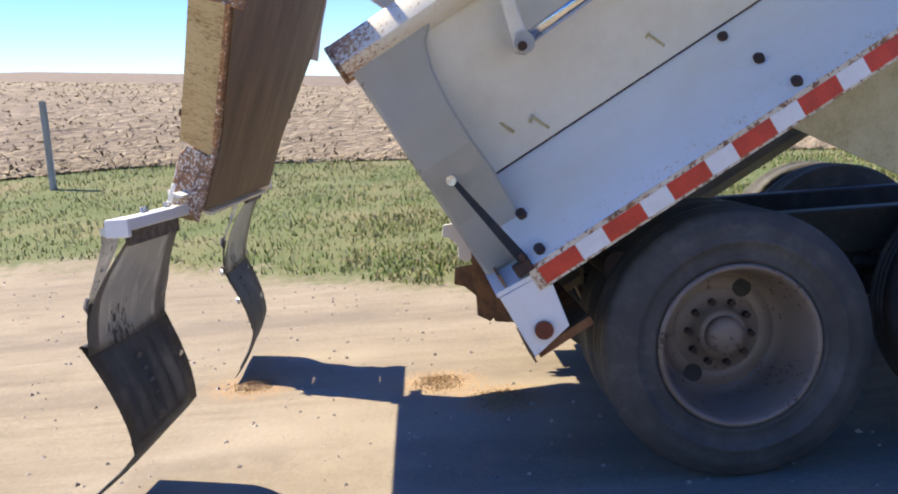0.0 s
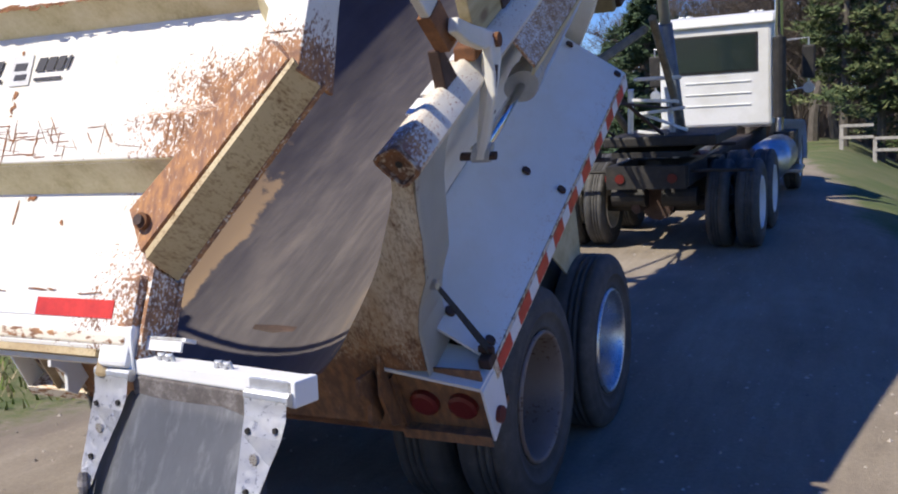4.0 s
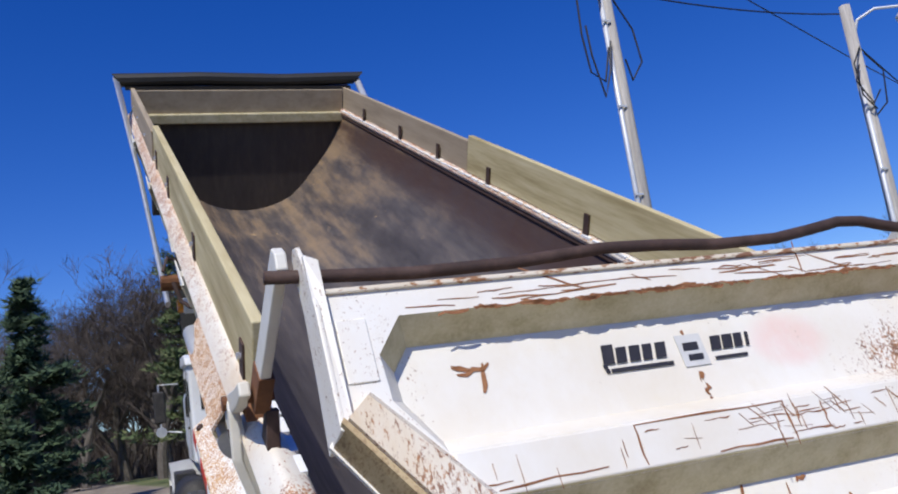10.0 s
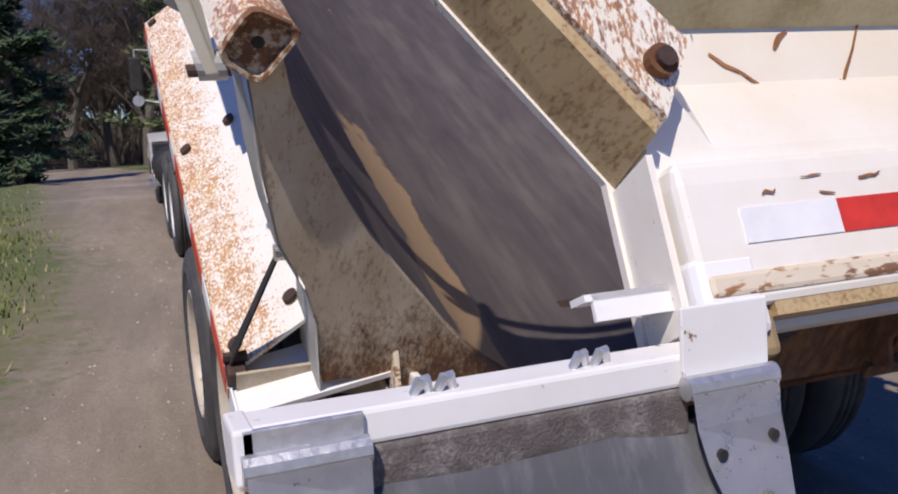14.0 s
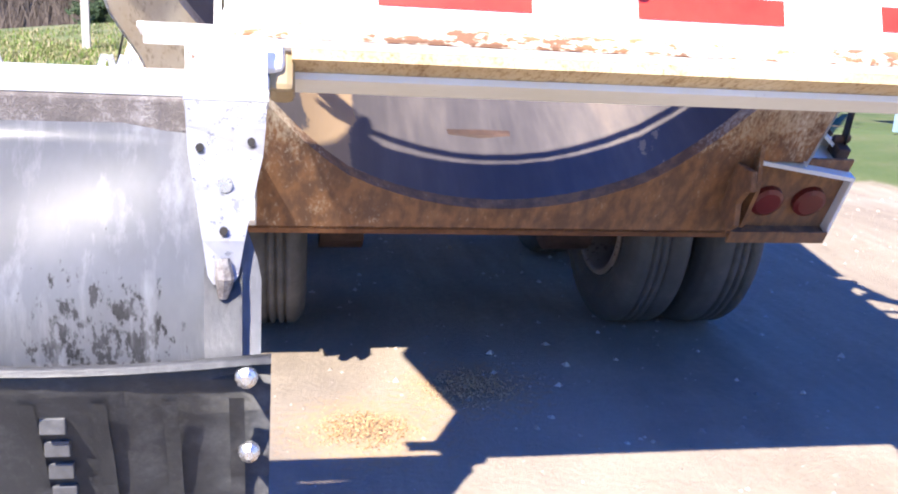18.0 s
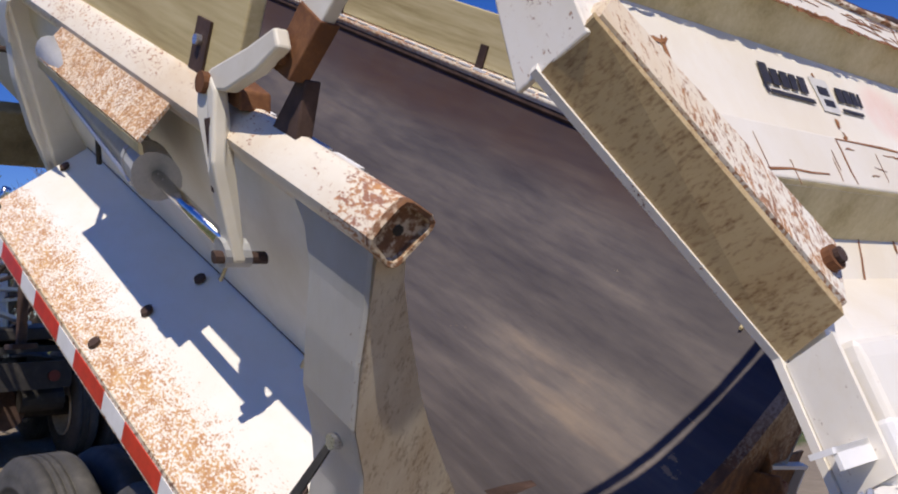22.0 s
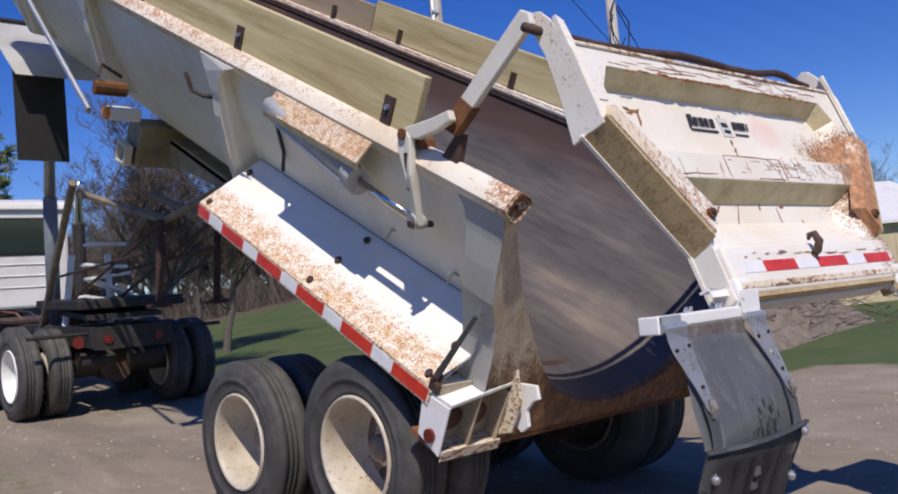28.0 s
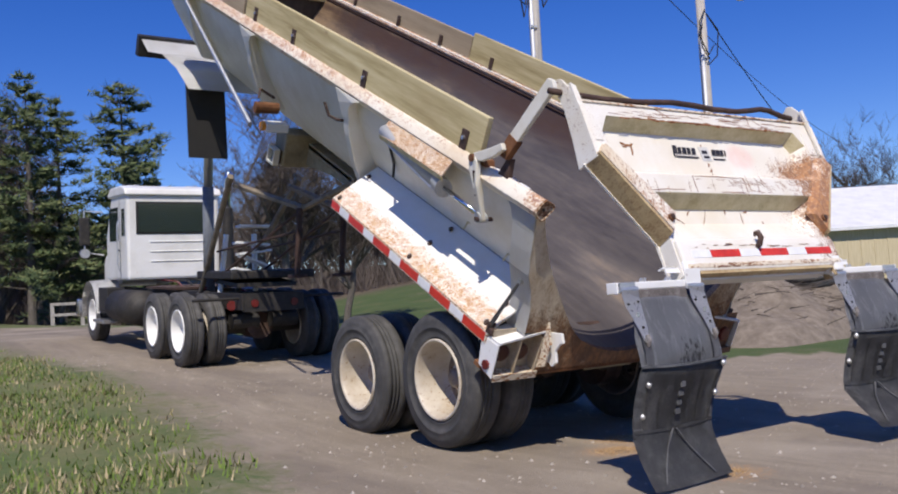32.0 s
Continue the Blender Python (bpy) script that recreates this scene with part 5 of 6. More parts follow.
hoist = part("hoist_cylinder", tube([(0.25, 8.9, 1.3), (0.12, 8.35, 3.2)], 0.09, 18), M_HOIST, trailer, "slate grey telescopic hoist", None, True)
part("hoist_stage", tube([(0.12, 8.35, 3.2), (0.02, 7.75, 5.1)], 0.072, 18), M_GALV, hoist, "bluish chromed stage", None, True)
# front plate, hose pan and flap under the nose
pan = sheet([[BED @ Vector((x, s, h)) for x in (-0.95, -0.3, 0.3, 0.95)] for s, h in ((7.6, -0.22), (8.2, -0.10), (8.9, -0.08), (9.6, -0.22), (10.1, -0.10))], 0.02)
part("nose_pan", pan, M_WHITEST, trailer, "white curved pan under the nose")
part("nose_pan_edge", box(-0.98, 0.98, 10.0, 10.14, -0.40, -0.08), M_BLACK, trailer, "", BED)
bm = bmesh.new()
top = BED @ Vector((-0.5, 7.9, -0.20))
add_box(bm, -0.90, -0.35, top.y, top.y + 0.02, top.z - 1.05, top.z)
part("nose_flap", bm, M_HOOD, trailer, "black rubber flap hanging from the nose")
for k, x in enumerate((-0.15, 0.05, 0.4)):
    part("air_hose", tube([(x, 7.9, 1.55), (x + 0.1, 8.6, 1.35), (x + 0.3, 10.2, 1.75), (x + 0.35, 12.4, 1.95)], 0.018, 6), M_HOOD if k else M_LAMP, trailer, "coiled air hose")

# ---- the tractor ----
TX, TY = 0.30, 7.15
tractor = thing("tractor_truck", "white day-cab tractor truck coupled ahead of the trailer", "truck", (TX, TY, ground_z(TX, TY) + 0.0), turn=-1.0)
tractor.matrix_basis = pose(TX, TY, ground_z(TX, TY), 3.7, 0, -1)
for yy in (0.0, 1.32):
    for sx in (-1, 1):
        wheel(tractor, sx * 1.05, yy, 0.50, sx, M_WHITEST, False, 20 * yy, "black truck tyre on a white steel rim")
        wheel(tractor, sx * 0.72, yy, 0.50, -sx, None, False, 10)
    part("drive_axle", tube([(-0.9, yy, 0.50), (0.9, yy, 0.50)], 0.10, 10), M_BLACK, tractor)
    part("differential", tube([(0, yy - 0.22, 0.52), (0, yy + 0.22, 0.52)], 0.20, 14), M_BLACKRUST, tractor)
for sx in (-1, 1):
    wheel(tractor, sx * 1.02, 5.60, 0.50, sx, M_WHITEST, False, 0, "black steer tyre on a white rim")
    part("chassis_rail", box(sx * 0.43 - 0.045, sx * 0.43 + 0.045, -0.75, 6.6, 0.78, 1.02, None, 0.008), M_BLACK, tractor, "black chassis rail")
    part("fuel_tank", tube([(sx * 0.92, 2.6, 0.72), (sx * 0.92, 4.2, 0.72)], 0.30, 20), M_BLACK if sx < 0 else M_ALU, tractor, "round fuel tank", None, True)
    part("cab_step", box(sx * 1.12 - 0.14, sx * 1.12 + 0.14, 4.2, 5.0, 0.40, 0.46, None, 0.01), M_ALU, tractor)
    part("side_box", box(sx * 1.0 - 0.16, sx * 1.0 + 0.16, 4.25, 4.95, 0.60, 1.05, None, 0.02), M_BLACK, tractor)
    bm = bmesh.new()
    rows = [[(sx * 1.20, 5.60 + 0.66 * math.cos(a), 0.50 + 0.66 * math.sin(a)), (sx * 0.70, 5.60 + 0.66 * math.cos(a), 0.52 + 0.68 * math.sin(a))] for a in (radians(d) for d in range(-5, 186, 12))]
    part("front_fender", sheet(rows, 0.03), M_CAB, tractor, "white rounded front fender", None, True)
    part("tail_light", tube([(sx * 0.30, -0.76, 0.88), (sx * 0.30, -0.80, 0.88)], 0.055, 14), M_LAMP, tractor, "red tail light")
    part("air_tank", tube([(sx * 0.30 - 0.20, -0.35, 0.62), (sx * 0.30 + 0.20, -0.35, 0.62)], 0.12, 14), M_BLACK, tractor)
    part("mud_hanger", tube([(sx * 0.45, -0.62, 0.95), (sx * 1.15, -0.66, 0.95)], 0.022, 8), M_BLACK, tractor)
    mirror = part("mirror", box(sx * 1.28 - 0.10, sx * 1.28 + 0.10, 5.42, 5.50, 1.85, 2.40, None, 0.03), M_BLACK, tractor, "black door mirror")
    part("mirror_arm", tube([(sx * 0.95, 5.40, 2.50), (sx * 1.28, 5.46, 2.52), (sx * 1.28, 5.46, 1.72), (sx * 0.95, 5.35, 1.66)], 0.016, 6), M_GALV, mirror)
    part("spot_mirror", tube([(sx * 1.28, 5.42, 1.70), (sx * 1.28, 5.50, 1.70)], 0.09, 14), M_GALV, mirror)
part("cross_member", box(-0.45, 0.45, -0.78, -0.68, 0.76, 1.02), M_BLACK, tractor)
part("suspension_block", box(-0.62, 0.62, 0.45, 0.90, 0.55, 1.0, None, 0.03), M_BLACK, tractor)
part("fifth_wheel", prism([(-0.45, -0.55, 1.10), (0.45, -0.55, 1.10), (0.48, 0.30, 1.16), (0.25, 0.62, 1.16), (-0.25, 0.62, 1.16), (-0.48, 0.30, 1.16)], (0, 0, 0.06)), M_BLACK, tractor, "greasy black fifth wheel plate")
part("deck_plate", box(-0.60, 0.60, 2.0, 3.7, 1.03, 1.07), M_BLACKRUST, tractor, "diamond deck plate")
part("coupler_box", box(-0.55, 0.75, -0.55, 1.0, 1.22, 1.34, None, 0.02), M_BLACK, tractor)
rnd = random.Random(21)
for k in range(16):
    x, y0, z0 = rnd.uniform(-0.55, 0.55), rnd.uniform(-0.7, 2.0), rnd.uniform(0.45, 1.0)
    part("brake_chamber" if k % 3 else "valve_block", tube([(x, y0, z0), (x + rnd.uniform(-0.1, 0.1), y0 + 0.2, z0 + rnd.uniform(-0.05, 0.05))], rnd.uniform(0.04, 0.10), 10), (M_BLACK, M_BLACKRUST, M_LAMP, M_BLACK)[k % 4], tractor)
cab = part("cab", prism([(-0.86, 3.92, 1.18), (-0.86, 3.92, 2.72), (-0.86, 4.02, 2.84), (-0.86, 5.05, 2.84), (-0.86, 5.52, 1.98), (-0.86, 5.52, 1.18)], (1.72, 0, 0), 0.05), M_CAB, tractor, "white painted steel cab")
part("roof_cap", prism([(-0.90, 3.86, 2.74), (-0.90, 3.90, 2.86), (-0.90, 4.2, 2.93), (-0.90, 5.0, 2.93), (-0.90, 5.22, 2.80), (-0.90, 5.16, 2.74)], (1.80, 0, 0), 0.03), M_CAB, cab, "white roof cap")
for x in (-0.62, -0.50, 0.50, 0.62):
    part("roof_lamp", box(x - 0.05, x + 0.05, 4.55, 4.70, 2.925, 2.975, None, 0.01), M_GALV, cab)
part("rear_window_seal", box(-0.70, 0.66, 3.905, 3.925, 2.02, 2.62, None, 0.01), M_HOOD, cab)
part("rear_window", box(-0.66, 0.62, 3.898, 3.908, 2.06, 2.58), M_GLASS, cab, "dark tinted rear window")
for z in (1.88, 1.70, 1.52):
    part("pressed_bead", tube([(-0.45, 3.916, z), (0.55, 3.916, z)], 0.012, 6), M_CAB, cab)
for sx in (-1, 1):
    part("door_window", box(min(sx * 0.858, sx * 0.868), max(sx * 0.858, sx * 0.868), 4.55, 5.22, 1.92, 2.55), M_GLASS, cab, "door glass")
    part("quarter_window", box(min(sx * 0.858, sx * 0.868), max(sx * 0.858, sx * 0.868), 4.08, 4.30, 2.0, 2.5), M_GLASS, cab)
    part("door_seam", box(min(sx * 0.858, sx * 0.864), max(sx * 0.858, sx * 0.864), 4.44, 4.455, 1.2, 2.68), M_BLACK, cab)
    part("door_handle", box(min(sx * 0.86, sx * 0.885), max(sx * 0.86, sx * 0.885), 4.50, 4.62, 1.72, 1.76), M_BLACK, cab)
    part("grab_rail", tube([(sx * 0.90, 4.36, 1.35), (sx * 0.93, 4.36, 1.5), (sx * 0.93, 4.36, 2.2), (sx * 0.90, 4.36, 2.3)], 0.014, 6), M_GALV, cab)
part("windscreen", prism([(-0.78, 5.14, 2.70), (0.78, 5.14, 2.70), (0.80, 5.50, 2.05), (-0.80, 5.50, 2.05)], (0, 0.012, 0.006)), M_GLASS, cab)
part("hood", prism([(-0.60, 5.50, 1.10), (-0.60, 5.50, 1.92), (-0.60, 6.80, 1.66), (-0.60, 6.95, 1.50), (-0.60, 6.95, 1.0)], (1.20, 0, 0), 0.06), M_CAB, tractor, "white sloping hood")
part("front_bumper", box(-1.15, 1.15, 6.95, 7.10, 0.42, 0.78, None, 0.03), M_CHROME, tractor)
part("exhaust_pipe", tube([(0.98, 3.78, 1.1), (0.98, 3.78, 3.05), (1.02, 3.70, 3.18)], 0.065, 14), M_CHROME, tractor, "chromed exhaust stack", None, True)
part("heat_shield", tube([(0.98, 3.78, 1.3), (0.98, 3.78, 2.5)], 0.10, 14), M_BLACK, tractor)

# ---- ground ----


def lerp(a, b, f):
    return a + (b - a) * min(1.0, max(0.0, f))


def bend(y):
    """How far the lane swings west on its way north."""
    return lerp(0.0, 0.8, (y - 6.0) / 5.0) + lerp(0.0, 1.9, (y - 11.0) / 14.0) + lerp(0.0, 3.0, (y - 25.0) / 25.0)


def lane_left(y):
    return (lerp(-6.4, -2.6, (y + 5.0) / 5.0) if y < 0 else lerp(-2.6, -1.9, y / 5.0)) - 0.5 * bend(y)


def lane_right(y):
    return lerp(7.2, 3.3, (y - 1.5) / 4.0) - bend(y)


xs = sorted({round(v, 2) for v in [-2200, -900, -400, -200, -100, -60, -40, -30, -24, -20, -16] + [-14 + 0.4 * k for k in range(66)] + [13, 15, 18, 22, 28, 36, 50, 80, 150, 400, 900, 2200]})
ys = sorted({round(v, 2) for v in [-2200, -900, -400, -150, -60, -30, -20, -15, -12] + [-10 + 0.4 * k for k in range(76)] + [21, 22, 24, 27, 30, 35, 40, 50, 70, 100, 160, 300, 700, 2200]})
bm = bmesh.new()
grid = []
for y in ys:
    row = []
    for x in xs:
        z = ground_z(x, y)
        near = max(abs(x), abs(y)) < 30
        if near:
            inside = lane_left(y) < x < lane_right(y)
            z += 0.018 * noise.noise((x * 0.5, y * 0.5, 0)) if inside else 0.03 + 0.05 * noise.noise((x * 0.35, y * 0.35, 3))
            if inside and y < 8:
                z -= 0.02
        row.append(bm.verts.new((x, y, z)))
    grid.append(row)
for a, c in zip(grid, grid[1:]):
    for k in range(len(xs) - 1):
        bm.faces.new((a[k], a[k + 1], c[k + 1], c[k]))

M_GROUND, t, b = nodes_of("farmyard_ground")
geo = t.nodes.new("ShaderNodeNewGeometry")
sep = t.nodes.new("ShaderNodeSeparateXYZ")
t.links.new(geo.outputs["Position"], sep.inputs[0])
px, py = sep.outputs[0], sep.outputs[1]
pos = geo.outputs["Position"]


def gnoise(scale, detail=6, rough=0.6):
    return noise_at(t, pos, scale, detail, rough)


def smooth(v_, a, c):
    n_ = t.nodes.new("ShaderNodeMapRange")
    n_.interpolation_type = "SMOOTHSTEP"
    n_.inputs[1].default_value, n_.inputs[2].default_value = a, c
    t.links.new(v_, n_.inputs[0])
    return n_.outputs[0]


wob = maths(t, "MULTIPLY", maths(t, "SUBTRACT", gnoise(0.9, 5, 0.7), 0.5), 1.6)
# lane edges as in lane_left and lane_right
left = maths(t, "ADD", -2.6, maths(t, "MULTIPLY", maths(t, "MINIMUM", maths(t, "MAXIMUM", py, -5.0), 0.0), 0.76))
left = maths(t, "ADD", left, maths(t, "MULTIPLY", maths(t, "MINIMUM", maths(t, "MAXIMUM", py, 0.0), 5.0), 0.14))
bends = [maths(t, "MULTIPLY", maths(t, "MINIMUM", maths(t, "MAXIMUM", maths(t, "SUBTRACT", py, y0), 0.0), dy), dx / dy) for y0, dy, dx in ((6.0, 5.0, 0.8), (11.0, 14.0, 1.9), (25.0, 25.0, 3.0))]
swing = plus(t, *bends)
left = maths(t, "SUBTRACT", maths(t, "ADD", left, wob), maths(t, "MULTIPLY", swing, 0.5))
rf = t.nodes.new("ShaderNodeMapRange")
rf.inputs[1].default_value, rf.inputs[2].default_value, rf.inputs[3].default_value, rf.inputs[4].default_value = 1.5, 5.5, 7.2, 3.3
t.links.new(py, rf.inputs[0])
right = maths(t, "SUBTRACT", maths(t, "ADD", rf.outputs[0], wob), swing)
lane = maths(t, "MULTIPLY", smooth(maths(t, "ADD", maths(t, "SUBTRACT", px, left), maths(t, "MULTIPLY", maths(t, "SUBTRACT", gnoise(7, 5, 0.75), 0.5), 1.8)), -0.45, 0.45), smooth(maths(t, "SUBTRACT", right, px), -0.25, 0.25))
g1, g2, g3 = gnoise(1.1, 6, 0.65), gnoise(38, 6, 0.7), gnoise(0.25, 4, 0.6)
lane_map = t.nodes.new("ShaderNodeMapping")
lane_map.inputs["Scale"].default_value = (1.0, 0.16, 1.0)
t.links.new(pos, lane_map.inputs["Vector"])
s1, s2 = noise_at(t, lane_map.outputs[0], 2.2, 6, 0.65), noise_at(t, lane_map.outputs[0], 9, 5, 0.7)
gravel = ramp(t, mix(t, 0.40, mix(t, 0.5, g1, s1), mix(t, 0.45, g2, s2)), [(0.34, (0.150, 0.120, 0.089)), (0.50, (0.27, 0.224, 0.167)), (0.64, (0.42, 0.358, 0.275))])
lawn = ramp(t, mix(t, 0.4, gnoise(0.5, 6, 0.7), gnoise(26, 5, 0.7)), [(0.32, (0.038, 0.066, 0.014)), (0.50, (0.062, 0.095, 0.022)), (0.66, (0.13, 0.115, 0.055))])
grass = ramp(t, mix(t, 0.4, gnoise(0.6, 6, 0.7), gnoise(22, 5, 0.7)), [(0.30, (0.055, 0.080, 0.022)), (0.44, (0.085, 0.120, 0.034)), (0.56, (0.15, 0.150, 0.065)), (0.68, (0.25, 0.20, 0.125))])
soil = ramp(t, mix(t, 0.5, gnoise(0.35, 6, 0.7), mix(t, 0.5, gnoise(1.6, 5, 0.75), gnoise(7, 5, 0.75))), [(0.38, (0.075, 0.056, 0.044)), (0.47, (0.145, 0.110, 0.086)), (0.55, (0.215, 0.168, 0.132)), (0.66, (0.36, 0.295, 0.23))])
woods = ramp(t, gnoise(2.0, 6, 0.7), [(0.35, (0.06, 0.045, 0.03)), (0.65, (0.16, 0.12, 0.08))])
field = smooth(maths(t, "ADD", px, maths(t, "MULTIPLY", wob, 0.6)), -15.6, -16.4)
col = mix(t, field, mix(t, smooth(px, 3.0, 5.5), grass, lawn), soil)
col = mix(t, smooth(py, 46.0, 52.0), col, mix(t, smooth(px, -60, -64), woods, soil))
col = mix(t, lane, col, gravel)
col = mix(t, maths(t, "MULTIPLY", lane, maths(t, "MULTIPLY", smooth(mix(t, 0.55, gnoise(0.55, 6, 0.68), s1), 0.47, 0.62), 0.62)), col, (0.140, 0.108, 0.082))
col = mix(t, maths(t, "MULTIPLY", lane, maths(t, "MULTIPLY", smooth(g3, 0.52, 0.66), 0.35)), col, (0.46, 0.40, 0.325))
# two worn wheel tracks, wandering a little
wander = maths(t, "MULTIPLY", maths(t, "SUBTRACT", gnoise(0.15, 2, 0.5), 0.5), 1.2)
for cx in (-2.35, -0.55, 0.9):
    d = maths(t, "ABSOLUTE", maths(t, "SUBTRACT", maths(t, "ADD", px, wander), cx), 0)
    f = maths(t, "MULTIPLY", smooth(d, 0.42, 0.12), maths(t, "MULTIPLY", smooth(g1, 0.35, 0.6), maths(t, "MULTIPLY", lane, 0.5)))
    col = mix(t, f, col, (0.135, 0.108, 0.088))
# orange grain spills behind the gate
for cx, cy, r_ in ((-0.66, -2.18, 0.30), (-0.06, -0.80, 0.32), (-0.45, -1.12, 0.30)):
    d = maths(t, "ADD", maths(t, "POWER", maths(t, "SUBTRACT", px, cx), 2), maths(t, "POWER", maths(t, "SUBTRACT", py, cy), 2))
    f = maths(t, "MULTIPLY", smooth(maths(t, "ADD", d, maths(t, "MULTIPLY", maths(t, "SUBTRACT", g2, 0.5), 0.4)), r_ * r_, r_ * r_ * 0.1), 0.65)
    col = mix(t, f, col, (0.40, 0.25, 0.13))
t.links.new(col, b.inputs["Base Color"])
b.inputs["Roughness"].default_value = 0.95
bump(t, b, mix(t, 0.5, g2, g1), 0.5, 0.03)
ground = tagged(part("ground", bm, M_GROUND, None, "", None, True), "pale gravel lane between rough spring grass and a stubble field", "ground", kind="structure")


def field_of(name, label, category, build, n, seed, material, rnd_col=None):
    """Many small loose bits as one mesh."""
    rng = np.random.default_rng(seed)
    verts, faces = [], []
    for _ in range(n):
        build(rng, verts, faces)
    me = bpy.data.meshes.new(name)
    me.from_pydata(verts, [], faces)
    me.materials.append(material)
    ob = new(name, me)
    return tagged(ob, label, category, kind="stuff")


def island_col(name, stops, rough=0.9):
    m, t, b = nodes_of(name)
    g = t.nodes.new("ShaderNodeNewGeometry")
    t.links.new(ramp(t, g.outputs["Random Per Island"], stops), b.inputs["Base Color"])
    b.inputs["Roughness"].default_value = rough
    return m


M_BLADE = island_col("grass_blades", [(0.0, (0.09, 0.145, 0.020)), (0.45, (0.145, 0.215, 0.038)), (0.62, (0.20, 0.20, 0.07)), (0.78, (0.32, 0.26, 0.14)), (1.0, (0.44, 0.36, 0.22))])
M_STALK = island_col("corn_stubble", [(0.0, (0.12, 0.092, 0.065)), (0.55, (0.25, 0.20, 0.14)), (1.0, (0.44, 0.37, 0.27))])
M_STONE = island_col("gravel_stones", [(0.0, (0.16, 0.14, 0.12)), (0.5, (0.34, 0.30, 0.25)), (1.0, (0.42, 0.37, 0.32))])


def blade_in(regions):
    total = sum(r_[4] for r_ in regions)

    def build(rng, verts, faces):
        k = rng.uniform(0, total)
        for x0, x1, y0, y1, wgt in regions:
            k -= wgt
            if k <= 0:
                break
        x, y = rng.uniform(x0, x1), rng.uniform(y0, y1)
        jag = 0.35 * noise.noise((x * 1.3, y * 1.3, 7))
        if lane_left(y) - jag < x < lane_right(y) + jag:
            return
        tuft = noise.noise((x * 0.9, y * 0.9, 1))
        if y > -1 and lane_left(y) - 1.3 < x < 0 and rng.uniform() * 1.4 > lane_left(y) - x + 0.5 * tuft:
            return
        if tuft < -0.25 and rng.uniform() < 0.7:
            return
        z = ground_z(x, y) + 0.03 + 0.05 * noise.noise((x * 0.35, y * 0.35, 3)) - 0.01
        h, a, w_ = rng.uniform(0.03, 0.085) * (1 + 0.6 * max(0, tuft)), rng.uniform(0, 6.28), rng.uniform(0.006, 0.014)
        lean = rng.uniform(0.2, 0.9) * h
        c, s = math.cos(a), math.sin(a)
        i = len(verts)
        verts.extend([(x - s * w_, y + c * w_, z), (x + s * w_, y - c * w_, z), (x + c * lean, y + s * lean, z + h)])
        faces.append((i, i + 1, i + 2))
    return build


field_of("grass", "rough spring grass with dry tufts", "grass", blade_in([(-16, -1.7, -12, 14, 14), (-8, -1.7, -2, 12, 8), (-6, -1.7, 8, 24, 1)]), 105000, 8, M_BLADE)


def stalk(rng, verts, faces):
    d = 15.6 + 130 * rng.uniform() ** 2.4
    x, y = -d, rng.uniform(-14, 26) + rng.uniform(-1, 1) * (d - 10) * 0.6
    a, ln, w_ = rng.uniform(0, 3.14), rng.uniform(0.05, 0.28), rng.uniform(0.008, 0.022) * (1 + (d - 10) / 25)
    ln *= 1 + (d - 10) / 60
    z = ground_z(x, y) + 0.04 + rng.uniform(0, 0.03)
    c, s = math.cos(a) * ln, math.sin(a) * ln
    up = rng.uniform(0, 0.12) if rng.uniform() < 0.4 else 0.0
    i = len(verts)
    verts.extend([(x - c, y - s, z), (x + c, y + s, z + up), (x + c - s / ln * w_ * 2, y + s + c / ln * w_ * 2, z + up + w_ * 0.6), (x - c - s / ln * w_ * 2, y - s + c / ln * w_ * 2, z + w_ * 0.6)])
    faces.append((i, i + 1, i + 2, i + 3))


field_of("stubble", "pale broken corn stubble over the ploughed field", "stubble", stalk, 48000, 9, M_STALK)


def stone(rng, verts, faces):
    x, y = rng.uniform(-6, 7), rng.uniform(-6, 10)
    if not lane_left(y) < x < lane_right(y):
        return
    r_ = 0.004 + 0.016 * rng.uniform() ** 4
    z = ground_z(x, y) - (0.02 if y < 8 else 0) + 0.018 * noise.noise((x * 0.5, y * 0.5, 0))
    i = len(verts)
    a = rng.uniform(0, 6.28)
    for k in range(4):
        verts.append((x + r_ * math.cos(a + k * 1.57) * rng.uniform(0.7, 1.3), y + r_ * math.sin(a + k * 1.57) * rng.uniform(0.7, 1.3), z))
    verts.append((x, y, z + r_ * rng.uniform(0.5, 1.0)))
    faces.extend([(i + k, i + (k + 1) % 4, i + 4) for k in range(4)])


field_of("loose_gravel", "loose pale gravel stones scattered over the lane", "gravel", stone, 11000, 10, M_STONE)

SPILLS = ((-0.66, -2.18, 0.09), (-0.06, -0.80, 0.12), (-0.45, -1.12, 0.10))
M_GRAIN = island_col("spilled_grain", [(0.0, (0.20, 0.115, 0.05)), (0.5, (0.34, 0.215, 0.10)), (1.0, (0.48, 0.34, 0.18))])


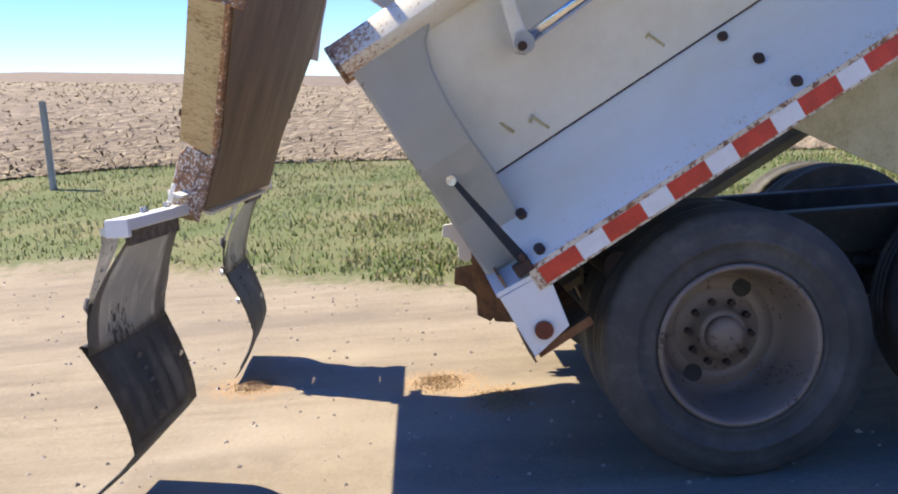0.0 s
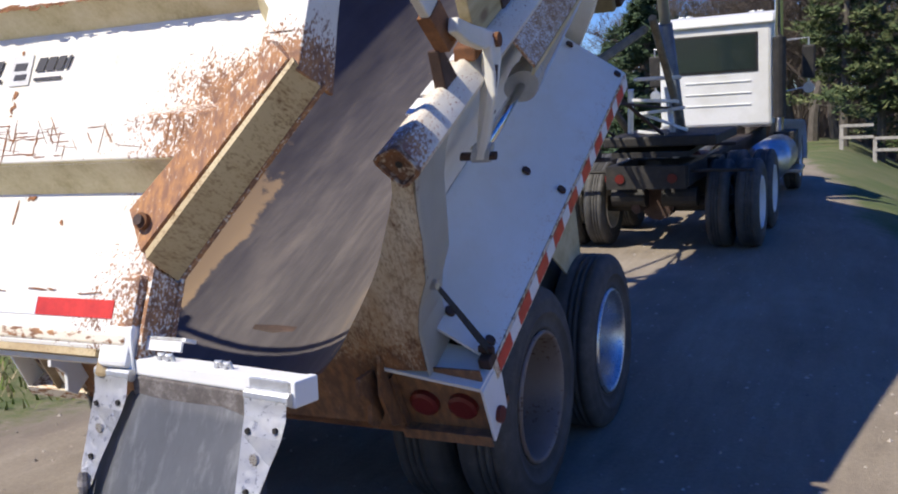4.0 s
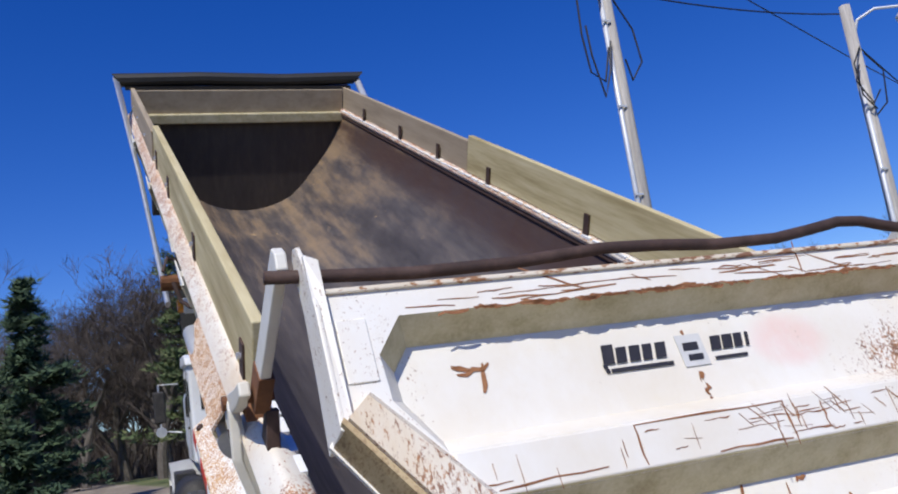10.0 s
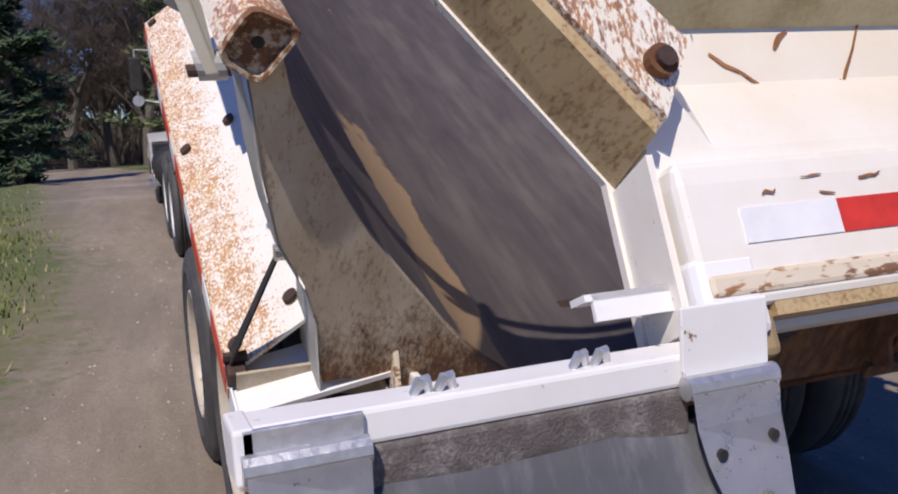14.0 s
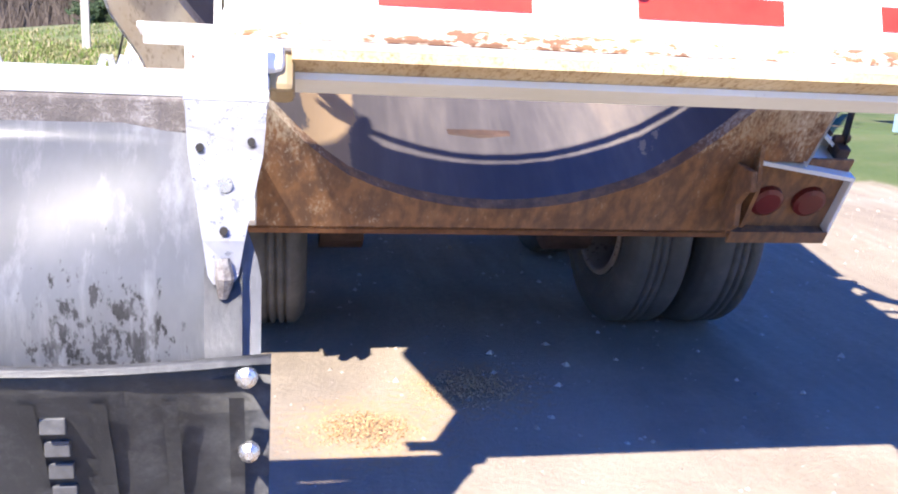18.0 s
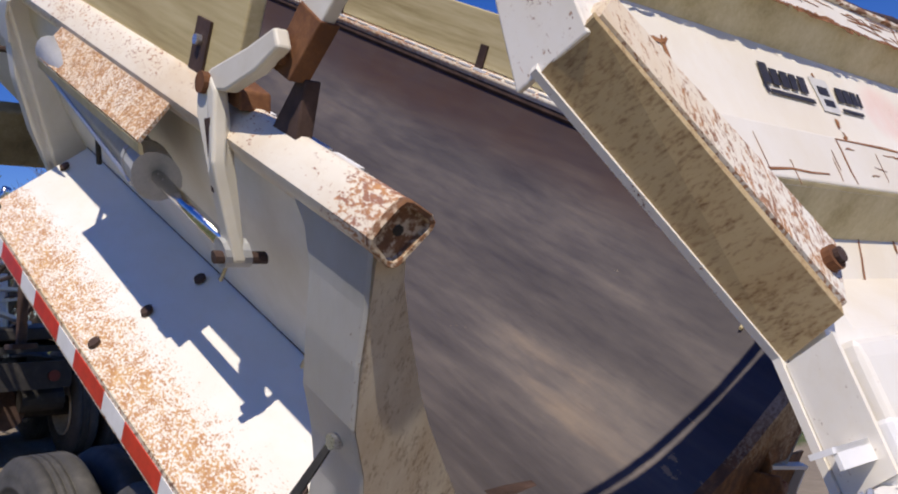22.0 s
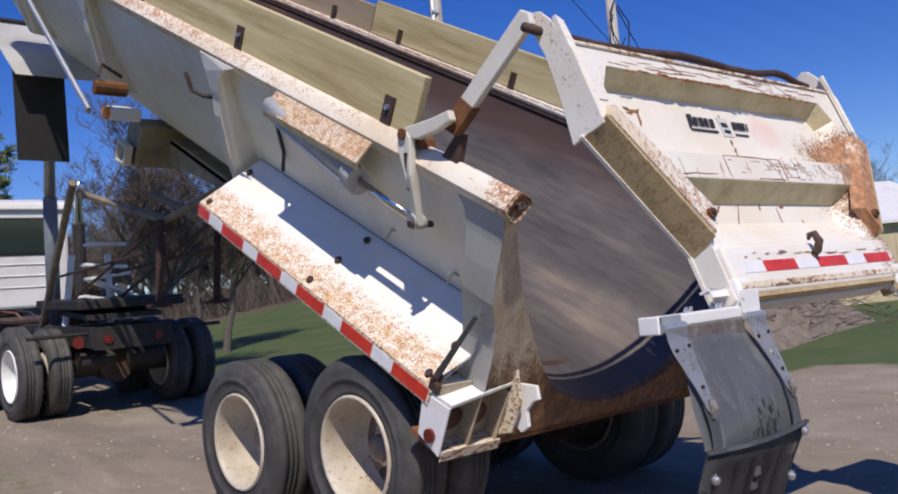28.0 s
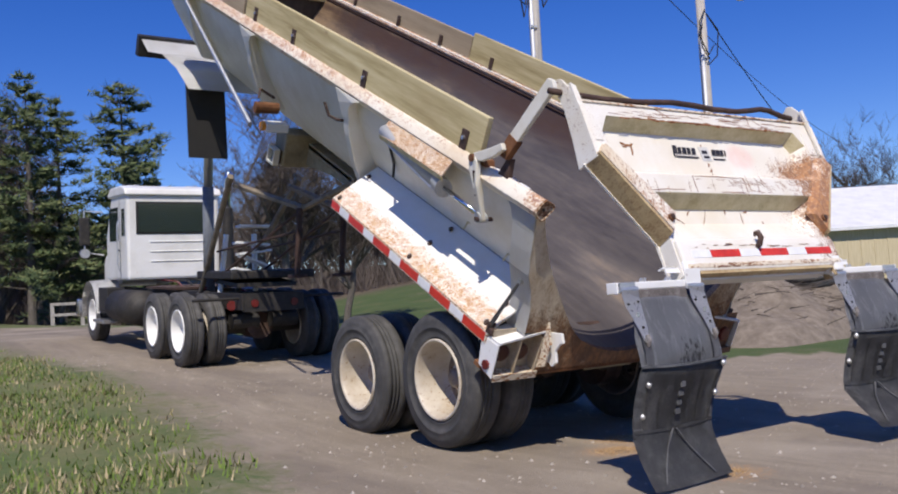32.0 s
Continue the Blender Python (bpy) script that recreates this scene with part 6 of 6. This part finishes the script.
def kernel(rng, verts, faces):
    cx, cy, sd = SPILLS[rng.integers(0, 3)]
    x, y = rng.normal(cx, sd), rng.normal(cy, sd * 0.7)
    z = ground_z(x, y) - 0.022 + 0.018 * noise.noise((x * 0.5, y * 0.5, 0)) + 0.02 * math.exp(-((x - cx) ** 2 + (y - cy) ** 2) / sd ** 2)
    r_, a = rng.uniform(0.003, 0.006), rng.uniform(0, 6.28)
    i = len(verts)
    verts.extend([(x + r_ * math.cos(a), y + r_ * math.sin(a), z), (x + r_ * math.cos(a + 2.1), y + r_ * math.sin(a + 2.1), z), (x + r_ * math.cos(a + 4.2), y + r_ * math.sin(a + 4.2), z), (x, y, z + r_)])
    faces.extend([(i, i + 1, i + 3), (i + 1, i + 2, i + 3), (i + 2, i, i + 3)])


field_of("spilled_grain", "orange-brown grain spilled in small patches on the lane", "grain", kernel, 2600, 12, M_GRAIN)

# ---- trees ----
M_BARK = worn("grey_bark", (0.05, 0.042, 0.035), (0.11, 0.095, 0.08), (0.19, 0.17, 0.145), 4, streak=(2, 2, 0.6), rough=0.95)
M_TWIG = worn("twig_bark", (0.055, 0.042, 0.034), (0.095, 0.075, 0.062), (0.15, 0.125, 0.105), 4, rough=0.95)
M_NEEDLE = island_col("pine_needles", [(0.0, (0.034, 0.060, 0.020)), (0.5, (0.078, 0.112, 0.038)), (1.0, (0.165, 0.180, 0.070))], 0.85)
M_SPRUCE = island_col("spruce_needles", [(0.0, (0.016, 0.036, 0.016)), (0.5, (0.034, 0.066, 0.028)), (1.0, (0.075, 0.11, 0.048))], 0.85)


def bare_tree_meshes(seed, height, spread=0.5, levels=5, fork=0.30):
    rng = random.Random(seed)
    bmt, bmc = bmesh.new(), bmesh.new()

    def grow(p, d, length, r_, level):
        target = bmt if level < 2 else bmc
        pts, rs = [p], [r_]
        n = 4 if level < 2 else 2
        for k in range(n):
            d = (d + Vector((rng.uniform(-1, 1), rng.uniform(-1, 1), rng.uniform(-0.2, 0.5))) * 0.13).normalized()
            p = p + d * length / n
            pts.append(p)
            rs.append(r_ * (1 - 0.45 * (k + 1) / n))
        add_tube(target, pts, rs, 7 if level == 0 else 5 if level < 2 else 3, False)
        if level >= levels:
            return
        kids = 7 if level == 0 else rng.choice((4, 4, 5)) if level < levels - 1 else 5
        for k in range(kids):
            f = rng.uniform(fork, 1.0) if level == 0 else rng.uniform(0.3, 1.0)
            q = pts[min(n, int(f * n + 0.5))]
            a = rng.uniform(0, 6.28)
            side = Vector((math.cos(a), math.sin(a), rng.uniform(0.1, 0.7)))
            nd = (d * (1 - spread) + side * (0.5 + spread)).normalized()
            grow(q, nd, length * rng.uniform(0.52, 0.74), max(0.007, rs[min(n, int(f * n + 0.5))] * rng.uniform(0.5, 0.7)), level + 1)
    grow(Vector((0, 0, -0.1)), Vector((0, 0, 1)), height * 0.42, height * 0.021, 0)
    out = []
    for nm, q in (("trunk", bmt), ("crown", bmc)):
        me = bpy.data.meshes.new(nm)
        q.to_mesh(me)
        q.free()
        out.append(me)
    out[0].materials.append(M_BARK)
    out[1].materials.append(M_TWIG)
    return out


def pine_meshes(seed, height, width, material, bare=0.12, dense=1.7, gap=1.0):
    rng = random.Random(seed)
    bmt = bmesh.new()
    add_tube(bmt, [(0, 0, -0.1), (0.05, 0, height * 0.5), (0, 0.03, height * 0.97)], [height * 0.017, height * 0.011, 0.01], 8)
    verts, faces = [], []
    z = height * bare
    while z < height * 0.98:
        f = (z / height - bare) / (1 - bare)
        reach = width * (1 - f) ** (0.8 if gap == 1.0 else 0.6) * rng.uniform(0.6, 1.2) + 0.12
        for k in range(rng.choice((4, 5, 6))):
            a = rng.uniform(0, 6.28)
            ln = reach * rng.uniform(0.55, 1.1)
            rise = rng.uniform(-0.05, 0.35)
            tip = Vector((math.cos(a) * ln, math.sin(a) * ln, z + ln * rise))
            root = Vector((0, 0, z))
            add_tube(bmt, [root, root.lerp(tip, 0.5) - Vector((0, 0, 0.03)), tip], [0.02, 0.012, 0.005], 3, False)
            for q in range(int((10 + 26 * ln) * dense * gap)):
                g = rng.uniform(0.18, 1.05) ** 0.7
                c = root.lerp(tip, g) + Vector((rng.gauss(0, 0.10), rng.gauss(0, 0.10), rng.gauss(0.03, 0.07))) * (0.5 + ln * 0.35)
                s_ = rng.uniform(0.06, 0.15)
                d = Vector((rng.uniform(-1, 1), rng.uniform(-1, 1), rng.uniform(-0.2, 0.9))).normalized()
                e = d.orthogonal() * 0.30
                i = len(verts)
                verts.extend([tuple(c + e * s_), tuple(c - e * s_), tuple(c + d * s_ * 2.3)])
                faces.append((i, i + 1, i + 2))
        z += height * rng.uniform(0.018, 0.032) * gap
    t1 = bpy.data.meshes.new("trunk")
    bmt.to_mesh(t1)
    bmt.free()
    t1.materials.append(M_BARK)
    t2 = bpy.data.meshes.new("crown")
    t2.from_pydata(verts, [], faces)
    t2.materials.append(material)
    return [t1, t2]


def plant(name, meshes, label, x, y, scale=1.0, turn=0, group=""):
    ob = new(name)
    ob.matrix_basis = Matrix.Translation((x, y, ground_z(x, y))) @ Matrix.Rotation(radians(turn), 4, "Z") @ Matrix.Scale(scale, 4)
    tagged(ob, label, "tree", group)
    for nm, me in zip(("trunk", "crown"), meshes):
        part_of(nm, me, None, ob)
    return ob


OAK = bare_tree_meshes(4, 9.5, 0.38, 6, 0.35)
ASH = bare_tree_meshes(9, 10.5, 0.38, 6, 0.35)
THICKET = bare_tree_meshes(15, 9.0, 0.30, 5, 0.3)
POPLAR = bare_tree_meshes(23, 10.0, 0.22, 5, 0.25)
PINE = pine_meshes(2, 10.5, 2.5, M_NEEDLE, 0.14, 1.15, 1.7)
PINE2 = pine_meshes(6, 9.0, 2.7, M_NEEDLE, 0.10, 1.15, 1.7)
SPRUCE = pine_meshes(8, 7.0, 2.0, M_SPRUCE, 0.02, 2.6)
for x, y, me, s, a in ((1.8, 34, PINE, 1.0, 0), (3.1, 34.6, PINE, 0.98, 60), (5.9, 35, PINE2, 1.35, 20), (7.4, 38, PINE2, 1.1, 80), (9.5, 43, PINE, 0.6, 300)):
    plant("pine_tree", me, "tall green pine with an open ragged crown", x, y, s, a, "pines behind the truck")
plant("spruce_tree", SPRUCE, "dense dark spruce beside the lane", -3.8, 25, 1.0, 30)
plant("spruce_tree", SPRUCE, "dense dark spruce beside the lane", -10.0, 44, 0.9, 130)
plant("bare_tree", OAK, "broad leafless tree with a dense twig crown", 7.9, 22.5, 1.0, 0)
plant("bare_tree", ASH, "tall leafless tree with an upright crown", 0.4, 40, 1.15, 70)
plant("bare_tree", ASH, "tall leafless tree with an upright crown", -4.3, 40, 0.85, 170)
plant("bare_tree", OAK, "broad leafless tree with a dense twig crown", 14, 30, 0.9, 90)
for x, y, me, s, a in ((-6.5, 47, POPLAR, 1.3, 10), (-3.0, 46, ASH, 1.1, 80), (-1.0, 48, POPLAR, 1.35, 150), (1.2, 46, THICKET, 1.3, 220), (2.6, 49, POPLAR, 1.3, 290), (4.2, 47, ASH, 1.0, 30), (-9.0, 48, THICKET, 1.3, 60)):
    plant("bare_tree", me, "tall leafless grey tree at the wood's edge", x, y, s, a, "bare trees behind the pines")
rnd = random.Random(77)
for k in range(230):
    f = k / 229
    x = -75 + 150 * f + rnd.uniform(-2, 2)
    y = 54 + rnd.uniform(-2, 26) + (10 if abs(x) > 40 else 0)
    plant("woodland_tree", (THICKET, POPLAR, THICKET, POPLAR, THICKET)[k % 5], "leafless tree of the far woods", x, y, rnd.uniform(0.75, 1.25), rnd.uniform(0, 360), "woods beyond the meadow")
for k in range(34):
    a = rnd.uniform(-0.2, 1.0)
    x, y = 34 + rnd.uniform(0, 20), 8 + 46 * (k / 33)
    plant("woodland_tree", (THICKET, POPLAR)[k % 2], "leafless tree of the far woods", x, y, rnd.uniform(0.6, 0.95), rnd.uniform(0, 360), "woods beyond the meadow")


def brush(rng, verts, faces):
    x = rng.uniform(-80, 70)
    y = 52 + rng.uniform(0, 22)
    z = ground_z(x, y)
    h, a = rng.uniform(0.4, 3.4), rng.uniform(0, 6.28)
    w_ = rng.uniform(0.02, 0.06)
    i = len(verts)
    verts.extend([(x - w_, y, z), (x + w_, y, z), (x + math.cos(a) * h * 0.4, y + math.sin(a) * h * 0.4, z + h)])
    faces.append((i, i + 1, i + 2))


field_of("underbrush", "grey-brown leafless underbrush along the woods", "underbrush", brush, 26000, 31, M_TWIG)
bm = bmesh.new()
rows = []
for k in range(60):
    x = -110 + 220 * k / 59
    rows.append([(x, 80 + 6 * math.sin(k), -1), (x, 80 + 6 * math.sin(k), 5.0 + 2.2 * noise.noise((x * 0.08, 0, 2)) + 1.0 * noise.noise((x * 0.5, 0, 5)))])
M_FARWOOD = worn("far_woods", (0.07, 0.055, 0.048), (0.12, 0.098, 0.085), (0.17, 0.145, 0.125), 0.6, streak=(1, 1, 0.3), rough=1.0)
tagged(part("far_woods", sheet(rows, 0.5), M_FARWOOD, None), "hazy leafless woods at the far edge", "woods", kind="structure")
rows = []
for k in range(80):
    y = -900 + 2400 * k / 79
    rows.append([(-1400, y, -2), (-1400, y, 1 + 9 * max(0, noise.noise((y * 0.012, 0, 9)) - 0.12) + 2 * noise.noise((y * 0.1, 3, 9)))])
tagged(part("horizon_trees", sheet(rows, 1), M_FARWOOD, None), "thin line of trees on the horizon", "woods", kind="structure")

# ---- poles, buildings, posts ----


def utility_pole(x, y, h, lean=0):
    p = thing("utility_pole", "weathered wooden utility pole with grey conduit", "utility pole", (x, y, ground_z(x, y)), "utility poles")
    p.matrix_basis = pose(x, y, ground_z(x, y) - 0.2, 0.5, 0, 0)
    part("shaft", tube([(0, 0, -0.1), (0, 0, h * 0.5), (lean, 0, h)], [0.115, 0.10, 0.085], 14), M_POLE, p, "", None, True)
    part("conduit", tube([(-0.135, -0.06, 0.4), (-0.125, -0.06, h * 0.5), (lean - 0.10, -0.05, h * 0.82)], 0.036, 10), M_GREYPIPE, p, "pale grey conduit", None, True)
    for k in range(6):
        z = 0.9 + k * h * 0.13
        part("conduit_strap", box(-0.175, -0.04, -0.11, -0.095, z, z + 0.03), M_GREYPIPE, p)
    return p


pole_a = utility_pole(5.15, 5.89, 9.6)
part("sleeve", tube([(0, 0, 1.50), (0, 0, 2.15)], 0.150, 16), M_BLACK, pole_a, "black sleeve round the pole", None, True)
can = part("transformer", tube([(-0.36, -0.10, 7.60), (-0.36, -0.10, 7.64), (-0.36, -0.10, 8.30), (-0.36, -0.10, 8.40)], [0.16, 0.19, 0.19, 0.10], 18), M_GREYPIPE, pole_a, "grey pole transformer can", None, True)
part("bushing", tube([(-0.36, -0.10, 8.38), (-0.36, -0.10, 8.60)], 0.035, 8), M_RUST, can)
part("hanger", box(-0.20, -0.06, -0.13, -0.07, 7.80, 8.2), M_GREYPIPE, can)
for pts in (((-0.52, -0.12, 7.5), (-0.60, -0.2, 6.9), (-0.56, -0.2, 6.35), (-0.36, -0.2, 6.22), (-0.16, -0.12, 6.75)), ((-0.48, -0.15, 7.05), (-0.50, -0.2, 6.6), (-0.40, -0.2, 6.0), (-0.22, -0.15, 6.4), (-0.1, -0.1, 6.85)), ((0.1, 0, 7.6), (0.38, 0.02, 7.1), (0.42, 0, 6.6), (0.18, -0.05, 6.3), (0.10, -0.08, 6.6))):
    part("drop_wire", tube(pts, 0.014, 6), M_HOOD, pole_a, "looped black drop wire")
pole_b = utility_pole(9.32, 5.68, 7.45)
lamp_arm = part("lamp_arm", tube([(0.02, 0, 6.88), (0.10, -0.08, 7.18), (0.30, -0.25, 7.29), (0.62, -0.50, 7.23)], 0.022, 8), M_GREYPIPE, pole_b, "curved yard-lamp arm")
part("yard_lamp", tube([(0.62, -0.50, 7.27), (0.62, -0.50, 7.17), (0.62, -0.50, 7.07), (0.62, -0.50, 7.01), (0.62, -0.50, 6.89)], [0.03, 0.06, 0.15, 0.13, 0.09], 16), M_GREYPIPE, lamp_arm, "grey yard lamp with a flared reflector")
for pts in (((0, -0.1, 6.73), (-0.25, -0.15, 6.43), (-0.22, -0.15, 5.93), (0.05, -0.1, 5.73)), ((0.05, -0.1, 6.63), (0.30, -0.15, 6.33), (0.28, -0.1, 5.83), (0.02, -0.1, 5.63)), ((-0.1, -0.1, 6.43), (-0.34, -0.2, 6.13), (-0.1, -0.2, 5.78), (0.2, -0.1, 6.03))):
    part("drop_wire", tube(pts, 0.013, 6), M_HOOD, pole_b)


def wire(p0, p1, sag):
    pts = [Vector(p0).lerp(Vector(p1), f) - Vector((0, 0, sag * 4 * f * (1 - f))) for f in (k / 12 for k in range(13))]
    tagged(part("power_line", tube(pts, 0.012, 5), M_HOOD), "thin black power line", "power line", "power lines", kind="structure")


wire((5.15, 5.89, 7.55), (9.32, 5.68, 7.15), 0.12)
wire((9.32, 5.68, 6.75), (22.0, 11.0, 4.2), 0.25)
wire((5.15, 5.89, 8.9), (60, 30, 10), 1.5)

M_SIDING = worn("pale_blue_siding", (0.22, 0.35, 0.47), (0.30, 0.45, 0.59), (0.42, 0.55, 0.68), 1.5, streak=(3, 3, 0.3), rough=0.5)
M_ROOF = worn("white_metal_roof", (0.58, 0.58, 0.58), (0.72, 0.72, 0.71), (0.82, 0.82, 0.80), 1.2, rough=0.45)
M_BOARDS = worn("yellowed_boards", (0.36, 0.29, 0.17), (0.52, 0.44, 0.28), (0.66, 0.58, 0.40), 2.5, streak=(6, 6, 0.3), rough=0.8)


def shed(name, label, x, y, turn, w_, d_, h_, roof_h, siding):
    s_ = thing(name, label, "building", (x, y, ground_z(x, y)), turn=turn)
    part("wall", box(-w_ / 2, w_ / 2, -d_ / 2, d_ / 2, 0, h_), siding, s_)
    bm = prism([(-w_ / 2 - 0.2, -d_ / 2 - 0.3, h_ - 0.05), (-w_ / 2 - 0.2, 0, h_ + roof_h), (-w_ / 2 - 0.2, d_ / 2 + 0.3, h_ - 0.05), (-w_ / 2 - 0.2, d_ / 2 + 0.3, h_ + 0.05), (-w_ / 2 - 0.2, 0, h_ + roof_h + 0.1), (-w_ / 2 - 0.2, -d_ / 2 - 0.3, h_ + 0.05)], (w_ + 0.4, 0, 0))
    part("roof", bm, M_ROOF, s_, "white sheet-metal roof")
    k = 0
    while k * 0.45 < w_:
        part("siding_rib", box(-w_ / 2 + k * 0.45, -w_ / 2 + k * 0.45 + 0.04, -d_ / 2 - 0.02, -d_ / 2 + 0.01, 0.02, h_ - 0.06), siding, s_)
        k += 1
    return s_


shed("pole_barn", "pale yellow board barn with a white metal roof", 27, 13.5, -35, 12, 8, 2.7, 1.7, M_BOARDS)
blue = shed("blue_shed", "light blue metal shed with a white roof", 10.2, 8.0, 10, 2.86, 2.64, 2.42, 0.20, M_SIDING)
part("corner_trim", box(-1.46, -1.37, -1.355, -1.25, 0.02, 2.36), M_ROOF, blue, "white corner trim")
part("door_trim", box(-0.66, -0.56, -1.365, -1.335, 0.02, 2.0), M_SIDING, blue)


def fence_post(x, y, h, label="weathered grey wooden fence post"):
    p = thing("fence_post", label, "fence post", (x, y, ground_z(x, y)), "old fence posts")
    part("post", prism([(-0.06, -0.06, -0.2), (0.06, -0.05, -0.2), (0.05, 0.06, -0.2), (-0.06, 0.05, -0.2)], (0.01, 0, h + 0.2), 0.008), M_POLE, p)
    for z in (h * 0.35, h * 0.6, h * 0.85):
        part("staple", box(-0.065, -0.055, -0.03, 0.03, z, z + 0.06), M_BLACKRUST, p)


fence_post(-13.4, -8.3, 1.75)
fence_post(-3.9, 11.2, 1.15, "thin pale wooden fence post beside the lane")
fence_post(-14.2, 9, 1.1)
fence = thing("paddock_fence", "low weathered board fence before the pines", "fence", (0, 0, 0))
for k in range(5):
    x = 1.8 + 1.05 * k
    part("post", box(x - 0.06, x + 0.06, 29.94, 30.06, ground_z(x, 30) - 0.1, ground_z(x, 30) + 0.85), M_POLE, fence)
    if k % 3 < 2:
        for z in (0.35, 0.75):
            part("rail", box(x, x + 1.0, 29.90, 29.94, ground_z(x, 30) + z, ground_z(x, 30) + z + 0.10), M_POLE, fence)

# heap of brush and dirt beside the yard, with an old tyre on it
bm = bmesh.new()
g = []
for i in range(22):
    row = []
    for j in range(15):
        u, v_ = i / 21 * 2 - 1, j / 14 * 2 - 1
        hgt = max(0.0, 1 - u * u) * max(0.0, 1 - v_ * v_)
        x, y = 12.0 + 4.8 * u, 5.5 + 1.8 * v_ + 0.8 * u
        row.append(bm.verts.new((x, y, ground_z(x, y) - 0.03 + 1.15 * hgt ** 0.7 * (1 + 0.5 * noise.noise((x * 0.9, y * 0.9, 4))))))
    g.append(row)
for a, c in zip(g, g[1:]):
    for k in range(14):
        bm.faces.new((a[k], a[k + 1], c[k + 1], c[k]))
M_DIRT = worn("dry_dirt_heap", (0.10, 0.08, 0.06), (0.19, 0.155, 0.12), (0.30, 0.255, 0.20), 2.5, rough=1.0, bumps=0.8)
tagged(part("dirt_mound", bm, M_DIRT, None, "", None, True), "grey-brown heap of dirt and dead brush", "heap")


def stick(rng, verts, faces):
    x, y = rng.normal(12.0, 2.2), rng.normal(5.0, 0.9)
    z = ground_z(x, y) + rng.uniform(0.1, 1.0)
    a, ln = rng.uniform(0, 6.28), rng.uniform(0.2, 0.9)
    w_ = rng.uniform(0.006, 0.016)
    i = len(verts)
    dz = rng.uniform(-0.2, 0.5)
    verts.extend([(x, y, z), (x, y, z + w_ * 2), (x + math.cos(a) * ln, y + math.sin(a) * ln, z + dz * ln)])
    faces.append((i, i + 1, i + 2))


field_of("brushwood", "dead grey brushwood sticking out of the heap", "brushwood", stick, 900, 44, M_TWIG)
old = thing("discarded_tyre", "old black tyre lying on the heap", "tyre", (11.2, 4.95, 1.18))
part_of("tyre", TYRE, None, old, "", pose(0, 0, 0, 0, 70, 20), True)
